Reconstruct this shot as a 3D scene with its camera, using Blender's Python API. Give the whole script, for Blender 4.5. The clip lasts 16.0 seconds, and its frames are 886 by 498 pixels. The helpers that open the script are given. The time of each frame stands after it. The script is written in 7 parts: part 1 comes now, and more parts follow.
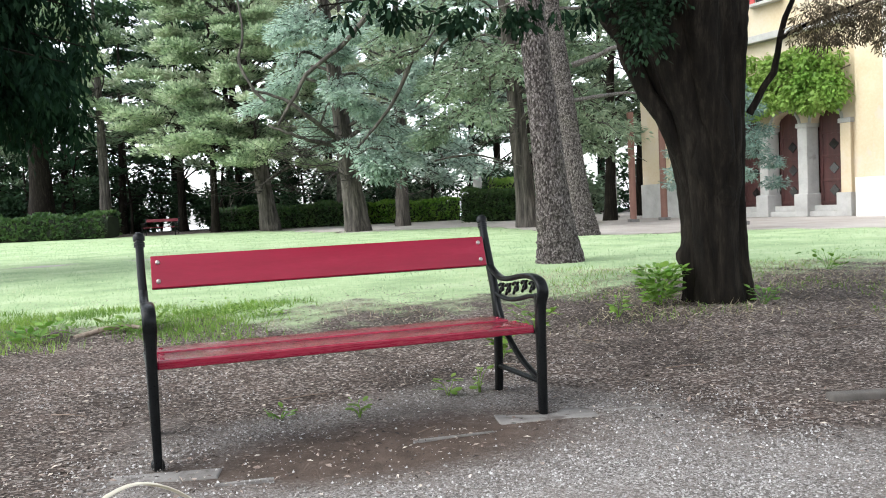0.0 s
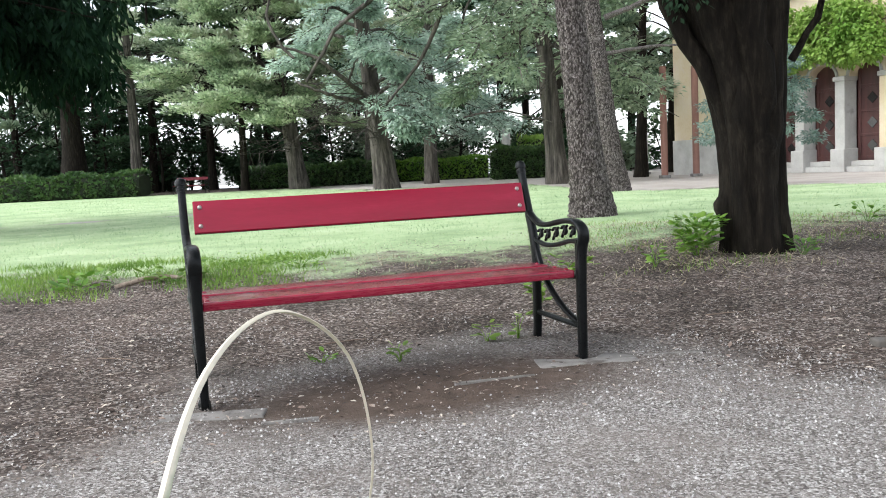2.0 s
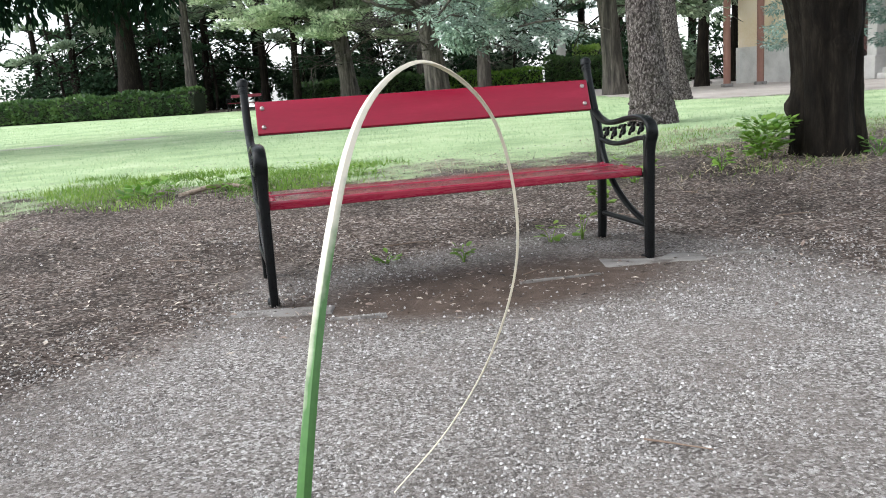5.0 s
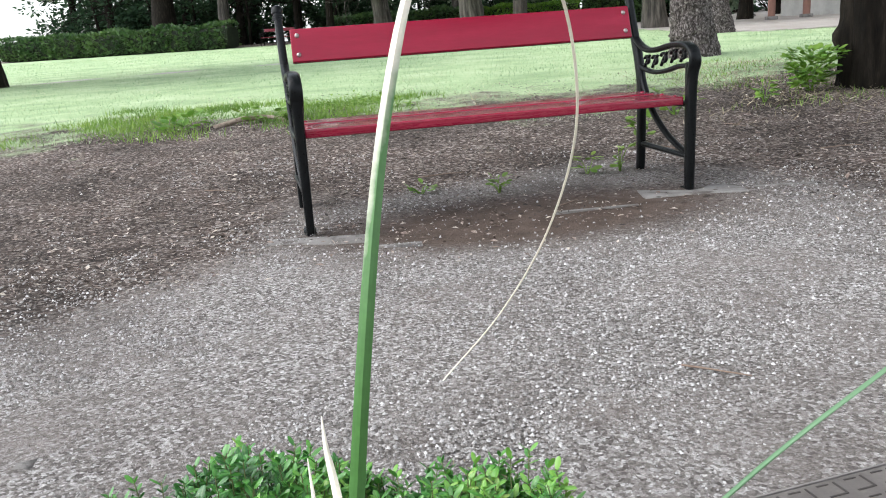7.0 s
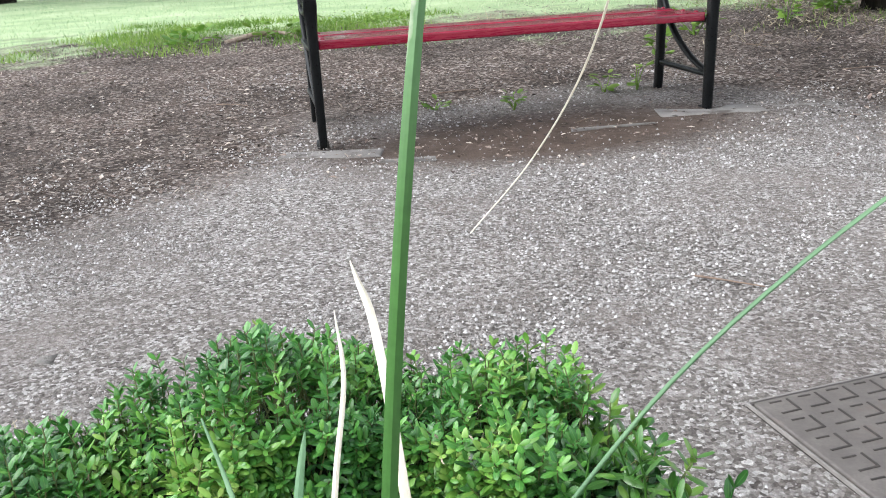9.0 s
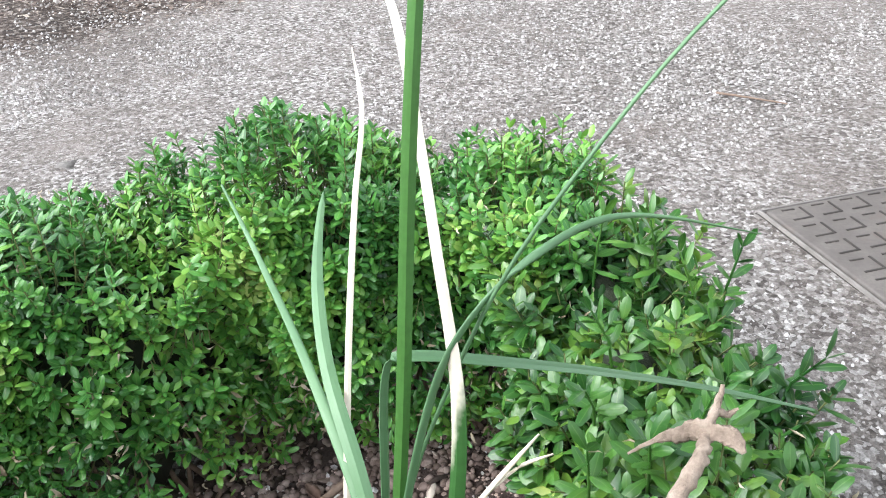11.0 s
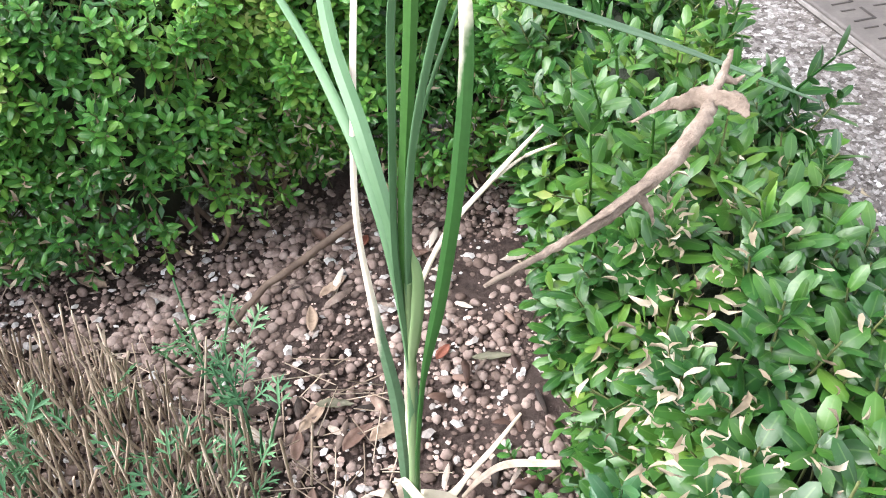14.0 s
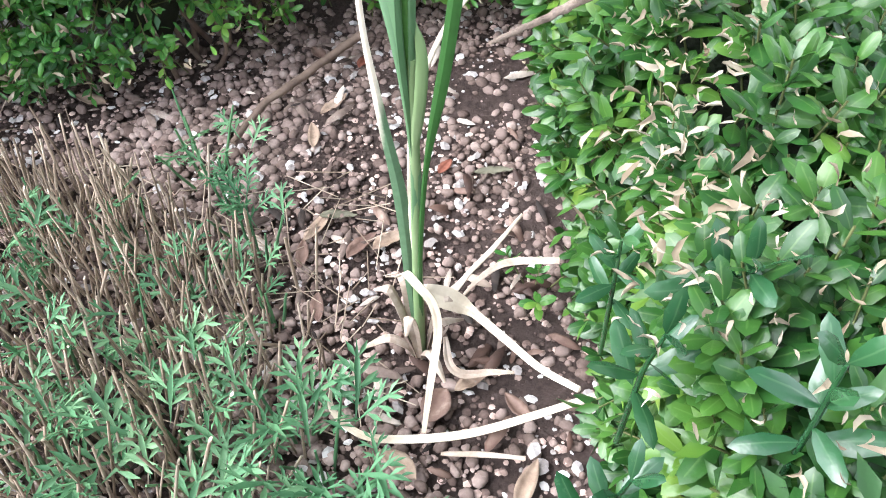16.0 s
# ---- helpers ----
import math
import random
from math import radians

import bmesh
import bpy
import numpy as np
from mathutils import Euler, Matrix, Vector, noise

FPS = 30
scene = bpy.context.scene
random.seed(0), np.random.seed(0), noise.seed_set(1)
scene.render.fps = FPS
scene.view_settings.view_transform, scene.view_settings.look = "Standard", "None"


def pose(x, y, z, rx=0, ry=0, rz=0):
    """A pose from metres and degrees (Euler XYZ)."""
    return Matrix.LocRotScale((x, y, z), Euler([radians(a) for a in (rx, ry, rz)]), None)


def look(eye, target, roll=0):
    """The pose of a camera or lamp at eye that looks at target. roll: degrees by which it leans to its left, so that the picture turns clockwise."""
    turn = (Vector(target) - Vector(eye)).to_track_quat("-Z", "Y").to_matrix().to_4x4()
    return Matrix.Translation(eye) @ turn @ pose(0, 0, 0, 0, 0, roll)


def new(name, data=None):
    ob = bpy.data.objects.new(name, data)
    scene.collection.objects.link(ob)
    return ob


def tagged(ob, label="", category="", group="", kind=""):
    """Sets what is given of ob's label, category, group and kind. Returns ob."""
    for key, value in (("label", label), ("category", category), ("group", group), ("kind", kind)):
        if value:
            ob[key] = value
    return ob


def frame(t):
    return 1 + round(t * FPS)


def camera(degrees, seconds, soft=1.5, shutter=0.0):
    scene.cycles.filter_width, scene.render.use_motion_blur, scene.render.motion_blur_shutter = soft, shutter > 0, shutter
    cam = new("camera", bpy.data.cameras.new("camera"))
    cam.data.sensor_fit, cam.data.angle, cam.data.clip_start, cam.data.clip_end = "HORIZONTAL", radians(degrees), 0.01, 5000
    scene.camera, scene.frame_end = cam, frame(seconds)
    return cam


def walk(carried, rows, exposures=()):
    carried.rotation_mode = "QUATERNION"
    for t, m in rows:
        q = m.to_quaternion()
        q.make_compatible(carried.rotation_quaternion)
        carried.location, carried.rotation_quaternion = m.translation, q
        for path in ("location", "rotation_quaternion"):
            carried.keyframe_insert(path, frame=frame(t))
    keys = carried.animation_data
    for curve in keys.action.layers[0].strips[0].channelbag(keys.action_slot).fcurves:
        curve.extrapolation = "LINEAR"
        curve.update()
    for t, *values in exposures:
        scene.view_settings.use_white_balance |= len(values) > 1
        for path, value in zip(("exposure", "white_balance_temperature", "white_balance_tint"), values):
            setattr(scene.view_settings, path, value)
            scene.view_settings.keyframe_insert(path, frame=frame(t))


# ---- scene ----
cam = camera(55.2, 16.0, 1.0)
PATH = [
    (0, (0.011, -0.186, 0.995), (0.01, 1.811, 0.892), -2.7),
    (0.5, (-0.004, -0.187, 0.983), (-0.032, 1.809, 0.873), -2.8),
    (1, (-0.02, -0.186, 0.967), (-0.064, 1.809, 0.834), -2.7),
    (1.5, (-0.034, -0.187, 0.952), (-0.094, 1.805, 0.788), -2.7),
    (2, (-0.05, -0.186, 0.932), (-0.12, 1.803, 0.736), -2.9),
    (2.5, (-0.06, -0.179, 0.918), (-0.146, 1.806, 0.688), -3.3),
    (3, (-0.065, -0.175, 0.907), (-0.174, 1.805, 0.645), -3.5),
    (3.5, (-0.072, -0.178, 0.896), (-0.201, 1.797, 0.608), -3.6),
    (4, (-0.084, -0.175, 0.882), (-0.236, 1.794, 0.567), -3.7),
    (6.5, (-0.12, -0.166, 0.825), (-0.393, 1.753, 0.333), -4.0),
    (7, (-0.12, -0.165, 0.82), (-0.406, 1.745, 0.299), -4.0),
    (7.5, (-0.122, -0.166, 0.814), (-0.41, 1.737, 0.271), -4.0),
    (8, (-0.127, -0.166, 0.804), (-0.421, 1.726, 0.228), -3.7),
    (8.2, (-0.13, -0.167, 0.798), (-0.427, 1.72, 0.207), -3.6),
    (10.3, (-0.134, -0.199, 0.736), (-0.468, 1.56, -0.154), -3.4),
    (10.5, (-0.133, -0.202, 0.73), (-0.47, 1.54, -0.194), -3.4),
    (11, (-0.133, -0.209, 0.712), (-0.472, 1.483, -0.299), -3.3),
    (11.5, (-0.13, -0.217, 0.699), (-0.467, 1.44, -0.37), -3.3),
    (12, (-0.129, -0.228, 0.685), (-0.464, 1.386, -0.448), -3.3),
    (12.5, (-0.129, -0.238, 0.672), (-0.462, 1.343, -0.506), -3.2),
    (13, (-0.129, -0.248, 0.661), (-0.459, 1.298, -0.564), -3.3),
    (13.5, (-0.13, -0.256, 0.651), (-0.455, 1.255, -0.618), -3.2),
    (14, (-0.13, -0.262, 0.639), (-0.445, 1.19, -0.7), -3.3),
    (14.5, (-0.13, -0.268, 0.627), (-0.436, 1.115, -0.786), -3.3),
    (15, (-0.13, -0.276, 0.617), (-0.425, 1.03, -0.869), -3.5),
    (15.5, (-0.129, -0.285, 0.61), (-0.42, 0.973, -0.918), -3.7),
    (16, (-0.127, -0.298, 0.606), (-0.41, 0.923, -0.953), -3.6),
]
walk(cam, [(t, look(eye, target, roll)) for t, eye, target, roll in PATH],
     [(0, 1.8, 6230, 8), (4, 1.71, 6230, 8), (8, 1.76, 6180, 9), (10.5, 2.25, 6180, 9), (13, 2.46, 6300, 10), (14.5, 2.58, 6250, 14), (16, 2.6, 6050, 13)])

# ---- world, sun, exposure ----
world = bpy.data.worlds.new("overcast_sky")
world.use_nodes = True
scene.world = world
wn, wl = world.node_tree.nodes, world.node_tree.links
wn.clear()
w_out, w_bg, w_sky, w_hsv = (wn.new(k) for k in ("ShaderNodeOutputWorld", "ShaderNodeBackground", "ShaderNodeTexSky", "ShaderNodeHueSaturation"))
w_sky.sky_type, w_sky.sun_disc = "NISHITA", False
w_sky.sun_elevation, w_sky.sun_rotation = radians(49), radians(-108)
w_sky.air_density, w_sky.dust_density, w_sky.ozone_density = 1.0, 1.5, 1.0
w_hsv.inputs["Saturation"].default_value = 0.22
w_bg.inputs["Strength"].default_value = 0.15
wl.new(w_sky.outputs[0], w_hsv.inputs["Color"])
wl.new(w_hsv.outputs[0], w_bg.inputs["Color"])
wl.new(w_bg.outputs[0], w_out.inputs["Surface"])

sun_data = bpy.data.lights.new("sun", "SUN")
sun_data.energy, sun_data.angle, sun_data.color = 0.75, radians(50), (1.0, 0.96, 0.9)
sun = new("sun", sun_data)
sun.matrix_world = look((-9, 0, 11), (0, 3, 0))


# ---- building blocks ----
rng = np.random.default_rng(11)


class Acc:
    """Gathers vertices and faces of one mesh."""

    def __init__(self):
        self.v, self.f, self.n, self.rib = [], [], 0, []

    def add(self, v, f, rib=None):
        v = np.asarray(v, float).reshape(-1, 3)
        f = np.asarray(f, int)
        self.v.append(v)
        self.f.append(f + self.n)
        self.rib.append(np.zeros(len(v)) if rib is None else rib)
        self.n += len(v)
        return self

    def mesh(self, name, smooth=True):
        me = bpy.data.meshes.new(name)
        v = np.concatenate(self.v)
        me.vertices.add(len(v))
        me.vertices.foreach_set("co", v.astype(np.float32).ravel())
        loops = np.concatenate([f.ravel() for f in self.f])
        sizes = np.concatenate([np.full(len(f), f.shape[1]) for f in self.f])
        me.loops.add(len(loops))
        me.loops.foreach_set("vertex_index", loops.astype(np.int32))
        me.polygons.add(len(sizes))
        starts = np.concatenate([[0], np.cumsum(sizes)[:-1]])
        me.polygons.foreach_set("loop_start", starts.astype(np.int32))
        me.polygons.foreach_set("loop_total", sizes.astype(np.int32))
        me.polygons.foreach_set("use_smooth", np.full(len(sizes), smooth))
        rib = np.concatenate(self.rib)
        if rib.any():
            me.attributes.new("rib", "FLOAT", "POINT").data.foreach_set("value", rib.astype(np.float32))
        me.update()
        me.validate()
        return me


def part(name, data, material, parent=None, label="", smooth=True, m=None):
    """Links a bmesh, an Acc or a mesh as one mesh object."""
    if isinstance(data, Acc):
        data = data.mesh(name, smooth)
    elif isinstance(data, bmesh.types.BMesh):
        me = bpy.data.meshes.new(name)
        data.to_mesh(me)
        data.free()
        if smooth:
            me.polygons.foreach_set("use_smooth", np.full(len(me.polygons), True))
        data = me
    if material and not data.materials:
        data.materials.append(material)
    ob = new(name, data)
    if parent:
        ob.parent = parent
    if m is not None:
        ob.matrix_basis = m
    if label:
        ob["label"] = label
    return ob


def empty(name, m, label, category, group="", kind=""):
    ob = new(name)
    ob.empty_display_size = 0.1
    ob.matrix_basis = m
    return tagged(ob, label, category, group, kind)


def box(sx, sy, sz, bevel=0.004, seg=2, centre=(0, 0, 0)):
    bm = bmesh.new()
    bmesh.ops.create_cube(bm, size=1)
    bmesh.ops.scale(bm, vec=(sx, sy, sz), verts=bm.verts)
    if bevel:
        bmesh.ops.bevel(bm, geom=bm.edges[:], offset=bevel, segments=seg, profile=0.6, affect="EDGES")
    bmesh.ops.translate(bm, vec=centre, verts=bm.verts)
    return bm


def smooth_path(pts, n):
    """Catmull-Rom through pts, n points."""
    p = np.asarray(pts, float)
    if len(p) == 2:
        return p[0] + (p[1] - p[0]) * np.linspace(0, 1, n)[:, None]
    q = np.vstack([2 * p[0] - p[1], p, 2 * p[-1] - p[-2]])
    u = np.linspace(0, len(p) - 1 - 1e-9, n)
    i = u.astype(int)
    t = (u - i)[:, None]
    a, b, c, d = q[i], q[i + 1], q[i + 2], q[i + 3]
    return 0.5 * (2 * b + (c - a) * t + (2 * a - 5 * b + 4 * c - d) * t ** 2 + (3 * b - a - 3 * c + d) * t ** 3)


def sweep(acc, pts, wa, wb, side=None, sides=8, square=1.0, wobble=0.0, caps=True):
    """A bar along pts; wa, wb: half widths along side and across it (numbers or one a point). square < 1 gives a boxier section."""
    p = np.asarray(pts, float)
    n = len(p)
    wa = np.broadcast_to(np.asarray(wa, float), (n,))
    wb = np.broadcast_to(np.asarray(wb, float), (n,))
    t = np.gradient(p, axis=0)
    t /= np.linalg.norm(t, axis=1)[:, None] + 1e-12
    if side is None:
        side = (1, 0, 0) if abs(t[0][0]) < 0.8 else (0, 1, 0)
    s = np.broadcast_to(np.asarray(side, float), (n, 3))
    s = s - (s * t).sum(1)[:, None] * t
    s /= np.linalg.norm(s, axis=1)[:, None] + 1e-12
    u = np.cross(t, s)
    a = np.linspace(0, 2 * np.pi, sides, endpoint=False) + np.pi / sides
    ca, sa = np.cos(a), np.sin(a)
    ca, sa = np.sign(ca) * np.abs(ca) ** square, np.sign(sa) * np.abs(sa) ** square
    k = 1 + wobble * rng.standard_normal((n, sides)) if wobble else np.ones((n, sides))
    v = p[:, None, :] + s[:, None, :] * (wa[:, None] * ca[None] * k)[:, :, None] + u[:, None, :] * (wb[:, None] * sa[None] * k)[:, :, None]
    i = np.arange(n - 1)[:, None] * sides
    j = np.arange(sides)[None]
    f = np.stack([i + j, i + (j + 1) % sides, i + sides + (j + 1) % sides, i + sides + j], -1).reshape(-1, 4)
    acc.add(v.reshape(-1, 3), f)
    if caps:
        for ring, centre in ((0, p[0]), (n - 1, p[-1])):
            b = acc.n - n * sides if ring == 0 else acc.n - sides
            rv = v[ring]
            fan = np.array([[0, 1 + q, 1 + (q + 1) % sides] if ring else [0, 1 + (q + 1) % sides, 1 + q] for q in range(sides)])
            if ring == 0:
                first = (np.vstack([centre, rv]), fan)
            else:
                last = (np.vstack([centre, rv]), fan)
        acc.add(*first)
        acc.add(*last)
    return acc


def unit(v):
    return v / (np.linalg.norm(v, axis=-1, keepdims=True) + 1e-12)


def scatter(acc, tv, tf, pos, along, up, size):
    """Copies of a template (x along, z up) at pos, turned and scaled, joined in one mesh."""
    pos, n = np.asarray(pos, float), len(pos)
    x = unit(np.asarray(along, float))
    y = unit(np.cross(np.asarray(up, float), x))
    z = np.cross(x, y)
    s = np.broadcast_to(np.asarray(size, float).reshape(-1, 1) if np.ndim(size) < 2 else size, (n, 3) if np.ndim(size) > 1 else (n, 1))
    q = tv[None] * s[:, None, :]
    v = pos[:, None] + q[..., :1] * x[:, None] + q[..., 1:2] * y[:, None] + q[..., 2:] * z[:, None]
    f = (np.asarray(tf)[None] + (np.arange(n) * len(tv))[:, None, None]).reshape(-1, np.shape(tf)[1])
    acc.add(v.reshape(-1, 3), f, np.tile(OVAL_RIB, n) if len(tv) == len(OVAL_RIB) else None)
    return acc


# leaf of a box shrub: pointed oval, folded along its midrib, 1 long
OVAL_V = np.array([(0, 0, 0), (0.2, 0.13, -0.015), (0.2, 0, 0.025), (0.2, -0.13, -0.015), (0.52, 0.205, -0.03), (0.52, 0, 0.03), (0.52, -0.205, -0.03), (0.86, 0.14, -0.06), (0.86, 0, -0.02), (0.86, -0.14, -0.06), (1, 0, -0.1)])
OVAL_F = np.array([(0, 2, 1), (0, 3, 2), (1, 2, 5), (1, 5, 4), (2, 3, 6), (2, 6, 5), (4, 5, 8), (4, 8, 7), (5, 6, 9), (5, 9, 8), (7, 8, 10), (8, 9, 10)])
OVAL_RIB = np.array((1, 0, 1, 0, 0, 1, 0, 0, 1, 0, 0.6))
# a small far leaf
KITE_V = np.array([(0, 0, 0), (0.5, 0.32, 0.06), (1, 0, -0.05), (0.5, -0.32, 0.06)])
KITE_F = np.array([(0, 3, 2), (0, 2, 1)])
NEEDLE_V = KITE_V * (1, 0.62, 1)
# a conifer spray: three thin needles fans
SPRAY_V = np.array([(0, 0, 0), (0.95, 0.06, -0.04), (1, -0.06, -0.04), (0.15, 0, 0), (0.72, 0.42, 0.0), (0.8, 0.3, 0.0), (0.15, 0, 0), (0.72, -0.42, 0.0), (0.8, -0.3, 0.0),
                    (0.4, 0.0, 0.0), (0.75, 0.08, 0.28), (0.82, 0.0, 0.2)])
SPRAY_F = np.array([(0, 2, 1), (3, 5, 4), (6, 7, 8), (9, 11, 10)])
# a chip of gravel that sits in the ground
CHIP_V = np.array([(1, 0.2, -0.1), (0.35, 0.85, -0.1), (-0.6, 0.75, -0.1), (-0.95, -0.1, -0.1), (-0.35, -0.85, -0.1), (0.6, -0.7, -0.1), (0.1, 0.1, 0.55)])
CHIP_F = np.array([(0, 1, 6), (1, 2, 6), (2, 3, 6), (3, 4, 6), (4, 5, 6), (5, 0, 6)])
# a low four-sided chip
GRIT_V = np.array([(1, 0.15, -0.15), (0.05, 0.85, -0.15), (-0.9, -0.1, -0.15), (-0.1, -0.8, -0.15), (0.15, 0.1, 0.85)])
GRIT_F = np.array([(0, 1, 4), (1, 2, 4), (2, 3, 4), (3, 0, 4)])
# rough pebble
PEB_V = np.array([(1, 0.1, 0), (-0.95, -0.15, 0.05), (0.05, 0.85, 0), (0.1, -0.8, 0.03), (0.1, 0.1, 0.62), (0, 0, -0.6), (0.6, 0.6, 0.3), (-0.6, 0.55, 0.25), (-0.55, -0.6, 0.3), (0.62, -0.5, 0.28)])
PEB_F = np.array([(4, 0, 6), (4, 6, 2), (4, 2, 7), (4, 7, 1), (4, 1, 8), (4, 8, 3), (4, 3, 9), (4, 9, 0), (0, 5, 6), (6, 5, 2), (2, 5, 7), (7, 5, 1), (1, 5, 8), (8, 5, 3), (3, 5, 9), (9, 5, 0)])



def ball_template(seed, flat=0.8):
    """A rounded pebble: the upper part that shows, radius 1."""
    g = np.random.default_rng(seed)
    v = [(0, 0, flat)]
    for el, r in ((0.62, 0.72), (0.15, 1.0), (-0.45, 0.85)):
        for k in range(8):
            a = 6.2832 * (k + 0.5 * (el > 0.5)) / 8
            q = r * (1 + 0.07 * g.normal())
            v.append((q * math.cos(a), q * math.sin(a) * (0.86 + 0.1 * (seed % 3)), flat * el + 0.05 * g.normal()))
    f = [(0, 1 + k, 1 + (k + 1) % 8) for k in range(8)]
    for ring in (1, 9):
        for k in range(8):
            a, b = ring + k, ring + (k + 1) % 8
            f += [(a, a + 8, b + 8), (a, b + 8, b)]
    return np.array(v), np.array(f)


BALLS = [ball_template(k) for k in range(5)]
# withered leaves: crumpled ovals
CRISPS = []
for k_ in range(4):
    g_ = np.random.default_rng(40 + k_)
    v_ = OVAL_V * (1, 0.72 - 0.10 * k_, 1)
    v_[:, 2] += 0.05 * g_.standard_normal(11) + (0.5 * k_ - 0.7) * (v_[:, 0] - 0.4) ** 2 + 1.3 * np.abs(v_[:, 1])
    v_[:, 1] += 0.035 * g_.standard_normal(11) + 0.22 * np.sin(3.5 * v_[:, 0] + k_)
    CRISPS.append(v_)


# ---- materials ----
def nodes_of(name):
    m = bpy.data.materials.new(name)
    m.use_nodes = True
    nt = m.node_tree
    return m, nt.nodes, nt.links, nt.nodes["Principled BSDF"]


def ramp(n, stops):
    r = n.new("ShaderNodeValToRGB")
    e = r.color_ramp.elements
    while len(e) < len(stops):
        e.new(0.5)
    for el, (pos, col) in zip(e, stops):
        el.position, el.color = pos, (*col, 1)
    return r


def noise_tex(n, l, coord, scale, detail=5.0, rough=0.6, distort=0.0):
    t = n.new("ShaderNodeTexNoise")
    t.inputs["Scale"].default_value, t.inputs["Detail"].default_value = scale, detail
    t.inputs["Roughness"].default_value, t.inputs["Distortion"].default_value = rough, distort
    l.new(coord, t.inputs["Vector"])
    return t.outputs["Fac"]


def mix(n, l, fac, a, b, mode="MIX"):
    k = n.new("ShaderNodeMix")
    k.data_type, k.blend_type = "RGBA", mode
    for val, sock in ((fac, k.inputs["Factor"]), (a, k.inputs["A"]), (b, k.inputs["B"])):
        if hasattr(val, "links"):
            l.new(val, sock)
        elif isinstance(val, tuple):
            sock.default_value = (*val, 1)
        else:
            sock.default_value = val
    return k.outputs["Result"]


def bump(n, l, height, strength, dist, p):
    b = n.new("ShaderNodeBump")
    b.inputs["Strength"].default_value, b.inputs["Distance"].default_value = strength, dist
    l.new(height, b.inputs["Height"])
    l.new(b.outputs[0], p.inputs["Normal"])


def surface(name, stops, scale=8.0, fine=80.0, rough=0.7, relief=0.3, dist=0.004, metal=0.0, stretch=(1, 1, 1), island=0.0, spec=0.5, rough_var=0.1, stain=None, local=False):
    """A surface with colour in two scales, grain and fine relief."""
    m, n, l, p = nodes_of(name)
    geo = n.new("ShaderNodeNewGeometry")
    if local:
        tc = n.new("ShaderNodeTexCoord")
        src = tc.outputs["Object"]
    else:
        src = geo.outputs["Position"]
    mp = n.new("ShaderNodeMapping")
    mp.inputs["Scale"].default_value = stretch
    l.new(src, mp.inputs["Vector"])
    big = noise_tex(n, l, mp.outputs[0], scale)
    small = noise_tex(n, l, mp.outputs[0], fine, 6, 0.7)
    add = n.new("ShaderNodeMath")
    add.operation = "MULTIPLY_ADD"
    l.new(small, add.inputs[0])
    add.inputs[1].default_value = 0.45
    l.new(big, add.inputs[2])
    sub = n.new("ShaderNodeMath")
    sub.operation = "SUBTRACT"
    l.new(add.outputs[0], sub.inputs[0])
    sub.inputs[1].default_value = 0.225
    fac = sub.outputs[0]
    if island:
        k = n.new("ShaderNodeMath")
        k.operation = "MULTIPLY_ADD"
        l.new(geo.outputs["Random Per Island"], k.inputs[0])
        k.inputs[1].default_value = island
        k2 = n.new("ShaderNodeMath")
        k2.operation = "ADD"
        l.new(fac, k2.inputs[0])
        k2.inputs[1].default_value = -island / 2
        l.new(k2.outputs[0], k.inputs[2])
        fac = k.outputs[0]
    r = ramp(n, stops)
    l.new(fac, r.inputs[0])
    col = r.outputs[0]
    if stain:
        sm = noise_tex(n, l, mp.outputs[0], stain[1], 4, 0.65, 0.4)
        sr = ramp(n, [(stain[2], (0, 0, 0)), (min(stain[2] + 0.12, 1), (1, 1, 1))])
        l.new(sm, sr.inputs[0])
        col = mix(n, l, sr.outputs[0], col, stain[0])
    l.new(col, p.inputs["Base Color"])
    rr = n.new("ShaderNodeMapRange")
    rr.inputs["To Min"].default_value, rr.inputs["To Max"].default_value = max(rough - rough_var, 0.03), min(rough + rough_var, 1)
    l.new(small, rr.inputs["Value"])
    l.new(rr.outputs[0], p.inputs["Roughness"])
    p.inputs["Metallic"].default_value = metal
    p.inputs["Specular IOR Level"].default_value = spec
    if relief:
        bump(n, l, small, relief, dist, p)
    return m


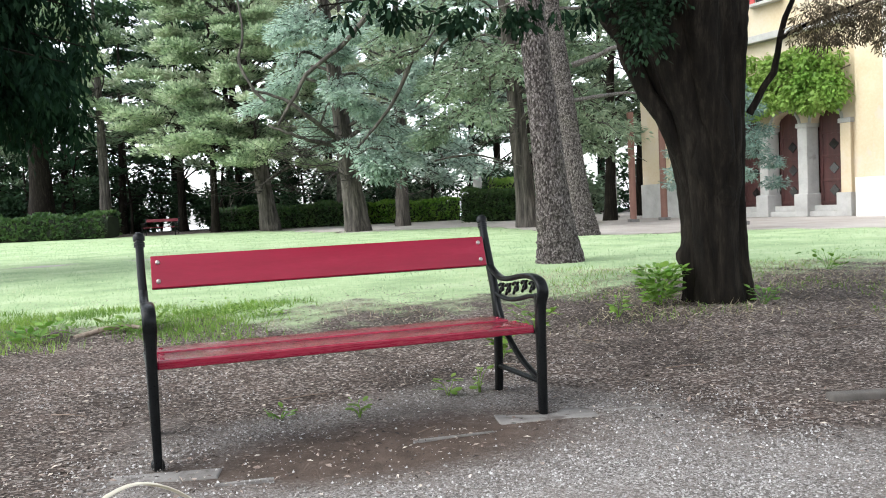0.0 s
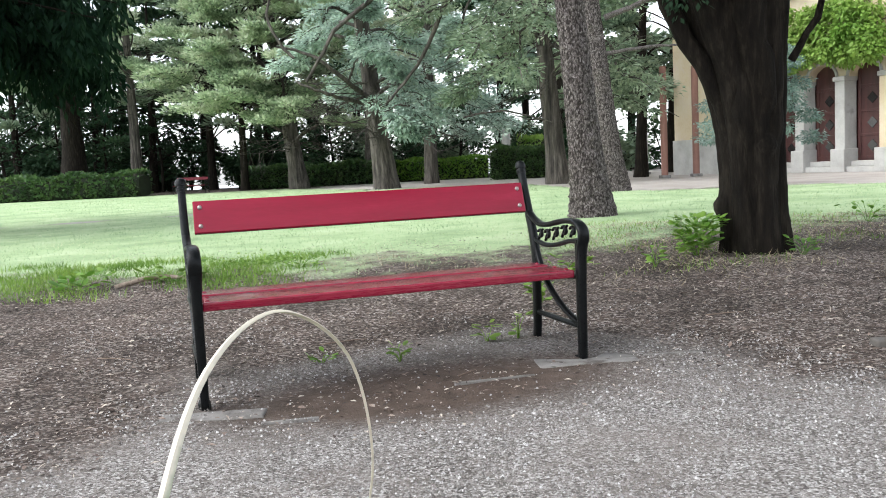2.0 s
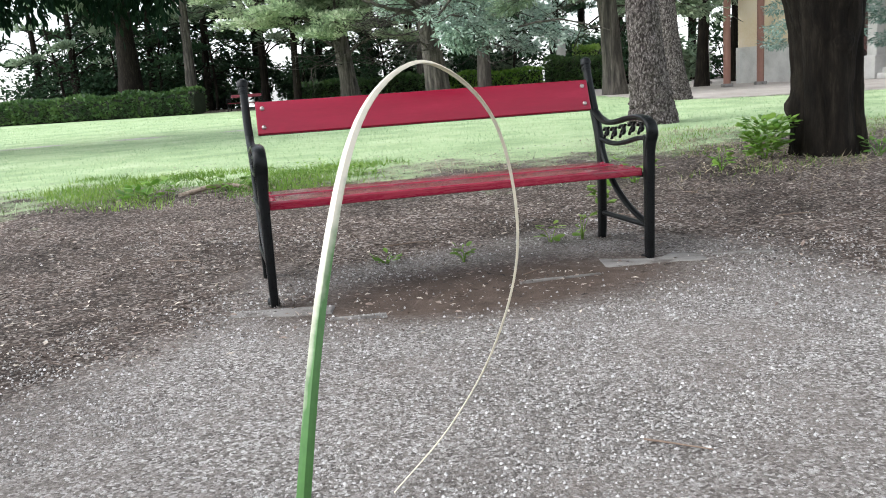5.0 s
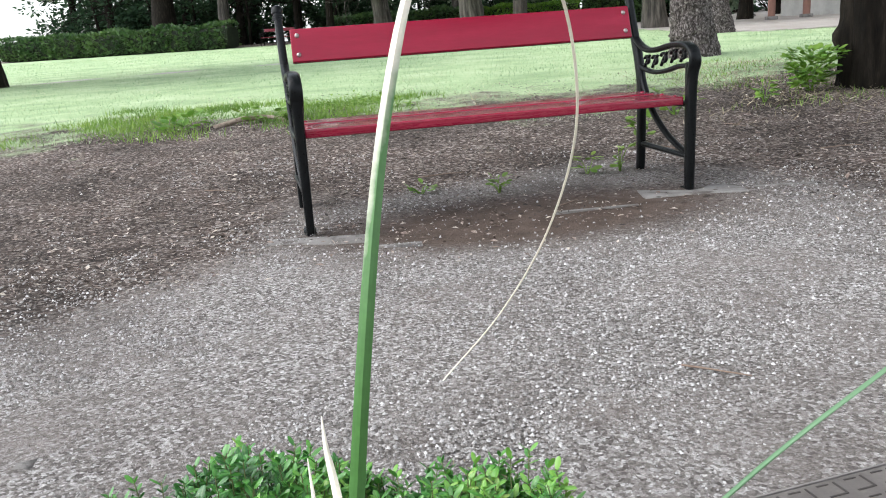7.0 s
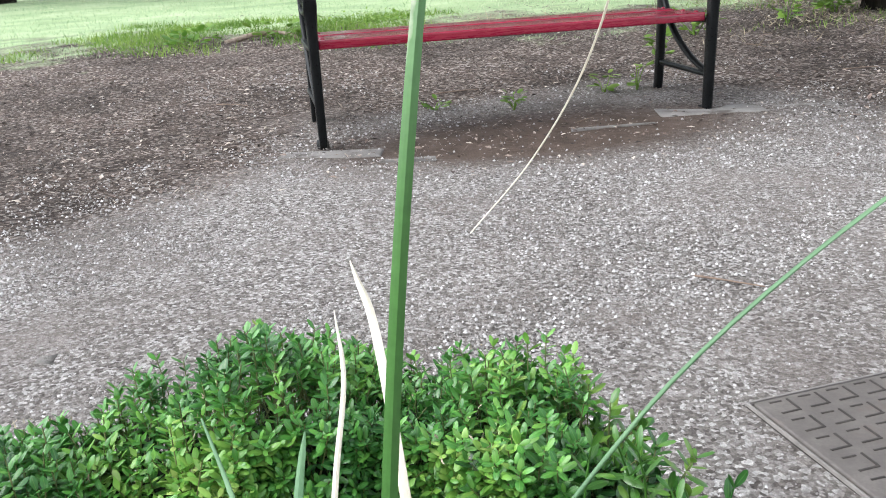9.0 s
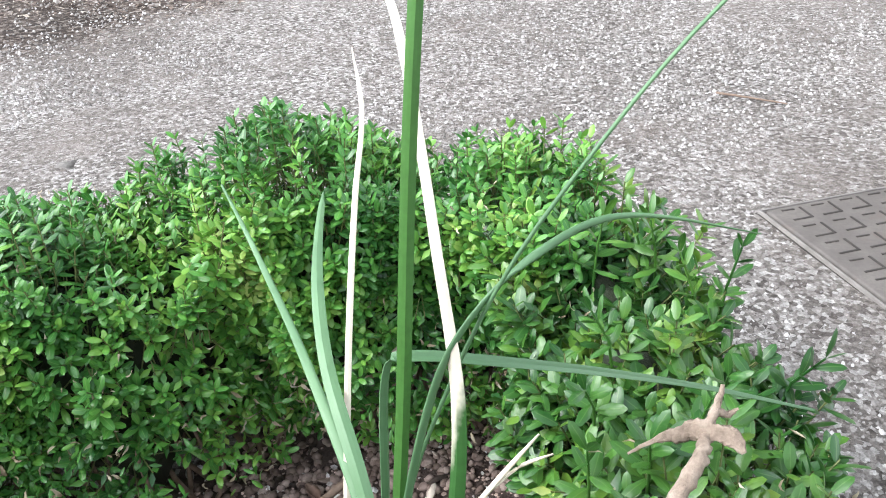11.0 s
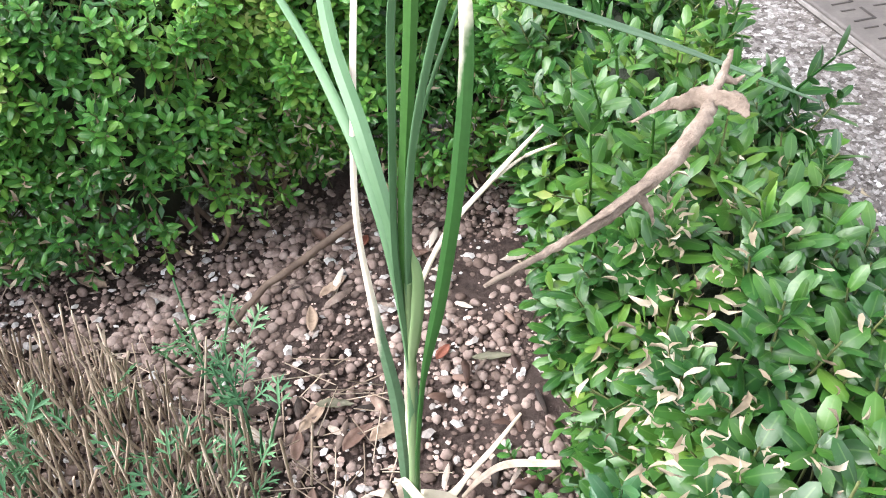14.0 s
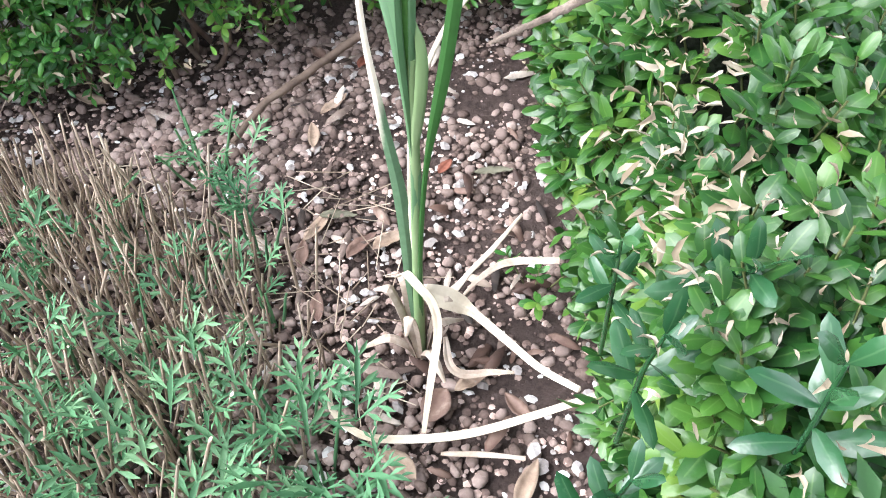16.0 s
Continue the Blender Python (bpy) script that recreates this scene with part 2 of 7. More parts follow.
def leafy(name, stops, rough=0.4, glow=0.3, spec=0.5, patch=0.6, rib=None, relief=0.0):
    """Leaves: each one its own tone, some light comes through; rib: the tone of the midrib."""
    m, n, l, p = nodes_of(name)
    geo = n.new("ShaderNodeNewGeometry")
    big = noise_tex(n, l, geo.outputs["Position"], patch, 3)
    add = n.new("ShaderNodeMath")
    add.operation = "MULTIPLY_ADD"
    l.new(big, add.inputs[0])
    add.inputs[1].default_value = 1.55
    sc = n.new("ShaderNodeMath")
    sc.operation = "MULTIPLY_ADD"
    l.new(geo.outputs["Random Per Island"], sc.inputs[0])
    sc.inputs[1].default_value, sc.inputs[2].default_value = 0.45, -0.5
    l.new(sc.outputs[0], add.inputs[2])
    r = ramp(n, stops)
    l.new(add.outputs[0], r.inputs[0])
    col = r.outputs[0]
    if rib:
        at = n.new("ShaderNodeAttribute")
        at.attribute_name = "rib"
        rk = ramp(n, [(0.86, (0, 0, 0)), (0.98, (0.3, 0.3, 0.3))])
        l.new(at.outputs["Fac"], rk.inputs[0])
        col = mix(n, l, rk.outputs[0], col, rib)
        fleck = ramp(n, [(0.60, (0, 0, 0)), (0.75, (0.35, 0.35, 0.35))])
        l.new(noise_tex(n, l, geo.outputs["Position"], 130, 4, 0.7), fleck.inputs[0])
        col = mix(n, l, fleck.outputs[0], col, rib)
    l.new(col, p.inputs["Base Color"])
    p.inputs["Roughness"].default_value, p.inputs["Specular IOR Level"].default_value = rough, spec
    if relief:
        bump(n, l, noise_tex(n, l, geo.outputs["Position"], 90, 3, 0.6), relief, 0.002, p)
    tr = n.new("ShaderNodeBsdfTranslucent")
    l.new(col, tr.inputs["Color"])
    ms = n.new("ShaderNodeMixShader")
    ms.inputs[0].default_value = glow
    l.new(p.outputs[0], ms.inputs[1])
    l.new(tr.outputs[0], ms.inputs[2])
    l.new(ms.outputs[0], n["Material Output"].inputs["Surface"])
    return m


RED_PAINT = surface("red_gloss_paint", [(0.2, (0.193, 0.002, 0.017)), (0.6, (0.248, 0.004, 0.025)), (0.9, (0.293, 0.011, 0.037))], 5, 60, 0.2, 0.12, 0.002, spec=0.35, stretch=(0.4, 3, 3), local=True, rough_var=0.08)
RED_WORN = surface("worn_red_seat_paint", [(0.2, (0.150, 0.002, 0.017)), (0.55, (0.235, 0.004, 0.027)), (0.85, (0.285, 0.012, 0.042))], 7, 40, 0.28, 0.30, 0.002, spec=0.35, stretch=(0.35, 5, 5), local=True, rough_var=0.16, stain=((0.100, 0.015, 0.022), 9.0, 0.62))
seat_bsdf = RED_WORN.node_tree.nodes["Principled BSDF"]
seat_bsdf.inputs["Coat Weight"].default_value = 0.6
seat_bsdf.inputs["Coat Roughness"].default_value = 0.13
seat_bsdf.inputs["Coat IOR"].default_value = 1.5
# darker copy of the bench red: tree shade on the far bench, as colour
RED_SHADED = surface("shaded_red_paint", [(0.2, (0.070, 0.006, 0.012)), (0.6, (0.110, 0.010, 0.018)), (0.9, (0.150, 0.020, 0.028))], 5, 60, 0.6, 0.12, 0.002, spec=0.2, local=True)
BLACK_IRON = surface("black_painted_iron", [(0.25, (0.003, 0.0035, 0.004)), (0.7, (0.008, 0.009, 0.0095)), (0.95, (0.03, 0.03, 0.028))], 14, 120, 0.3, 0.35, 0.003, spec=0.14, local=True)
STEEL = surface("bolt_steel", [(0.3, (0.22, 0.16, 0.15)), (0.7, (0.5, 0.45, 0.44))], 40, 200, 0.38, 0.2, 0.001, metal=0.8)
CONCRETE = surface("weathered_concrete", [(0.2, (0.1225, 0.1125, 0.1038)), (0.55, (0.1975, 0.1850, 0.1738)), (0.9, (0.2625, 0.2488, 0.2350))], 9, 120, 0.9, 0.7, 0.006, stain=((0.0850, 0.0725, 0.0638), 7.0, 0.52))
KERB = surface("dirty_kerb_concrete", [(0.2, (0.05, 0.043, 0.038)), (0.6, (0.10, 0.09, 0.08)), (0.9, (0.16, 0.145, 0.13))], 9, 120, 0.9, 0.7, 0.006)
BARK_DARK = surface("dark_cypress_bark", [(0.25, (0.0040, 0.0035, 0.0028)), (0.52, (0.0142, 0.0115, 0.0086)), (0.8, (0.0425, 0.0350, 0.0262))], 11, 60, 0.95, 0.9, 0.02, stretch=(1.6, 1.6, 0.22), spec=0.12)
BARK_GREY = surface("scaly_grey_bark", [(0.3, (0.0390, 0.0314, 0.0282)), (0.5, (0.1326, 0.1123, 0.1074)), (0.72, (0.2652, 0.2359, 0.2260))], 38, 110, 0.95, 1.0, 0.03, stretch=(1, 1, 0.75))


def scaly(name, lo, mid, hi, scale, stretch):
    """Bark in small plates with dark joints."""
    m, n, l, p = nodes_of(name)
    geo = n.new("ShaderNodeNewGeometry")
    mp = n.new("ShaderNodeMapping")
    mp.inputs["Scale"].default_value = stretch
    l.new(geo.outputs["Position"], mp.inputs["Vector"])
    v = n.new("ShaderNodeTexVoronoi")
    v.inputs["Scale"].default_value = scale
    wob = n.new("ShaderNodeMix")
    wob.data_type = "RGBA"
    wob.inputs["Factor"].default_value = 0.06
    nz = n.new("ShaderNodeTexNoise")
    nz.inputs["Scale"].default_value = scale * 0.8
    l.new(mp.outputs[0], nz.inputs["Vector"])
    l.new(mp.outputs[0], wob.inputs["A"])
    l.new(nz.outputs["Color"], wob.inputs["B"])
    l.new(wob.outputs["Result"], v.inputs["Vector"])
    plate = ramp(n, [(0.05, hi), (0.38, mid), (0.72, lo)])
    l.new(v.outputs["Distance"], plate.inputs[0])
    sep = n.new("ShaderNodeSeparateColor")
    l.new(v.outputs["Color"], sep.inputs[0])
    tone = ramp(n, [(0.0, (0.7, 0.68, 0.66)), (1.0, (1.15, 1.15, 1.15))])
    l.new(sep.outputs[0], tone.inputs[0])
    col = mix(n, l, 1.0, plate.outputs[0], tone.outputs[0], "MULTIPLY")
    moss = ramp(n, [(0.5, (0, 0, 0)), (0.72, (0.35, 0.35, 0.35))])
    l.new(noise_tex(n, l, geo.outputs["Position"], 2.2, 6, 0.7), moss.inputs[0])
    col = mix(n, l, moss.outputs[0], col, (0.09, 0.085, 0.06))
    l.new(col, p.inputs["Base Color"])
    p.inputs["Roughness"].default_value, p.inputs["Specular IOR Level"].default_value = 0.95, 0.15
    inv = n.new("ShaderNodeMath")
    inv.operation = "SUBTRACT"
    inv.inputs[0].default_value = 1.0
    l.new(v.outputs["Distance"], inv.inputs[1])
    bump(n, l, inv.outputs[0], 1.0, 0.03, p)
    return m


BARK_SCALY = scaly("plated_grey_bark", (0.040, 0.033, 0.032), (0.165, 0.142, 0.140), (0.34, 0.305, 0.302), 40, (1, 1, 0.55))
BARK_BROWN = surface("fissured_brown_bark", [(0.32, (0.012, 0.010, 0.008)), (0.52, (0.070, 0.060, 0.050)), (0.72, (0.165, 0.145, 0.125))], 5, 16, 0.95, 1.0, 0.05, stretch=(1.6, 1.6, 0.16))
TWIG = surface("brown_twig", [(0.2, (0.09, 0.06, 0.045)), (0.6, (0.2, 0.145, 0.11)), (0.9, (0.3, 0.23, 0.18))], 40, 200, 0.85, 0.4, 0.002)
BOX_STEM = surface("young_box_stem", [(0.2, (0.07, 0.09, 0.03)), (0.6, (0.15, 0.17, 0.06)), (0.9, (0.24, 0.23, 0.11))], 40, 200, 0.7, 0.3, 0.001)
BARE_WOOD = surface("dry_peeled_wood", [(0.2, (0.0830, 0.0576, 0.0419)), (0.5, (0.2490, 0.1919, 0.1479)), (0.85, (0.4149, 0.3506, 0.2886))], 40, 160, 0.85, 0.9, 0.003, stretch=(1, 1, 1))
STRAW = surface("dry_straw", [(0.15, (0.155, 0.113, 0.080)), (0.5, (0.345, 0.270, 0.200)), (0.85, (0.59, 0.505, 0.40))], 30, 160, 0.8, 0.2, 0.001, island=0.5)
PALE_LEAF = surface("bleached_dead_leaf", [(0.2, (0.40, 0.32, 0.22)), (0.55, (0.60, 0.53, 0.41)), (0.85, (0.74, 0.69, 0.58))], 30, 220, 0.65, 0.25, 0.001, stretch=(1, 1, 0.3))
LITTER = surface("dead_leaf_litter", [(0.1, (0.022, 0.016, 0.013)), (0.4, (0.09, 0.062, 0.05)), (0.65, (0.22, 0.165, 0.135)), (0.92, (0.52, 0.46, 0.39))], 30, 160, 0.8, 0.3, 0.001, island=0.9)
DRY_GRASS = surface("trodden_dry_grass", [(0.1, (0.10, 0.08, 0.05)), (0.45, (0.24, 0.195, 0.13)), (0.8, (0.42, 0.36, 0.25))], 20, 120, 0.85, 0.2, 0.001, island=0.8)
RUSSET = surface("russet_dead_leaf", [(0.1, (0.05, 0.027, 0.02)), (0.45, (0.12, 0.068, 0.05)), (0.7, (0.2, 0.13, 0.1)), (0.92, (0.38, 0.3, 0.24))], 30, 160, 0.7, 0.3, 0.001, island=0.9)
BEIGE_LEAF = surface("beige_dead_leaf", [(0.2, (0.17, 0.115, 0.08)), (0.5, (0.32, 0.235, 0.17)), (0.85, (0.46, 0.37, 0.29))], 60, 260, 0.75, 0.4, 0.001)
KHAKI_LEAF = surface("khaki_dead_leaf", [(0.2, (0.10, 0.095, 0.065)), (0.6, (0.17, 0.165, 0.11)), (0.9, (0.25, 0.24, 0.17))], 60, 260, 0.7, 0.4, 0.001)
RUST_LEAF = surface("rust_red_dead_leaf", [(0.2, (0.12, 0.035, 0.022)), (0.6, (0.22, 0.075, 0.045)), (0.9, (0.33, 0.14, 0.09))], 60, 260, 0.65, 0.4, 0.001)
LITTER_PALE = surface("papery_dry_sheath", [(0.2, (0.26, 0.19, 0.14)), (0.5, (0.42, 0.34, 0.27)), (0.85, (0.6, 0.53, 0.45))], 60, 220, 0.8, 0.3, 0.001)
SOIL = surface("soil_crumbs", [(0.1, (0.0525, 0.0345, 0.0280)), (0.5, (0.1663, 0.1140, 0.0952)), (0.9, (0.5950, 0.4500, 0.3850))], 50, 260, 0.95, 0.5, 0.001, island=0.7)
CLAY = [(0.05, (0.1032, 0.0733, 0.0614)), (0.35, (0.1793, 0.1327, 0.1125)), (0.65, (0.2607, 0.1980, 0.1721)), (0.95, (0.4020, 0.3217, 0.2837))]
PEBBLE = surface("garden_pebbles", CLAY, 60, 300, 0.92, 0.8, 0.001, island=0.7, spec=0.2)
PEBBLE_ONE = surface("single_pebbles", CLAY, 60, 300, 0.92, 0.8, 0.001, island=0.7, spec=0.2)
WHITE_CHIP = surface("limestone_chips", [(0.05, (0.2580, 0.2322, 0.2150)), (0.45, (0.4300, 0.4042, 0.3870)), (0.9, (0.6364, 0.6192, 0.6020))], 60, 300, 0.9, 0.5, 0.001, island=0.9)
for nd_ in [k for k in PEBBLE_ONE.node_tree.nodes if k.bl_idname == "ShaderNodeNewGeometry"]:
    oi_ = PEBBLE_ONE.node_tree.nodes.new("ShaderNodeObjectInfo")
    for lk_ in [k for k in PEBBLE_ONE.node_tree.links if k.from_socket == nd_.outputs["Random Per Island"]]:
        PEBBLE_ONE.node_tree.links.new(oi_.outputs["Random"], lk_.to_socket)
GRAVEL = surface("path_gravel", [(0.05, (0.0969, 0.0870, 0.0796)), (0.4, (0.2052, 0.1902, 0.1790)), (0.7, (0.3078, 0.2923, 0.2808)), (0.86, (0.4332, 0.4199, 0.4095)), (0.98, (0.54, 0.525, 0.515))], 50, 260, 0.85, 0.4, 0.001, island=0.9)
COVER = surface("brown_cast_cover", [(0.2, (0.062, 0.054, 0.05)), (0.55, (0.095, 0.084, 0.077)), (0.9, (0.14, 0.124, 0.114))], 20, 160, 0.7, 0.4, 0.001, stain=((0.09, 0.07, 0.06), 14.0, 0.6))
RIM = surface("worn_cover_rim", [(0.2, (0.11, 0.10, 0.092)), (0.6, (0.19, 0.175, 0.165)), (0.9, (0.27, 0.25, 0.24))], 30, 160, 0.6, 0.3, 0.001)
COVER_GROOVE = surface("dark_grooves", [(0.3, (0.018, 0.015, 0.013)), (0.8, (0.05, 0.042, 0.037))], 30, 200, 0.95, 0.3, 0.001)
OCHRE = surface("ochre_plaster", [(0.15, (0.4536, 0.3471, 0.2118)), (0.5, (0.5560, 0.4604, 0.3177)), (0.85, (0.5998, 0.5358, 0.4428))], 0.8, 14, 0.9, 0.3, 0.01, stain=((0.5419, 0.4508, 0.3795), 0.9, 0.6))
WHITEWASH = surface("white_plaster_base", [(0.2, (0.6, 0.58, 0.55)), (0.6, (0.76, 0.75, 0.73)), (0.9, (0.82, 0.81, 0.8))], 1.0, 16, 0.9, 0.3, 0.008, stain=((0.5, 0.48, 0.45), 1.2, 0.63))
STONE = surface("grey_building_stone", [(0.2, (0.30, 0.29, 0.27)), (0.55, (0.42, 0.41, 0.39)), (0.9, (0.52, 0.51, 0.49))], 2.0, 30, 0.85, 0.4, 0.006, stain=((0.27, 0.26, 0.24), 1.5, 0.62))
DOOR_WOOD = surface("dark_red_brown_door", [(0.2, (0.032, 0.010, 0.009)), (0.6, (0.065, 0.020, 0.018)), (0.9, (0.10, 0.034, 0.03))], 3, 40, 0.5, 0.3, 0.003, stretch=(3, 3, 0.3))
PINK_POST = surface("faded_red_post", [(0.2, (0.16, 0.08, 0.06)), (0.6, (0.26, 0.135, 0.105)), (0.9, (0.36, 0.21, 0.17))], 2, 30, 0.85, 0.4, 0.006, stretch=(2, 2, 0.3))
SHUTTER_RED = surface("red_shutter_paint", [(0.2, (0.36, 0.05, 0.05)), (0.8, (0.5, 0.09, 0.08))], 3, 30, 0.6, 0.2, 0.004)
METAL_PIPE = surface("painted_downpipe", [(0.2, (0.62, 0.58, 0.5)), (0.8, (0.74, 0.71, 0.66))], 3, 40, 0.5, 0.2, 0.003)
DARK_GLASS = surface("dark_door_glass", [(0.2, (0.008, 0.006, 0.006)), (0.8, (0.02, 0.016, 0.016))], 2, 30, 0.15, 0.0)

BOX_LEAF = leafy("box_leaves", [(0.05, (0.0213, 0.0893, 0.0207)), (0.3, (0.0443, 0.1655, 0.0299)), (0.55, (0.0861, 0.2651, 0.0414)), (0.8, (0.1804, 0.3720, 0.0575)), (1.0, (0.3772, 0.4836, 0.1380))], 0.36, 0.22, 0.55, 8.0, (0.28, 0.40, 0.12), 0.25)
BOX_SIDE = leafy("large_box_leaves", [(0.05, (0.0102, 0.0477, 0.0105)), (0.4, (0.0246, 0.0920, 0.0166)), (0.65, (0.0561, 0.1533, 0.0224)), (0.86, (0.1275, 0.2343, 0.0315)), (1.0, (0.2634, 0.3236, 0.0750))], 0.31, 0.16, 0.5, 9.0, (0.16, 0.27, 0.08), 0.3)
BOX_OLD = leafy("old_box_leaves", [(0.05, (0.008, 0.042, 0.016)), (0.4, (0.017, 0.074, 0.027)), (0.75, (0.034, 0.115, 0.040)), (1.0, (0.075, 0.170, 0.062))], 0.27, 0.12, 0.7, 9.0, (0.10, 0.20, 0.09), 0.3)
DEAD_BOX = leafy("withered_box_leaves", [(0.1, (0.1984, 0.1498, 0.0972)), (0.5, (0.3549, 0.2995, 0.2113)), (0.9, (0.5428, 0.4919, 0.3885))], 0.7, 0.25, 0.3, 30.0, None, 0.5)
FEATHER = leafy("feathery_leaves", [(0.1, (0.055, 0.165, 0.075)), (0.5, (0.11, 0.27, 0.125)), (0.9, (0.21, 0.38, 0.19))], 0.5, 0.3, 0.4, 6.0)
SHEATH = leafy("iris_sheath", [(0.1, (0.15, 0.25, 0.10)), (0.5, (0.22, 0.33, 0.15)), (0.9, (0.3, 0.4, 0.21))], 0.5, 0.2, 0.4, 9.0)
BLADE_BLUE = leafy("iris_blade_bluish", [(0.1, (0.0798, 0.1736, 0.0798)), (0.5, (0.1162, 0.2272, 0.1120)), (0.9, (0.1596, 0.2840, 0.1477))], 0.45, 0.25, 0.45, 9.0)
EDGE = leafy("rank_edge_grass", [(0.1, (0.0736, 0.1500, 0.0186)), (0.5, (0.1518, 0.2650, 0.0403)), (0.9, (0.2668, 0.3800, 0.0806))], 0.5, 0.3, 0.3, 1.5)
GRASS = leafy("lawn_grass", [(0.1, (0.1815, 0.2805, 0.1348)), (0.45, (0.3289, 0.4488, 0.2451)), (0.75, (0.4650, 0.5498, 0.3308)), (0.97, (0.6238, 0.6395, 0.4412))], 0.6, 0.3, 0.3, 0.8)
WEED = leafy("weed_leaves", [(0.1, (0.07, 0.17, 0.02)), (0.5, (0.14, 0.28, 0.035)), (0.9, (0.25, 0.39, 0.07))], 0.45, 0.35, 0.4, 2.0)
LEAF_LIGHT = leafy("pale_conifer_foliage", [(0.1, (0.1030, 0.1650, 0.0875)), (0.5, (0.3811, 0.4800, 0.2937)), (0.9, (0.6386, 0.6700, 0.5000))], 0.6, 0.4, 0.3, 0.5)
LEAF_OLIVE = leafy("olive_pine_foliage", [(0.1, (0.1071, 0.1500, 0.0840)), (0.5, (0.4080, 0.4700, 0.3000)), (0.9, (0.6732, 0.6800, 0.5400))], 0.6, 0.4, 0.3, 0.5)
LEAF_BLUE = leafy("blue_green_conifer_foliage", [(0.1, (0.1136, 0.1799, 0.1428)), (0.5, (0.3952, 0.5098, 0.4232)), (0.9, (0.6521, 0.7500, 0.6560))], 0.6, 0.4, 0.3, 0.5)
LEAF_MID = leafy("green_conifer_foliage", [(0.1, (0.0648, 0.1060, 0.0688)), (0.5, (0.2322, 0.3074, 0.2000)), (0.9, (0.3888, 0.4558, 0.3125))], 0.6, 0.4, 0.3, 0.5)
SPRUCE = leafy("silver_blue_spruce", [(0.1, (0.06, 0.105, 0.085)), (0.5, (0.17, 0.25, 0.215)), (0.9, (0.36, 0.46, 0.42))], 0.6, 0.25, 0.3, 1.5)
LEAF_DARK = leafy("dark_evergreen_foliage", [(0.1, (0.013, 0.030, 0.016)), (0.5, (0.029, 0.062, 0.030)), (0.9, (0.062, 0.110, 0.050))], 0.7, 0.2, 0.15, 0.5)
# leaves in deep shade: the shade is put into the near-black colour
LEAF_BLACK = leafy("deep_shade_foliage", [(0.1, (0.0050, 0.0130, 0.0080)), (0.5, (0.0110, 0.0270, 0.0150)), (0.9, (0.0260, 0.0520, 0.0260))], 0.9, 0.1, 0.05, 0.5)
LEAF_VINE = leafy("vine_leaves", [(0.1, (0.150, 0.284, 0.045)), (0.5, (0.254, 0.389, 0.082)), (0.9, (0.374, 0.471, 0.150))], 0.5, 0.45, 0.3, 0.8)
LEAF_RUST = leafy("rusty_conifer_foliage", [(0.1, (0.05, 0.04, 0.025)), (0.5, (0.11, 0.085, 0.05)), (0.9, (0.17, 0.15, 0.08))], 0.7, 0.2, 0.3, 0.8)
HEDGE_DARK = leafy("clipped_hedge_leaves", [(0.1, (0.027, 0.063, 0.022)), (0.5, (0.059, 0.117, 0.036)), (0.9, (0.117, 0.189, 0.054))], 0.4, 0.25, 0.45, 0.8)


def withering(name, lo, hi, green, dead):
    """A blade that bleaches towards its end."""
    m, n, l, p = nodes_of(name)
    geo = n.new("ShaderNodeNewGeometry")
    age = n.new("ShaderNodeAttribute")
    age.attribute_name = "age"
    nz = noise_tex(n, l, geo.outputs["Position"], 60, 4, 0.6)
    k = n.new("ShaderNodeMath")
    k.operation = "MULTIPLY_ADD"
    l.new(nz, k.inputs[0])
    k.inputs[1].default_value = 0.05
    l.new(age.outputs["Fac"], k.inputs[2])
    r = n.new("ShaderNodeMapRange")
    r.inputs["From Min"].default_value, r.inputs["From Max"].default_value = lo, hi
    l.new(k.outputs[0], r.inputs["Value"])
    fine = noise_tex(n, l, geo.outputs["Position"], 240, 3, 0.6)
    g2 = mix(n, l, fine, tuple(c * 0.8 for c in green), tuple(c * 1.25 for c in green))
    d2 = mix(n, l, fine, tuple(c * 0.85 for c in dead), tuple(min(c * 1.12, 0.85) for c in dead))
    col = mix(n, l, r.outputs[0], g2, d2)
    l.new(col, p.inputs["Base Color"])
    p.inputs["Roughness"].default_value = 0.42
    tr = n.new("ShaderNodeBsdfTranslucent")
    l.new(col, tr.inputs["Color"])
    ms = n.new("ShaderNodeMixShader")
    ms.inputs[0].default_value = 0.25
    l.new(p.outputs[0], ms.inputs[1])
    l.new(tr.outputs[0], ms.inputs[2])
    l.new(ms.outputs[0], n["Material Output"].inputs["Surface"])
    return m


BLADE_TIP = withering("withering_blade", 0.505, 0.545, (0.070, 0.190, 0.042), (0.74, 0.69, 0.58))
BLADE_DRY = withering("half_bleached_blade", 0.50, 0.535, (0.035, 0.115, 0.026), (0.74, 0.69, 0.58))
BLADE_PALE = withering("mostly_bleached_blade", 0.335, 0.375, (0.12, 0.215, 0.12), (0.74, 0.68, 0.57))


# ---- ground ----
def gz(x, y):
    """Height of the ground."""
    x, y = np.asarray(x, float), np.asarray(y, float)
    k = np.clip((y - 3.2) / 3.2, 0, 1)
    z = 0.15 * (k * k * (3 - 2 * k) * 0.5 + k * 0.5)
    far = np.clip((np.hypot(x, y) - 62) / 70, 0, 1)
    return z - 26 * far * far * (3 - 2 * far)


def inside(x, y, poly):
    x, y = np.asarray(x, float), np.asarray(y, float)
    r = np.zeros(x.shape, bool)
    for (ax, ay), (bx, by) in zip(poly, poly[1:] + poly[:1]):
        c = (ay > y) != (by > y)
        r ^= c & (x < (bx - ax) * (y - ay) / (by - ay + 1e-12) + ax)
    return r


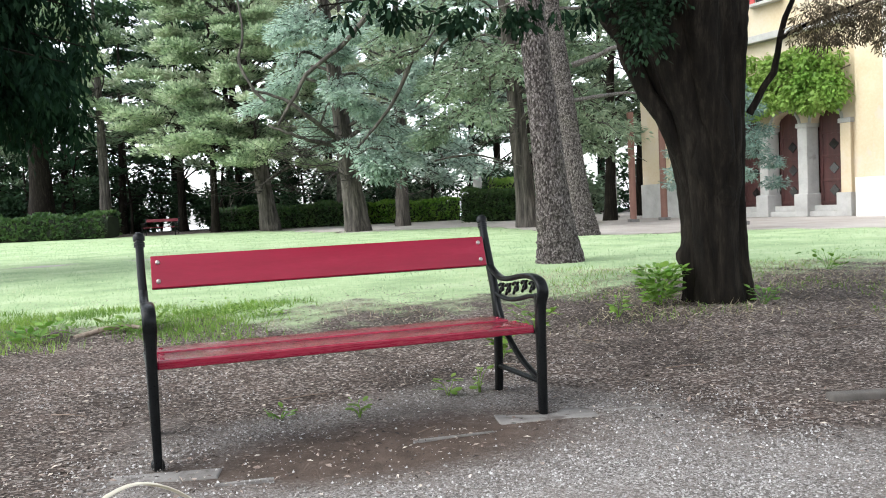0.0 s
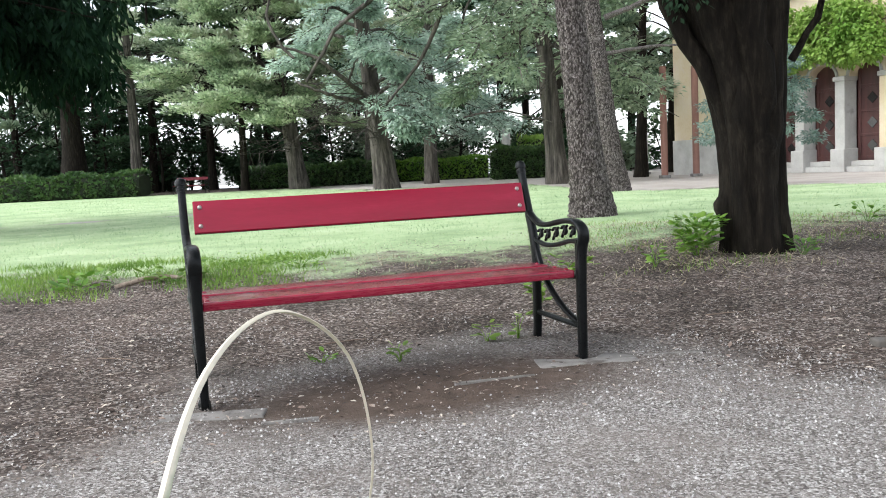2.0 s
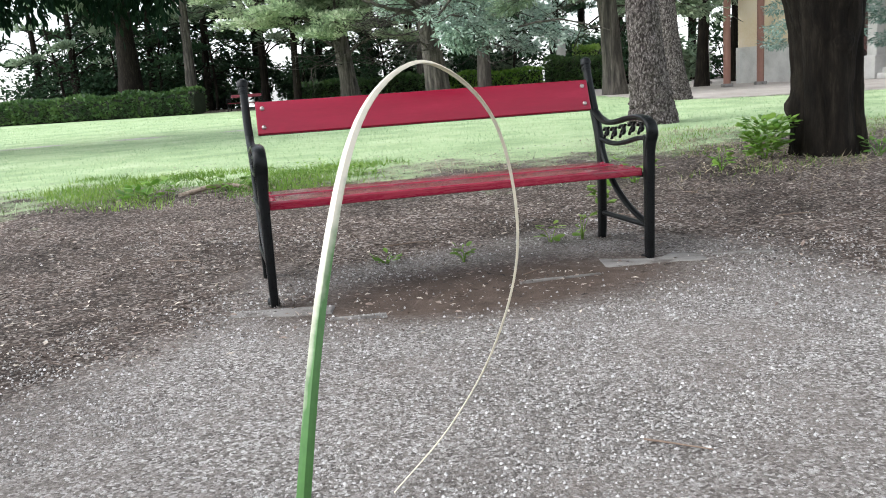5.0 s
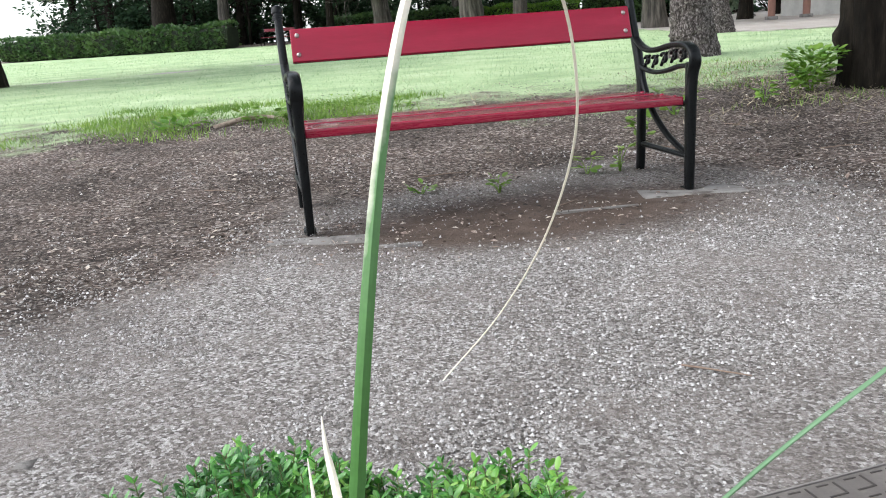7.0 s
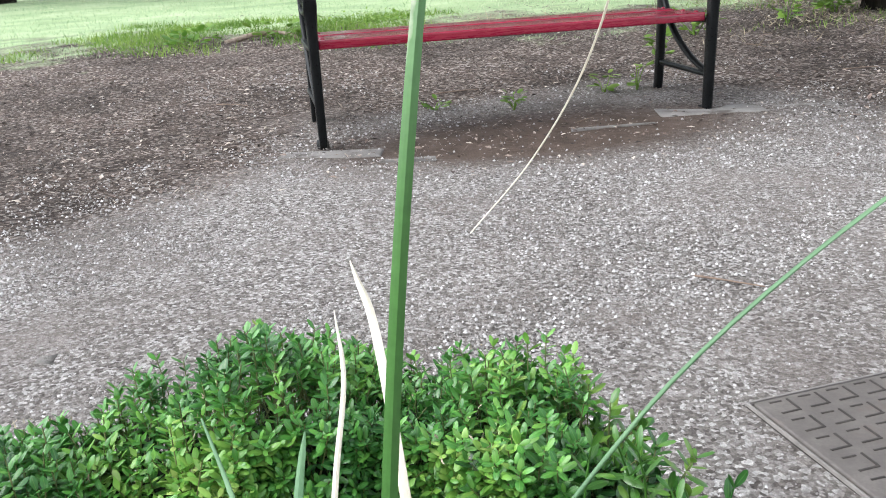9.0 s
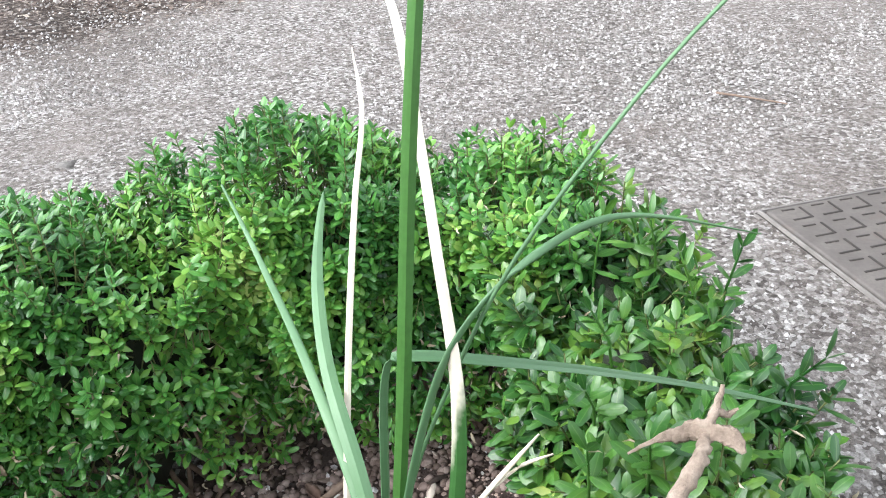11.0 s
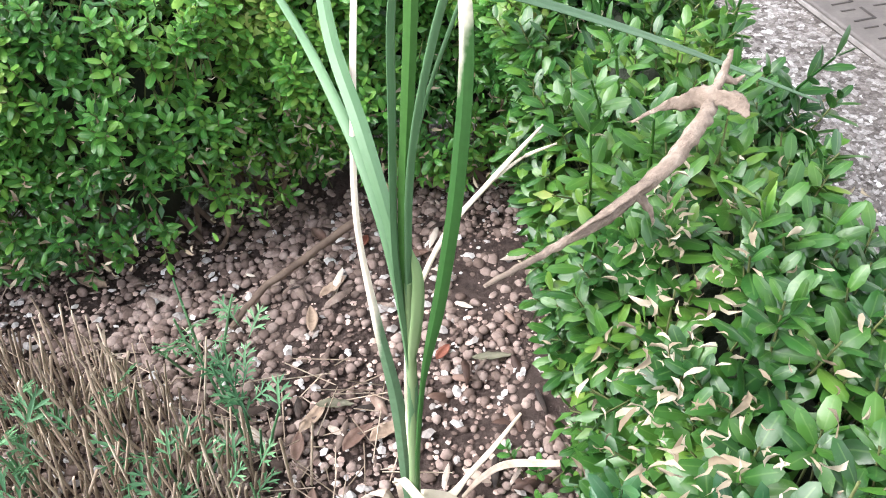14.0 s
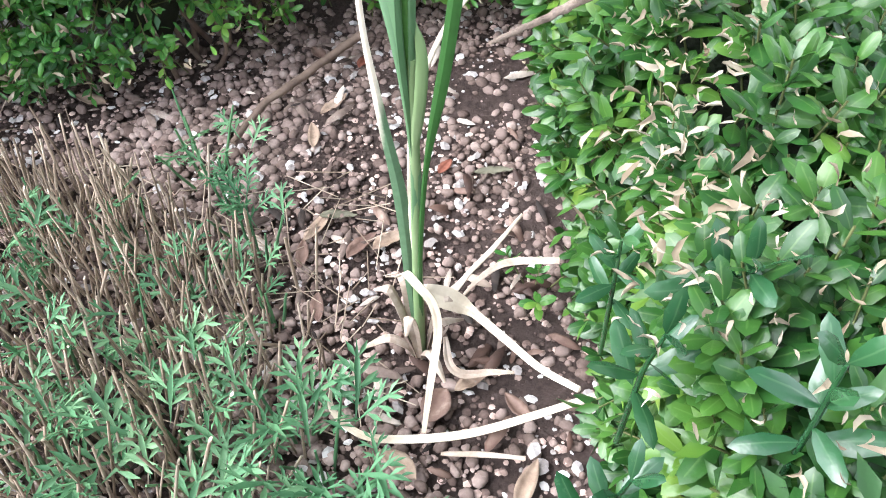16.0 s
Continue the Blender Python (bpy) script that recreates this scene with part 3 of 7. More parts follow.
BACK_LINE = [(-1.25, 0.22), (-0.95, 0.31), (-0.74, 0.39), (-0.60, 0.435), (-0.52, 0.545), (-0.40, 0.59), (-0.25, 0.625), (-0.13, 0.63)]
SIDE_LINE = [(-0.145, 0.64), (-0.120, 0.50), (-0.083, 0.36), (-0.050, 0.20), (-0.014, 0.05), (0.030, -0.10), (0.09, -0.3), (0.14, -0.5)]
BED = [(-1.5, -1.2), (-1.5, 0.1)] + BACK_LINE + SIDE_LINE[1:] + [(0.3, -1.2)]


def fnoise(x, y, s, seed=0.0):
    x, y = np.asarray(x, float) * s + seed, np.asarray(y, float) * s - seed
    return 0.5 * np.sin(x * 1.7 + 1.3 * np.sin(y * 1.1)) + 0.3 * np.sin(y * 2.3 + 1.7 * np.sin(x * 1.9 + 0.5)) + 0.2 * np.sin(x * 4.1 - y * 3.7)


def step(a, b, v):
    k = np.clip((v - a) / (b - a), 0, 1)
    return k * k * (3 - 2 * k)


def lawn_mask(x, y):
    edge = 6.9 + 1.7 * step(0.6, 2.2, x) - 0.7 * step(-1.0, -3.5, x) + 0.6 * fnoise(x, y, 0.9)
    near = step(-1.5, 2.2, y - edge + 0.55 * fnoise(x, y, 2.7, 1) + 0.5 * fnoise(x, y, 6.5, 4))
    end = 41 - 9.5 * step(-9, -3, x) - 13.0 * step(1.0, 4.0, x) - 2.2 * step(6, 9, x) + 0.25 * fnoise(x, y, 1.2, 3)
    return near * (1 - step(-0.2, 0.3, y - end)) * (1 - 0.75 * np.exp(-((y - (20.6 + 0.5 * x)) / 0.3) ** 2) * step(-5.0, -6.6, x))


def path_mask(x, y):
    end = 41 - 9.5 * step(-9, -3, x) - 13.0 * step(1.0, 4.0, x) - 2.2 * step(6, 9, x)
    trodden = 0.9 * np.exp(-((y - (20.6 + 0.5 * x)) / 0.28) ** 2) * step(-5.0, -6.6, x) * (y > 8)
    return np.maximum(step(-0.1, 0.5, y - end) * (1 - step(0, 3, y - 44)) * step(-9, -6, x), trodden)


def litter_mask(x, y):
    band = step(3.2, 4.6, y + 0.45 * np.maximum(x, 0) + 0.5 * fnoise(x, y, 1.1, 2))
    left = step(-0.7, -2.0, x + 0.3 * fnoise(x, y, 1.4, 6)) * step(1.3, 2.4, y)
    # brown litter under the bench, which also paints in the bench's shade
    shaded_hollow = np.exp(-(((x + 0.30 + 0.5 * (y - 3.3)) / 1.15) ** 2 + ((y - 3.35 - 0.3 * (x + 0.3)) / 0.42) ** 2))
    return np.clip(np.maximum(np.maximum(band, 0.92 * left), 1.0 * shaded_hollow), 0, 1)


def shaded_hollow_mask(x, y):
    # patch under the bench: bare dirt plus the shade painted with it
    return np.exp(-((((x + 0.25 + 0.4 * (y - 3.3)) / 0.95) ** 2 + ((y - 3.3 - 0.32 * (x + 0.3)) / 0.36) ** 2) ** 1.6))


def graded(lo, mid_lo, mid_hi, hi, fine, n):
    mid = np.arange(mid_lo, mid_hi + fine / 2, fine)
    g = np.geomspace(fine, hi - mid_hi, n)
    h = np.geomspace(fine, mid_lo - lo, n)
    return np.concatenate([(mid_lo - h)[::-1], mid, mid_hi + g])


gx = graded(-2600, -4.0, 4.0, 2600, 0.07, 80)
gy = graded(-600, -0.6, 7.0, 2600, 0.07, 110)
GX, GY = np.meshgrid(gx, gy)
hump = np.where(GY < 45, 0.006 * fnoise(GX, GY, 2.2) + 0.003 * fnoise(GX, GY, 9, 5), 0)
bedm = inside(GX, GY, BED) * step(-1.45, -1.15, GX + 0.1 * fnoise(GX, GY, 5)) * step(-1.1, -0.8, GY + 0.1 * fnoise(GX, GY, 5, 3))
GZ = gz(GX, GY) + hump - 0.012 * bedm + 0.006 * bedm * fnoise(GX, GY, 25)
GZ -= 0.03 * np.exp(-(((GX + 0.35) / 0.75) ** 2 + ((GY - 3.05) / 0.3) ** 2))
ny, nx = GX.shape
gi = np.arange(ny * nx).reshape(ny, nx)
ground_acc = Acc().add(np.stack([GX, GY, GZ], -1), np.stack([gi[:-1, :-1], gi[:-1, 1:], gi[1:, 1:], gi[1:, :-1]], -1).reshape(-1, 4))
ground_me = ground_acc.mesh("ground")
for key, val in (("lawn", lawn_mask(GX, GY)), ("bed", bedm), ("litter", litter_mask(GX, GY)), ("path", path_mask(GX, GY)), ("shaded_hollow", shaded_hollow_mask(GX, GY)), ("hazy_sea", step(105, 125, np.hypot(GX, GY)))):
    a = ground_me.attributes.new(key, "FLOAT", "POINT")
    a.data.foreach_set("value", val.ravel().astype(np.float32))


def ground_material():
    m, n, l, p = nodes_of("park_ground")
    geo = n.new("ShaderNodeNewGeometry")
    pos = geo.outputs["Position"]

    def mask(key, hardness=0.35, scale=9.0):
        a = n.new("ShaderNodeAttribute")
        a.attribute_name = key
        s = noise_tex(n, l, pos, scale, 6, 0.7)
        k = n.new("ShaderNodeMath")
        k.operation = "MULTIPLY_ADD"
        l.new(s, k.inputs[0])
        k.inputs[1].default_value = -0.9
        l.new(a.outputs["Fac"], k.inputs[2])
        r = n.new("ShaderNodeMapRange")
        r.inputs["From Min"].default_value, r.inputs["From Max"].default_value = -hardness * 0.5, hardness * 0.5
        l.new(k.outputs[0], r.inputs["Value"])
        return r.outputs[0]

    # gravel: stones of many greys in trodden dirt
    v = n.new("ShaderNodeTexVoronoi")
    v.inputs["Scale"].default_value = 125
    l.new(pos, v.inputs["Vector"])
    sep = n.new("ShaderNodeSeparateColor")
    l.new(v.outputs["Color"], sep.inputs[0])
    stone = ramp(n, [(0.0, (0.07, 0.062, 0.056)), (0.4, (0.215, 0.196, 0.182)), (0.75, (0.375, 0.352, 0.335)), (0.95, (0.60, 0.58, 0.56))])
    l.new(sep.outputs[0], stone.inputs[0])
    dirt = ramp(n, [(0.3, (0.145, 0.122, 0.108)), (0.7, (0.28, 0.248, 0.228))])
    l.new(noise_tex(n, l, pos, 2.2, 6, 0.65), dirt.inputs[0])
    amount = ramp(n, [(0.36, (0.25, 0.25, 0.25)), (0.56, (0.85, 0.85, 0.85))])
    l.new(noise_tex(n, l, pos, 1.5, 6, 0.7, 0.3), amount.inputs[0])
    grit = ramp(n, [(0.32, (0.45, 0.44, 0.43)), (0.55, (1.0, 1.0, 1.0)), (0.72, (1.7, 1.68, 1.66))])
    l.new(noise_tex(n, l, pos, 170, 5, 0.75), grit.inputs[0])
    gravel = mix(n, l, amount.outputs[0], dirt.outputs[0], stone.outputs[0])
    gravel = mix(n, l, 1.0, gravel, grit.outputs[0], "MULTIPLY")
    rusty = ramp(n, [(0.56, (0, 0, 0)), (0.70, (0.55, 0.55, 0.55))])
    l.new(noise_tex(n, l, pos, 0.9, 7, 0.75, 0.5), rusty.inputs[0])
    gravel = mix(n, l, rusty.outputs[0], gravel, (0.15, 0.108, 0.088))
    # brown litter of needles
    v2 = n.new("ShaderNodeTexVoronoi")
    v2.inputs["Scale"].default_value = 85
    l.new(pos, v2.inputs["Vector"])
    sep2 = n.new("ShaderNodeSeparateColor")
    l.new(v2.outputs["Color"], sep2.inputs[0])
    lit = ramp(n, [(0.0, (0.014, 0.010, 0.008)), (0.42, (0.062, 0.048, 0.041)), (0.74, (0.155, 0.126, 0.110)), (0.94, (0.38, 0.345, 0.32))])
    st_ = n.new("ShaderNodeMapping")
    st_.inputs["Scale"].default_value = (0.8, 1.15, 1)
    st_.inputs["Rotation"].default_value = (0, 0, 0.5)
    l.new(pos, st_.inputs["Vector"])
    l.new(st_.outputs[0], v2.inputs["Vector"])
    l.new(sep2.outputs[1], lit.inputs[0])
    litm = ramp(n, [(0.35, (0.02, 0.02, 0.02)), (0.7, (0.4, 0.4, 0.4))])
    l.new(noise_tex(n, l, pos, 6.0, 6, 0.7), litm.inputs[0])
    litc = mix(n, l, litm.outputs[0], lit.outputs[0], (0.110, 0.073, 0.055))
    shade = ramp(n, [(0.38, (0.52, 0.50, 0.48)), (0.62, (1.25, 1.25, 1.25))])
    l.new(noise_tex(n, l, pos, 1.3, 5, 0.65, 0.4), shade.inputs[0])
    litc = mix(n, l, 1.0, litc, shade.outputs[0], "MULTIPLY")
    needles = ramp(n, [(0.36, (0.5, 0.48, 0.46)), (0.6, (1.15, 1.15, 1.15)), (0.78, (2.2, 2.1, 2.0))])
    l.new(noise_tex(n, l, pos, 60, 6, 0.8), needles.inputs[0])
    litc = mix(n, l, 1.0, litc, needles.outputs[0], "MULTIPLY")
    col = mix(n, l, mask("litter", 0.7, 4.0), gravel, litc)
    soil = ramp(n, [(0.3, (0.044, 0.030, 0.026)), (0.6, (0.110, 0.080, 0.070)), (0.8, (0.22, 0.175, 0.155))])
    l.new(noise_tex(n, l, pos, 90, 8, 0.75), soil.inputs[0])
    turf = ramp(n, [(0.25, (0.17, 0.25, 0.128)), (0.5, (0.325, 0.42, 0.228)), (0.75, (0.475, 0.535, 0.345))])
    l.new(noise_tex(n, l, pos, 0.9, 8, 0.72), turf.inputs[0])
    # bare brown dirt under the bench, coloured darker to include its shade
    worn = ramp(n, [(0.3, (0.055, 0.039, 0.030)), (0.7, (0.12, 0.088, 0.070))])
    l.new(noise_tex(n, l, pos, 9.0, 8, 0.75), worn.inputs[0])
    col = mix(n, l, mask("shaded_hollow", 0.8, 6.0), col, worn.outputs[0])
    col = mix(n, l, mask("lawn", 0.5, 5.0), col, turf.outputs[0])
    pale = ramp(n, [(0.3, (0.34, 0.30, 0.27)), (0.7, (0.47, 0.43, 0.40))])
    l.new(noise_tex(n, l, pos, 0.7, 7, 0.7), pale.inputs[0])
    col = mix(n, l, mask("path", 0.4, 2.0), col, pale.outputs[0])
    col = mix(n, l, mask("bed", 0.2, 40.0), col, soil.outputs[0])
    # far sea: haze and reflected sky are painted as a near-white base colour
    hazy_sea = n.new("ShaderNodeAttribute")
    hazy_sea.attribute_name = "hazy_sea"
    col = mix(n, l, hazy_sea.outputs["Fac"], col, (0.8, 0.82, 0.83))
    l.new(col, p.inputs["Base Color"])
    p.inputs["Roughness"].default_value = 0.92
    p.inputs["Specular IOR Level"].default_value = 0.25
    bump(n, l, noise_tex(n, l, pos, 70, 8, 0.8), 0.9, 0.014, p)
    return m


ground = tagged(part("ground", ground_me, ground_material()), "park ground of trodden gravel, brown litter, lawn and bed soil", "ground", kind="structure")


# unseen plain wall added behind the bed; it blocks low sky light from there
wall_me = box(20, 0.3, 2.7, 0.02, 2, (0, 0, 1.3))
tagged(part("light_block_wall", wall_me, OCHRE, smooth=False, m=pose(-0.5, -5.2, 0)), "unseen plain ochre wall added behind the bed to block sky light", "wall", kind="structure")

# ---- villa facade with three arched doors ----
villa = empty("villa", pose(10.1, 26.8, 0.15, 0, 0, -64), "ochre plastered villa with arched doors and a grey stone base", "house")


def prism(outline, y0, y1):
    """An upright plate: outline in x, z; from y0 to y1."""
    bm = bmesh.new()
    a = [bm.verts.new((x, y0, z)) for x, z in outline]
    b = [bm.verts.new((x, y1, z)) for x, z in outline]
    bm.faces.new(a)
    bm.faces.new(b[::-1])
    for i in range(len(a)):
        j = (i + 1) % len(a)
        bm.faces.new((a[j], a[i], b[i], b[j]))
    bmesh.ops.recalc_face_normals(bm, faces=bm.faces)
    return bm


BAY, DOOR_W, SPRING = 1.48, 1.0, 2.75
# plain wall runs
part("wall", prism([(-5.6, 1.25), (-1.2, 1.25), (-1.2, 8.5), (-5.6, 8.5)], 0.0, 0.5), OCHRE, villa, smooth=False)
part("wall_base", prism([(-5.65, -0.3), (-1.2, -0.3), (-1.2, 1.25), (-5.65, 1.25)], -0.05, 0.5), STONE, villa, "grey stone wall base", smooth=False)
part("wall", prism([(3.75, 1.08), (9.0, 1.08), (9.0, 8.5), (3.75, 8.5)], -0.22, 0.5), OCHRE, villa, smooth=False)
part("wall_base", prism([(3.72, -0.3), (9.0, -0.3), (9.0, 1.08), (3.72, 1.08)], -0.25, 0.5), WHITEWASH, villa, "whitewashed wall base", smooth=False)
part("wall", prism([(-1.2, 3.7), (3.75, 3.7), (3.75, 8.5), (-1.2, 8.5)], 0.0, 0.5), OCHRE, villa, smooth=False)
part("side_wall", prism([(-5.6, -0.3), (-5.2, -0.3), (-5.2, 8.5), (-5.6, 8.5)], 0.5, 9.0), OCHRE, villa, smooth=False)
part("roof", box(16, 11, 0.35, 0.03, 2, (1.7, 5.0, 8.6)), STONE, villa, smooth=False)
part("cornice", box(6.2, 0.3, 0.22, 0.03, 2, (0.8, -0.1, 5.55)), STONE, villa, "grey stone string course", smooth=False)
for i in range(3):
    cx = -0.37 + i * BAY
    arc = [(cx + 0.5 * DOOR_W * math.cos(a), SPRING + 0.42 * math.sin(a)) for a in np.linspace(math.pi, 0, 15)]
    part("arch", prism(arc + [(cx + BAY / 2, SPRING), (cx + BAY / 2, 3.75), (cx - BAY / 2, 3.75), (cx - BAY / 2, SPRING)], 0.0, 0.45), OCHRE, villa, smooth=False)
    ring = Acc()
    sweep(ring, [(cx + 0.56 * DOOR_W * math.cos(a), -0.02, SPRING + 0.48 * math.sin(a)) for a in np.linspace(math.pi, 0, 17)], 0.05, 0.05, (0, 1, 0), 6)
    part("arch_moulding", ring, STONE, villa)
    door = part("door", box(DOOR_W, 0.06, 3.05, 0.01, 1, (cx, 0.36, 1.68)), DOOR_WOOD, villa, "dark red-brown panelled door", smooth=False)
    for side in (-1, 1):
        part("stile", box(0.09, 0.04, 2.9, 0.008, 1, (cx + side * 0.43, 0.32, 1.7)), DOOR_WOOD, door, smooth=False)
    for zz in (0.42, 1.05, 1.75, 2.45):
        part("rail", box(0.8, 0.035, 0.08, 0.006, 1, (cx, 0.32, zz)), DOOR_WOOD, door, smooth=False)
    for zz in (0.75, 1.4, 2.1):
        lo = bmesh.new()
        bmesh.ops.create_cone(lo, cap_ends=True, segments=4, radius1=0.17, radius2=0.17, depth=0.03)
        bmesh.ops.transform(lo, matrix=pose(cx, 0.318, zz, 90, 0, 0), verts=lo.verts)
        part("pane", lo, DARK_GLASS, door, smooth=False)
    part("step", box(DOOR_W + 0.25, 0.5, 0.16, 0.015, 2, (cx, 0.1, 0.08)), STONE, villa, smooth=False)
    part("step", box(DOOR_W + 0.1, 0.34, 0.16, 0.015, 2, (cx, 0.22, 0.24)), STONE, villa, smooth=False)
for i in range(4):
    cx = -0.37 + (i - 0.5) * BAY
    part("pilaster", box(0.34, 0.5, 2.1, 0.02, 2, (cx, 0.12, 1.7)), STONE if i < 3 else OCHRE, villa, smooth=False)
    part("pedestal", box(0.48, 0.66, 0.68, 0.025, 2, (cx, 0.08, 0.34)), STONE, villa, smooth=False)
    part("capital", box(0.42, 0.56, 0.14, 0.03, 2, (cx, 0.1, 2.7)), STONE, villa, smooth=False)
part("wall", prism([(3.33, -0.3), (3.76, -0.3), (3.76, 3.72), (3.33, 3.72)], 0.0, 0.45), OCHRE, villa, smooth=False)
part("back_wall", prism([(-1.3, -0.3), (3.9, -0.3), (3.9, 3.9), (-1.3, 3.9)], 0.46, 0.6), DOOR_WOOD, villa, smooth=False)
pipe = Acc()
sweep(pipe, smooth_path([(4.75, -0.33, 0.0), (4.75, -0.33, 4.0), (4.75, -0.33, 8.4)], 9), 0.055, 0.055, (1, 0, 0), 10)
part("downpipe", pipe, METAL_PIPE, villa, "pale painted downpipe")
for wx in (0.6, -3.4):
    win = part("window", box(0.95, 0.12, 1.7, 0.02, 1, (wx, 0.02, 7.5)), DARK_GLASS, villa, smooth=False)
    part("sill", box(1.2, 0.3, 0.1, 0.02, 2, (wx, -0.1, 6.6)), STONE, win, smooth=False)
    for side in (-1, 1):
        sh = part("shutter", box(0.5, 0.05, 1.7, 0.01, 1, (wx + side * 0.74, -0.05, 7.5)), SHUTTER_RED, win, "red louvred shutter", smooth=False)


def post(name, x, y, h, r, material, label, square=1.0):
    a = Acc()
    z = float(gz(x, y))
    sweep(a, [(0, 0, -0.1), (0, 0, h * 0.5), (0, 0, h)], r, r, (1, 0, 0), 10, square)
    top = empty(name, pose(x, y, z), label, "post")
    part("shaft", a, material, top, smooth=square == 1.0)
    part("foot", box(r * 3, r * 3, 0.1, 0.02, 2, (0, 0, 0.05)), CONCRETE, top, smooth=False)
    return top


for px_, py_, h_ in ((6.33, 27.8, 3.6), (7.43, 28.1, 3.6), (7.55, 21.2, 3.6)):
    tagged(post("pergola_post", px_, py_, h_, 0.11, PINK_POST, "faded red wooden pergola post on the paving"), group="pergola posts")
post("white_post", 7.03, 34.4, 2.1, 0.14, STONE, "pale stone post under a dark climbing plant", 0.55)

# stone pillar behind the hedge
pillar = empty("stone_pillar", pose(1.95, 44.5, 0.15), "pale stone pillar with a moulded cap behind a hedge", "pillar")
pa = Acc()
sweep(pa, [(0, 0, 0), (0, 0, 1.2), (0, 0, 2.3)], 0.24, 0.24, (1, 0, 0), 12)
part("shaft", pa, STONE, pillar)
part("cap", box(0.62, 0.62, 0.2, 0.05, 2, (0, 0, 2.95)), STONE, pillar, smooth=False)
part("neck", box(0.5, 0.5, 0.55, 0.04, 2, (0, 0, 2.58)), STONE, pillar, smooth=False)


# ---- park bench ----
def bench(name, m, label, group="", shaded_paint=None):
    """1.69 m between the iron ends; x along the seat, y to the back, z up, origin at the first front foot."""
    top = empty(name, m, label, "bench", group)
    L = 1.683

    def end(x):
        frame_ob = new("end_frame")
        frame_ob.parent = top
        frame_ob.matrix_basis = pose(x, 0, 0, 0, 0, 2.2 if x else 3.3)
        X = (1, 0, 0)
        a = Acc()
        leg = smooth_path([(0, -0.005, 0.0), (0, -0.035, 0.012), (0, -0.04, 0.06), (0, -0.045, 0.30), (0, -0.052, 0.50), (0, -0.06, 0.57)], 16)
        sweep(a, leg, np.interp(np.linspace(0, 1, 16), [0, 0.12, 0.3, 0.7, 1], [0.027, 0.017, 0.017, 0.021, 0.026]), np.interp(np.linspace(0, 1, 16), [0, 0.12, 0.6, 1], [0.03, 0.024, 0.028, 0.03]), X, 10, 0.6)
        part("front_leg", a, BLACK_IRON, frame_ob)
        a = Acc()
        sw = 0.0 if x else 0.011
        rear = smooth_path([(sw, 0.462, 0.02), (sw, 0.448, 0.10), (sw, 0.44, 0.28), (sw, 0.435, 0.44), (0.5 * sw, 0.46, 0.56), (0, 0.515, 0.70), (0, 0.56, 0.82), (0, 0.585, 0.90)], 22)
        sweep(a, rear, np.interp(np.linspace(0, 1, 22), [0, 0.5, 1], [0.018, 0.020, 0.018]), np.interp(np.linspace(0, 1, 22), [0, 0.5, 1], [0.027, 0.027, 0.020]), X, 10, 0.6)
        part("rear_post", a, BLACK_IRON, frame_ob)
        a = Acc()
        sweep(a, [(0, 0.585, 0.897), (0, 0.59, 0.912), (0, 0.595, 0.925), (0, 0.597, 0.935)], [0.026, 0.028, 0.024, 0.006], [0.026, 0.028, 0.024, 0.006], X, 12)
        for hh in (0.872, 0.884):
            yy = 0.577 + (hh - 0.872) * 0.3
            sweep(a, [(0, yy, hh - 0.004), (0, yy + 0.002, hh + 0.004)], 0.025, 0.025, X, 12)
        part("finial", a, BLACK_IRON, frame_ob)
        # arm rest: two rails that roll over at the front, scrolls between them
        a = Acc()
        upper = smooth_path([(0, 0.50, 0.675), (0, 0.44, 0.640), (0, 0.36, 0.618), (0, 0.26, 0.622), (0, 0.15, 0.640), (0, 0.05, 0.648), (0, -0.03, 0.642), (0, -0.075, 0.615), (0, -0.084, 0.575), (0, -0.066, 0.535), (0, -0.054, 0.48)], 34)
        sweep(a, upper, np.interp(np.linspace(0, 1, 34), [0, 0.3, 0.65, 0.85, 1], [0.018, 0.022, 0.027, 0.028, 0.024]), 0.013, X, 10, 0.7)
        part("armrest", a, BLACK_IRON, frame_ob)
        a = Acc()
        lower = smooth_path([(0, 0.455, 0.545), (0, 0.38, 0.525), (0, 0.28, 0.518), (0, 0.17, 0.53), (0, 0.06, 0.552), (0, -0.02, 0.556), (0, -0.055, 0.545)], 22)
        sweep(a, lower, 0.014, 0.011, X, 8, 0.7)
        for cy, cz, r in ((0.37, 0.566, 0.024), (0.29, 0.567, 0.026), (0.20, 0.580, 0.028), (0.105, 0.595, 0.026), (0.02, 0.599, 0.024)):
            ang = np.linspace(0.4, 5.3, 15)
            rad = np.linspace(r * 1.15, r * 0.35, 15)
            sweep(a, np.stack([np.zeros(15), cy + rad * np.cos(ang), cz + rad * np.sin(ang)], -1), 0.009, 0.006, X, 6)
            sweep(a, [(0, cy + r, cz - r * 1.1), (0, cy + r * 0.2, cz), (0, cy - r * 1.1, cz + r * 1.1)], 0.008, 0.006, X, 6)
        part("scrollwork", a, BLACK_IRON, frame_ob, "pierced cast scrollwork under the arm")
        a = Acc()
        sweep(a, smooth_path([(0, 0.45, 0.55), (0, 0.40, 0.44), (0, 0.31, 0.33), (0, 0.18, 0.245), (0, 0.05, 0.195), (0, -0.04, 0.175)], 20), 0.015, 0.013, X, 8, 0.7)
        part("brace", a, BLACK_IRON, frame_ob)
        a = Acc()
        sweep(a, [(0, 0.455, 0.165), (0, 0.2, 0.165), (0, -0.04, 0.165)], 0.014, 0.012, X, 8, 0.7)
        part("crossbar", a, BLACK_IRON, frame_ob)
        a = Acc()
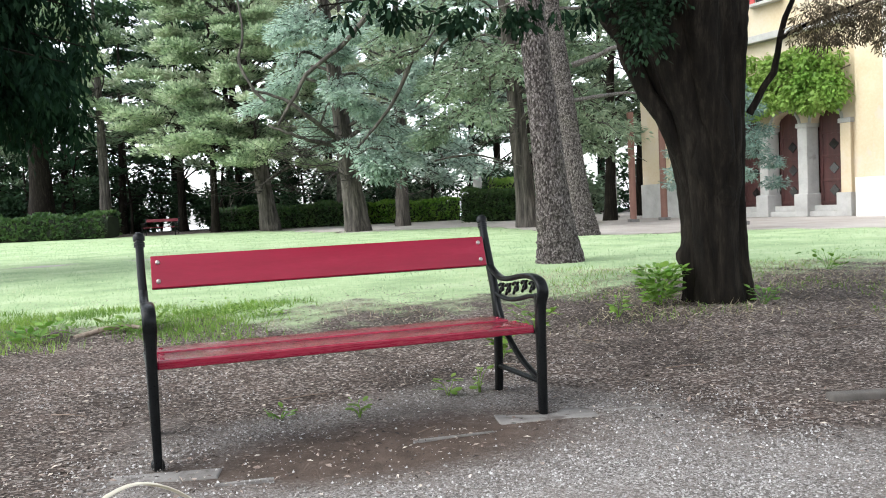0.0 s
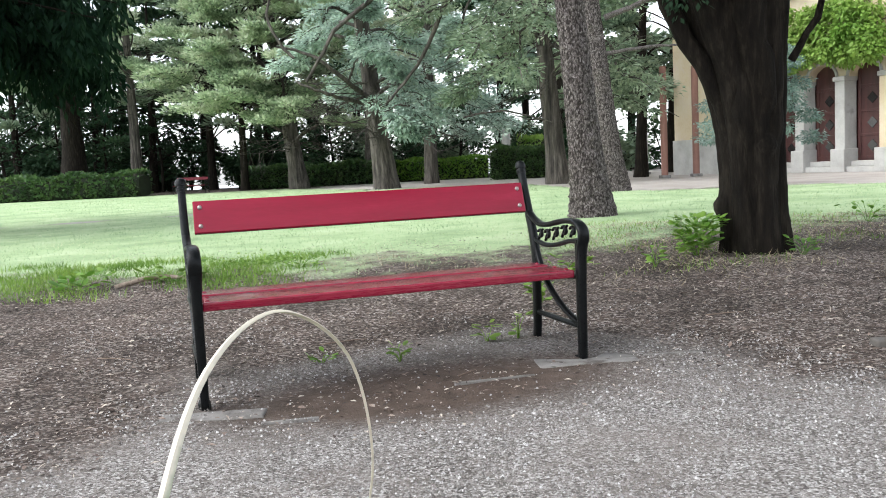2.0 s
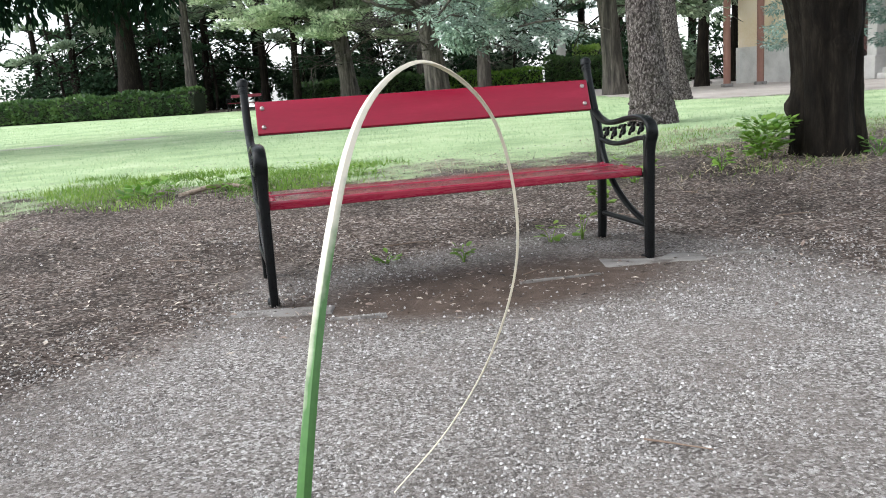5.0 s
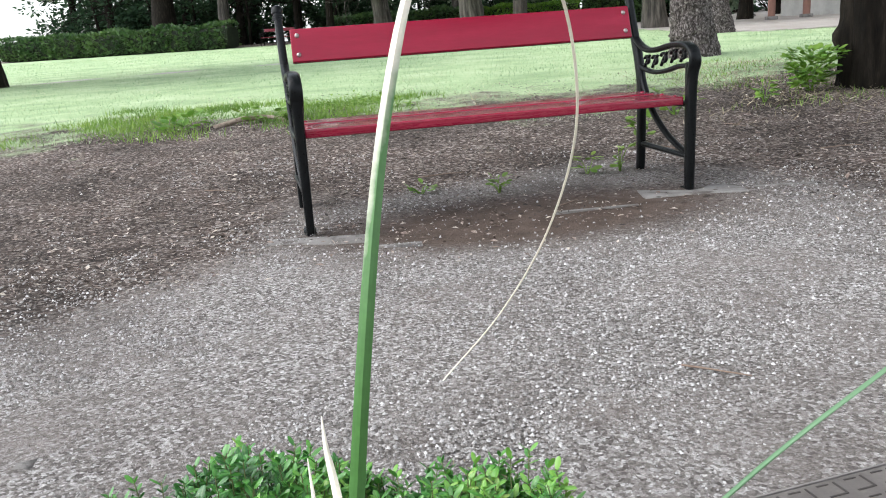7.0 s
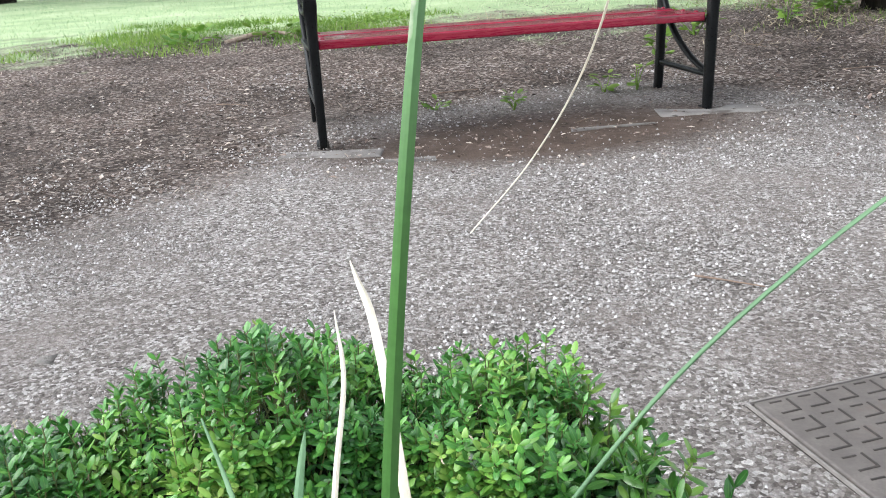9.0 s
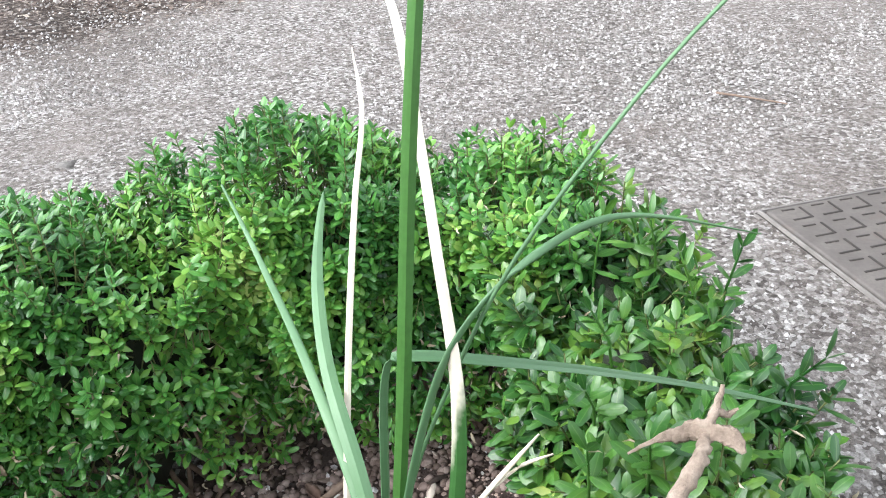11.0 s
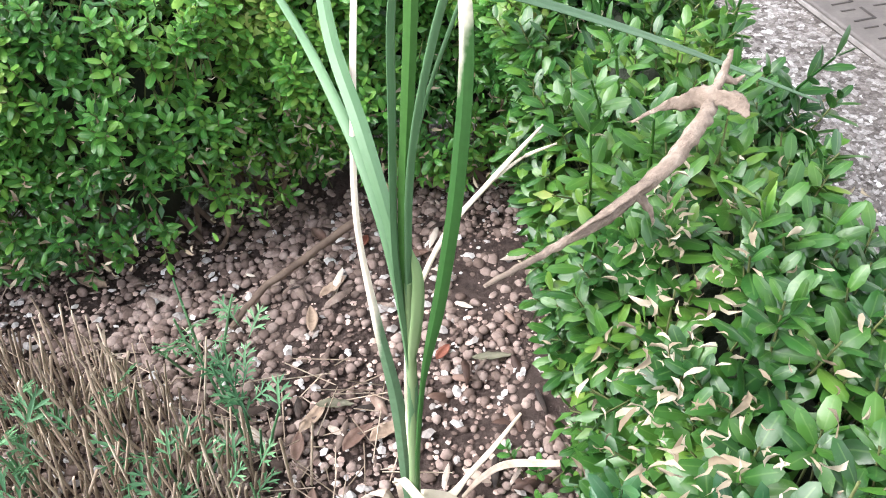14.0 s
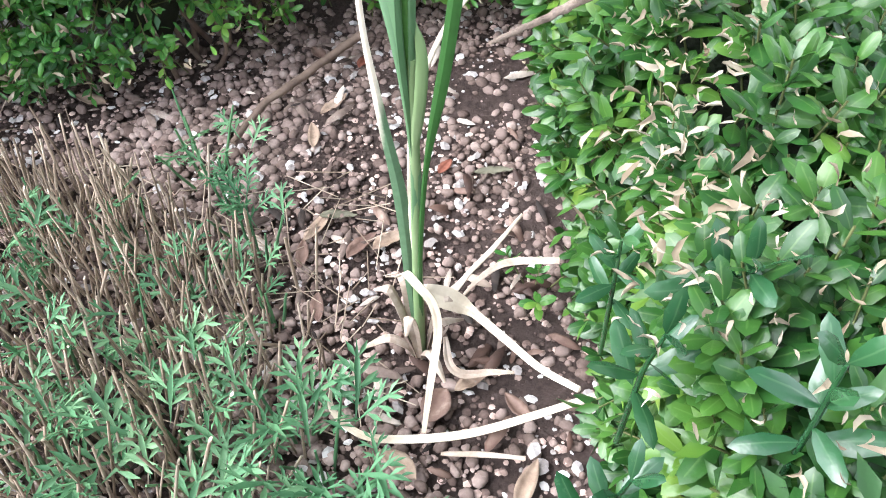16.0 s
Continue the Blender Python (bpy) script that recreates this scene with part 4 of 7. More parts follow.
        sweep(a, smooth_path([(0, 0.44, 0.392), (0, 0.2, 0.388), (0, -0.04, 0.396)], 8), 0.018, 0.014, X, 8, 0.6)
        part("seat_bearer", a, BLACK_IRON, frame_ob)
        return frame_ob

    end(0.0)
    end(L)
    back = part("backrest", box(L - 0.06, 0.03, 0.155, 0.005, 3), shaded_paint or RED_PAINT, top, "glossy red painted back board", m=pose(L / 2 - 0.018, 0.508, 0.748, -20, 0, 0))
    for sx in (-1, 1):
        for sz in (-0.045, 0.045):
            bm = bmesh.new()
            bmesh.ops.create_uvsphere(bm, u_segments=10, v_segments=6, radius=0.011)
            bmesh.ops.transform(bm, matrix=pose(sx * (L / 2 - 0.06), -0.016, sz) @ Matrix.Diagonal((1, 0.55, 1, 1)), verts=bm.verts)
            part("bolt", bm, STEEL, back)
    for k, (yc, w, label) in enumerate(((0.076, 0.236, "worn red front seat board"), (0.335, 0.190, "worn red rear seat board"))):
        seat = part("seat_board", box(L - 0.05, w, 0.036, 0.007, 3), shaded_paint or RED_WORN, top, label, m=pose(L / 2 - 0.03 * yc, yc, 0.409 - 0.004 * k, -1.2, 0, 0))
        for sx in (-1, 1):
            for dy in ((-0.07, 0.06) if k == 0 else (0.0,)):
                bm = bmesh.new()
                bmesh.ops.create_uvsphere(bm, u_segments=10, v_segments=6, radius=0.011)
                bmesh.ops.transform(bm, matrix=pose(sx * (L / 2 - 0.045), dy, 0.019) @ Matrix.Diagonal((1, 1, 0.5, 1)), verts=bm.verts)
                part("bolt", bm, RED_WORN, seat)
    return top


bench("park_bench", pose(-1.180, 3.183, 0.0, 0, 0, 18.0), "red park bench with black cast-iron ends on gravel")
bench("park_bench", pose(-14.9, 42.0, 0.15, 0, 0, -4), "far red park bench beside a clipped hedge, paint darkened for tree shade", shaded_paint=RED_SHADED)


def slab(x, y, sx, sy, turn, label):
    bm = box(sx, sy, 0.05, 0.012, 2)
    for v in bm.verts:
        v.co.z -= 0.004 * math.sin(v.co.x * 23 + y * 3)
        v.co.x += 0.012 * math.sin(v.co.y * 40 + x)
        v.co.y += 0.010 * math.sin(v.co.x * 31 + y)
    ob = part("footing_slab", bm, CONCRETE, None, m=pose(x, y, float(gz(x, y)) - (0.032 if x < 0 else 0.0225), 0, 0, turn))
    tagged(ob, label, "concrete slab", "bench footings")


slab(0.44, 3.66, 0.46, 0.19, 10, "cracked grey concrete footing under the bench leg")
slab(-1.12, 3.07, 0.42, 0.12, 10, "half-buried grey concrete footing under the bench leg")
for x, y, ln, turn in ((0.02, 3.40, 0.36, 14), (-0.78, 2.965, 0.22, 12), (0.86, 3.7, 0.3, 6)):
    ob = part("edging_strip", box(ln, 0.02, 0.03, 0.004, 2), CONCRETE, None, m=pose(x, y, float(gz(x, y)) - (0.022 if x < -0.5 else 0.012), 0, 0, turn))
    tagged(ob, "thin worn concrete edging strip in the gravel", "edging")
kerb = part("kerb_stone", box(0.9, 0.08, 0.06, 0.012, 2), KERB, None, m=pose(2.2, 3.69, float(gz(2.2, 3.69)) + 0.004, 0, 0, 3))
tagged(kerb, "low worn concrete kerb stone in the litter", "kerb")


# ---- trees ----
def sphere_points(n):
    return unit(rng.standard_normal((n, 3)))


def clump(acc, centre, radii, n, size, tv=KITE_V, tf=KITE_F, droop=0.0, shell=0.55, flat=0.4):
    """Small leaves filling an uneven ellipsoid, denser to the outside."""
    d = sphere_points(n)
    r = shell + (1 - shell) * rng.random(n) ** 0.6
    r *= 1 + 0.22 * np.sin(5 * d[:, 0] + 3 * d[:, 2] + centre[0]) + 0.15 * np.sin(9 * d[:, 1] + centre[2])
    pos = np.asarray(centre) + d * r[:, None] * np.asarray(radii)
    along = d + 0.8 * sphere_points(n)
    along[:, 2] = along[:, 2] * (1 - flat) - droop
    up = sphere_points(n) * 0.8 + (0, 0, 1)
    scatter(acc, tv, tf, pos, along, up, size * (0.6 + 0.8 * rng.random(n)))


def limb(acc, pts, r0, r1, sides=7, n=10, wob=0.06):
    p = smooth_path(pts, n)
    p[1:-1] += rng.standard_normal((n - 2, 3)) * r0 * 0.25
    sweep(acc, p, np.linspace(r0, r1, n), np.linspace(r0, r1, n), None, sides, 1.0, wob)


def trunk_mesh(pts, radii, sides=14, n=26, flute=0.0, flutes=6, wob=0.04, flare=0.35):
    a = Acc()
    p = smooth_path(pts, n)
    s = np.linspace(0, 1, n)
    r = np.interp(s, np.linspace(0, 1, len(radii)), radii)
    height = p[:, 2] - p[0, 2]
    r = r * (1 + flare * np.exp(-height / (2.2 * radii[0])))
    ang = np.linspace(0, 2 * np.pi, sides, endpoint=False)
    k = 1 + flute * np.abs(np.sin(flutes / 2 * ang[None] + 0.6 * s[:, None] * 3)) - flute * 0.5 + flute * 0.5 * np.exp(-height / 0.5)[:, None] * np.sin(3 * ang)[None] + wob * rng.standard_normal((n, sides))
    v = p[:, None] + np.stack([np.cos(ang)[None] * r[:, None] * k, np.sin(ang)[None] * r[:, None] * k, np.zeros((n, sides))], -1)
    i, j = np.arange(n - 1)[:, None] * sides, np.arange(sides)[None]
    a.add(v.reshape(-1, 3), np.stack([i + j, i + (j + 1) % sides, i + sides + (j + 1) % sides, i + sides + j], -1).reshape(-1, 4))
    return a


def park_tree(label, x, y, h, r, bark, leaf, lean=(0, 0), z0=3.0, spread=3.5, boughs=24, twigs=7, tufts=5, leaves=24, size=0.22, droop=0.1, hang=0.0, seed=0, flute=0.1, taper=0.45, category="tree", extras=(), bare=0, tuft=1.0, fine=1.0):
    """A trunk, boughs that reach out and fork, tufts of foliage along the forks in flat layers."""
    g = np.random.default_rng(seed + 100)
    z = float(gz(x, y))
    top = empty("tree", pose(x, y, z), label, category)
    tp = [(0, 0, -0.1), (lean[0] * 0.25, lean[1] * 0.25, h * 0.25), (lean[0] * 0.6, lean[1] * 0.6, h * 0.6), (lean[0], lean[1], h)]
    part("trunk", trunk_mesh(tp, [r, r * 0.82, r * 0.55, r * 0.12], 12, 18, flute), bark, top)
    branches, crown = Acc(), Acc()
    fine *= 0.66
    todo = []
    for i in range(boughs):
        f = (i + 0.8 * g.random()) / boughs
        a = -1.57 + 0.9 * g.normal() if i % 3 else i * 2.4 + 0.5 * g.normal()
        reach = spread * (1 - taper * f ** 3) * (0.6 + 0.55 * g.random())
        todo.append((a, z0 + (h * 0.98 - z0) * f, reach, droop * (0.4 + 1.2 * g.random())))
    for ex, ey, ez, er in extras:
        todo.append((math.atan2(ey, ex), ez, math.hypot(ex, ey) + er, 0.0))
    for a, zc, reach, dr in todo:
        f = zc / h
        root = np.array([lean[0] * f, lean[1] * f, max(zc - (0.28 - 0.5 * hang) * reach, 0.9)])
        d = np.array([math.cos(a), math.sin(a), 0])
        bend = np.array([-d[1], d[0], 0]) * reach * 0.22 * g.normal()
        tip = np.array([root[0], root[1], zc]) + d * reach - (0, 0, dr * reach)
        path = smooth_path([root, root + d * reach * 0.45 + bend * 0.7 + (0, 0, (zc - root[2]) * 0.8 + 0.05 * reach), tip + bend * 0.3 - d * reach * 0.25 + (0, 0, dr * 0.2 * reach), tip], 14)
        sweep(branches, path, np.linspace(r * 0.24 * (1 - 0.5 * f), 0.02, 14), np.linspace(r * 0.24 * (1 - 0.5 * f), 0.02, 14), None, 5, 1.0, 0.12)
        for j in range(twigs):
            s_ = 0.38 + 0.62 * (j + 0.5) / twigs
            p0 = path[min(int(s_ * 13), 13)]
            w = (1 if j % 2 else -1) * (0.35 + 0.8 * g.random()) * (1.25 - s_)
            e = np.array([math.cos(a + w), math.sin(a + w), 0.12 * g.normal() - 0.35 * dr])
            ln = reach * (0.22 + 0.28 * g.random()) * (1.3 - 0.6 * s_)
            p1 = p0 + e * ln - (0, 0, hang * ln * 0.7)
            if twigs > 4:
                sweep(branches, [p0, (p0 + p1) / 2 + (0, 0, 0.1 * ln), p1], [0.03, 0.02, 0.01], [0.03, 0.02, 0.01], None, 3, caps=False)
            for k in range(tufts):
                c = p0 + (p1 - p0) * (k + 0.6) / tufts + g.normal(size=3) * (0.10, 0.10, 0.05) * ln
                q = tuft * (0.20 + 0.16 * g.random()) * (0.7 + 0.12 * spread)
                n_ = max(int(fine * leaves * (0.6 + 0.8 * g.random())), 3)
                dd = sphere_points(n_)
                pos = c + dd * (q, q, q * (0.30 + 0.9 * hang)) * (0.4 + 0.6 * rng.random((n_, 1)) ** 0.5)
                al = dd * (1, 1, 0.5) + 0.5 * e + (0, 0, 0.55 - 2.0 * hang) + 0.35 * sphere_points(n_)
                scatter(crown, NEEDLE_V, KITE_F, pos, al, sphere_points(n_) * 0.7 + (0, 0, 1), size * (0.55 + 0.8 * rng.random(n_)) / fine ** 0.5)
    for i in range(bare):
        a, zc = -1.57 + 1.3 * g.normal(), z0 - 1.2 + 2.6 * g.random()
        reach = spread * (0.4 + 0.5 * g.random())
        d = np.array([math.cos(a), math.sin(a), 0])
        p = np.array([lean[0] * zc / h, lean[1] * zc / h, zc])
        w = smooth_path([p, p + d * reach * 0.5 + g.normal(size=3) * 0.12 * reach, p + d * reach + (0, 0, reach * (0.35 * g.random() - 0.3))], 8)
        sweep(branches, w, np.linspace(0.035, 0.012, 8), np.linspace(0.035, 0.012, 8), None, 4)
        for k in range(4):
            q0 = w[3 + k]
            sweep(branches, [q0, q0 + 0.3 * reach * (d * 0.7 + 0.5 * g.normal(size=3)), q0 + 0.42 * reach * (d + 0.6 * g.normal(size=3))], [0.013, 0.010, 0.006], [0.013, 0.010, 0.006], None, 3, caps=False)
    part("branchwork", branches, bark, top)["kind"] = "stuff"
    part("crown", crown, leaf, top)
    return top


def hedge_points(line, w, h, n, base=0.03, rough=0.04):
    """Points on the sides and top of a clipped hedge along a line, with outward directions."""
    p = smooth_path([(a, b, 0) for a, b in line], 60)[:, :2]
    seg = np.linalg.norm(np.diff(p, axis=0), axis=1)
    s = np.concatenate([[0], np.cumsum(seg)])
    u = rng.random(n) * s[-1]
    c = np.stack([np.interp(u, s, p[:, k]) for k in (0, 1)], -1)
    t = np.gradient(p, axis=0)
    t = unit(np.stack([np.interp(u, s, t[:, k]) for k in (0, 1)], -1))
    nrm = np.stack([t[:, 1], -t[:, 0]], -1)
    per = rng.random(n) * (2 * h + 2 * w)
    side = np.where(per < h, -1.0, np.where(per > h + 2 * w, 1.0, (per - h - w) / w))
    zz = np.where(per < h, per, np.where(per > h + 2 * w, per - h - 2 * w, h))
    edge = np.clip((zz / h - 0.72) / 0.28, 0, 1)
    on_top = (per >= h) & (per <= h + 2 * w)
    ww = w * (1 - 0.18 * edge ** 2 * ~on_top)
    zz = np.where(on_top, h * (1 - 0.10 * np.abs(side) ** 3), zz)
    zz = base + zz * (1 - base / h)
    off = side * ww + rough * fnoise(c[:, 0] * 1.0 + zz, c[:, 1], 9 / max(w * 8, 1))
    pos = np.concatenate([c + nrm * off[:, None], (zz + rough * fnoise(c[:, 0], c[:, 1], 7 / max(w * 8, 1), 4) * on_top)[:, None]], -1)
    out = np.concatenate([nrm * (side * np.where(on_top, np.abs(side) ** 2 * 0.7, 1))[:, None], np.where(on_top, 1.0, 0.35 + 0.4 * edge)[:, None]], -1)
    return pos, unit(out)


def far_hedge(label, line, w, h, n, size, leaf):
    a, core = Acc(), Acc()
    pos, out = hedge_points(line, w, h, n, 0.05, 0.16)
    pos[:, 2] += gz(pos[:, 0], pos[:, 1])
    scatter(a, KITE_V, KITE_F, pos - out * 0.05 * rng.random((n, 1)), out + 0.9 * sphere_points(n), sphere_points(n) + (0, 0, 1), size * (0.6 + 0.8 * rng.random(n)))
    # solid core in place of inner twigs, coloured near-black for their shade
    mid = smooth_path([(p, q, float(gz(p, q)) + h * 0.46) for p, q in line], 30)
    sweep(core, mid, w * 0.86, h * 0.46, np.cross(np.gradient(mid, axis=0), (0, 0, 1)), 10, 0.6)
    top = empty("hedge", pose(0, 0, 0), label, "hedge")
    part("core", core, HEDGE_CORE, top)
    part("foliage", a, leaf, top)


# inner twigs with the hedge's inside shade put into the colour
HEDGE_CORE = surface("shaded_inner_twigs", [(0.2, (0.008, 0.012, 0.006)), (0.8, (0.025, 0.034, 0.016))], 3, 20, 0.95, 0.4, 0.02)
far_hedge("clipped dark green hedge along the lawn's end", [(-30, 44.0), (-22, 42.6), (-16.4, 42.2)], 0.8, 1.15, 8000, 0.19, HEDGE_DARK)
far_hedge("clipped green hedge behind conifer trunks", [(-12.2, 45.5), (-8, 45.6), (-4.0, 45.4)], 0.8, 1.15, 7000, 0.19, HEDGE_DARK)
far_hedge("light green clipped hedge behind the path", [(-4.2, 46.5), (-1.5, 46.3), (1.0, 46.2)], 0.7, 1.15, 6000, 0.14, WEED)
far_hedge("tall clipped hedge block beside a stone pillar", [(1.1, 39.5), (2.4, 39.2), (3.9, 39.0)], 0.9, 1.45, 6500, 0.13, HEDGE_DARK)
far_hedge("bright yellow-green shrub on top of the hedge block", [(2.4, 41.4), (3.0, 41.3), (3.6, 41.2)], 0.5, 1.95, 2200, 0.13, LEAF_VINE)

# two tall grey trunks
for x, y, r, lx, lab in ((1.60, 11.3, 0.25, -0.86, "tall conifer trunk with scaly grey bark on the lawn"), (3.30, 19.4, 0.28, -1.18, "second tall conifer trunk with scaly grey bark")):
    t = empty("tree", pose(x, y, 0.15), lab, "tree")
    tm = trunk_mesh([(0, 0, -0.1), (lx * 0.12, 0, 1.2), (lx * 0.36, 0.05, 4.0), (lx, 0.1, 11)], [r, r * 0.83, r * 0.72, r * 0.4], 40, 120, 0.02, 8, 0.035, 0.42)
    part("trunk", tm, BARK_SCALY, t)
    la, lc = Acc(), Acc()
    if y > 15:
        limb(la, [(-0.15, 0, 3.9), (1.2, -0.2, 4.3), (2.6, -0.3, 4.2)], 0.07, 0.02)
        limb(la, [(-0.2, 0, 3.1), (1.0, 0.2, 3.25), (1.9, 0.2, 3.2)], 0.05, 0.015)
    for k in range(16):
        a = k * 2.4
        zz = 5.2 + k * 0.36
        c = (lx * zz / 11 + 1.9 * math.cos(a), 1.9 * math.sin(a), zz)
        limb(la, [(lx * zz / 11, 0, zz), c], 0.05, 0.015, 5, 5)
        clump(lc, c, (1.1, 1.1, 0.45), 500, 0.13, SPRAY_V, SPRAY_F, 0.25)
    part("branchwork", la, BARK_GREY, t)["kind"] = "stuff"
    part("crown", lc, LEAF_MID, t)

# the dark many-stemmed cypress beside the bench
cy = empty("tree", pose(2.12, 6.42, 0.13), "dark fluted cypress trunk of merged stems with a burr", "tree")
CS = 72
n_ring = 60
pth = smooth_path([(0.03, 0, -0.08), (0.01, 0, 0.5), (-0.03, 0, 1.2), (-0.12, 0, 1.8), (-0.20, 0, 2.4), (-0.28, 0, 3.0)], n_ring)
zz = pth[:, 2]
ang = np.linspace(0, 2 * np.pi, CS, endpoint=False)
rad = np.interp(zz, [-0.1, 0.05, 0.35, 0.9, 1.4, 1.9, 2.4, 3.0], [0.29, 0.25, 0.22, 0.225, 0.28, 0.37, 0.47, 0.58])
flu = 0.20 * np.abs(np.sin(3.5 * ang[None] + 0.3 * zz[:, None])) + 0.05 * np.abs(np.sin(8 * ang[None] - 0.2 * zz[:, None])) + 0.025 * np.sin(11 * ang[None] + 0.5 * zz[:, None]) + 0.008 * rng.standard_normal((n_ring, CS))
burr = 0.07 * np.exp(-((zz[:, None] - 0.37) / 0.085) ** 2) * np.exp(-(((ang[None] - 3.15 + np.pi) % (2 * np.pi) - np.pi) / 0.32) ** 2)
rr = rad[:, None] * (0.88 + flu) + burr
cv = pth[:, None] + np.stack([rr * np.cos(ang)[None], 0.85 * rr * np.sin(ang)[None], np.zeros_like(rr)], -1)
ii, jj = np.arange(n_ring - 1)[:, None] * CS, np.arange(CS)[None]
part("trunk", Acc().add(cv, np.stack([ii + jj, ii + (jj + 1) % CS, ii + CS + (jj + 1) % CS, ii + CS + jj], -1).reshape(-1, 4)), BARK_DARK, cy)
ca = Acc()
for bx, by, tx, ty, th, r0, z1 in ((-0.14, -0.03, -1.05, -0.1, 2.75, 0.075, 0.8), (-0.09, -0.12, -0.5, -0.3, 3.2, 0.09, 0.9), (0.02, -0.16, -0.15, -0.3, 3.3, 0.085, 1.1), (0.10, -0.11, 0.15, -0.25, 3.2, 0.09, 0.9), (0.13, 0.0, 0.3, 0.1, 3.0, 0.08, 1.1), (0.05, 0.13, 0.1, 0.4, 3.4, 0.1, 0.9)):
    ca = Acc()
    limb(ca, [(bx * 0.6, by * 0.6, z1 - 0.6), (bx, by, z1 + 0.1), ((bx + tx) / 2, (by + ty) / 2, (z1 + th) / 2 + 0.1), (tx, ty, th)], r0, r0 * 0.85, 12, 20, 0.02)
    part("stem", ca, BARK_DARK, cy)
ca = Acc()
limb(ca, [(0.27, -0.1, 1.45), (0.43, -0.15, 1.75), (0.55, -0.15, 2.15), (0.68, -0.2, 2.5)], 0.03, 0.016)
limb(ca, [(0.5, -0.15, 2.0), (0.75, -0.3, 2.1), (1.2, -0.5, 2.22), (1.7, -0.7, 2.2)], 0.018, 0.006)
limb(ca, [(-0.4, -0.1, 2.2), (-1.0, -0.3, 2.42), (-2.0, -0.4, 2.42), (-2.9, -0.5, 2.32)], 0.02, 0.006)
part("branchwork", ca, BARK_DARK, cy)["kind"] = "stuff"
cl = Acc()
for cx_, cy_, cz_, rx_, rz_, n_ in ((-0.60, -0.45, 2.14, 0.20, 0.34, 700), (-0.72, -0.4, 2.5, 0.30, 0.3, 800), (-0.44, -0.5, 2.36, 0.16, 0.22, 420), (-0.16, -0.5, 2.5, 0.10, 0.14, 160)):
    clump(cl, (cx_, cy_, cz_), (rx_, 0.2, rz_), n_, 0.045, KITE_V, KITE_F, 0.7, 0.2)
# unseen upper crown, added and spread wide to shade the ground around the bench
for k in range(60):
    g = np.random.default_rng(700 + k)
    a, r_ = g.random() * 6.28, 4.2 * g.random() ** 0.6
    clump(cl, (r_ * math.cos(a) - 0.6, r_ * math.sin(a) - 1.2, 3.9 + 2.6 * g.random()), (0.95, 0.95, 0.4), 300, 0.2, SPRAY_V, SPRAY_F, 0.3)
part("crown", cl, LEAF_DARK, cy)
cr = Acc()
for k in range(14):
    c = (0.62 + 0.16 * k * 0.6 + 0.1 * math.sin(k * 2), -0.4 - 0.03 * k, 2.08 + 0.07 * math.sin(3 * k))
    clump(cr, c, (0.14, 0.14, 0.2), 130, 0.07, SPRAY_V, SPRAY_F, 1.2)
part("hanging_twiggage", cr, LEAF_RUST, cy, "drooping rusty-brown conifer twigs")["kind"] = "stuff"
co = Acc()
for k in range(24):
    x_ = -1.0 - 1.75 * (k / 24) + 0.1 * math.sin(k)
    clump(co, (x_, -0.38 - 0.1 * k / 24, 2.20 + 0.06 * math.sin(2.1 * k) + 0.07 * (k > 16)), (0.10, 0.09, 0.07), 22, 0.075, OVAL_V * (1, 1.0, 1), OVAL_F, 1.0)
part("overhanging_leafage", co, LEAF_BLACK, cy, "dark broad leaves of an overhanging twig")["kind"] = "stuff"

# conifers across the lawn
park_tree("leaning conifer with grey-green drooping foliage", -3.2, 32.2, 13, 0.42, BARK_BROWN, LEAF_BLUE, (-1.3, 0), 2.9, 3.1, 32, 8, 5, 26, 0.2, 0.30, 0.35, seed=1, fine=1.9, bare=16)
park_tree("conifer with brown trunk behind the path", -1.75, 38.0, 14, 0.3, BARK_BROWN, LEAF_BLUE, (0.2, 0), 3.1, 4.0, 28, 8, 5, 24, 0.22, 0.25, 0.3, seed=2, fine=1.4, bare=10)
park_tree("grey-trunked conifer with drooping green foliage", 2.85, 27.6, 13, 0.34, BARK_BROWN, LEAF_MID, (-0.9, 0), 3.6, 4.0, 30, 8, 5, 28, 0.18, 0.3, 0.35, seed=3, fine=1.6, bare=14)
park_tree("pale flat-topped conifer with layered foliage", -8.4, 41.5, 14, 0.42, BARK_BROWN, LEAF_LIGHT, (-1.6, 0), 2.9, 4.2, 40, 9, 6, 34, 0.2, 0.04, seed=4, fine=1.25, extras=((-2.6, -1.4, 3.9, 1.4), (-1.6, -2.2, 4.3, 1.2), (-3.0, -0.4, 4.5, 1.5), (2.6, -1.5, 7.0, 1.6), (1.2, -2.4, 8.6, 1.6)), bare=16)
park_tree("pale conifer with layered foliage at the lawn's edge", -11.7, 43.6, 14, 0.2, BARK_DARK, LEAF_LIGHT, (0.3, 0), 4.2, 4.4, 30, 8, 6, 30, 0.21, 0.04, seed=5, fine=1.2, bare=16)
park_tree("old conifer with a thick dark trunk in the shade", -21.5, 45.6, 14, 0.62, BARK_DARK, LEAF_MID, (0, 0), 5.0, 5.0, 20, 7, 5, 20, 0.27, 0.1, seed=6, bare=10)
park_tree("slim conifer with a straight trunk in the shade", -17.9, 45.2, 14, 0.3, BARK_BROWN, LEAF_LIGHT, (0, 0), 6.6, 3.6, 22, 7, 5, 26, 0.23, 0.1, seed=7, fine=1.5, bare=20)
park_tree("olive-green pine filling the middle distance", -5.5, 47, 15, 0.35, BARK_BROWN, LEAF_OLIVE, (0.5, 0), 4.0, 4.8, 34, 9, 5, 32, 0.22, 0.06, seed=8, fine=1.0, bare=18)
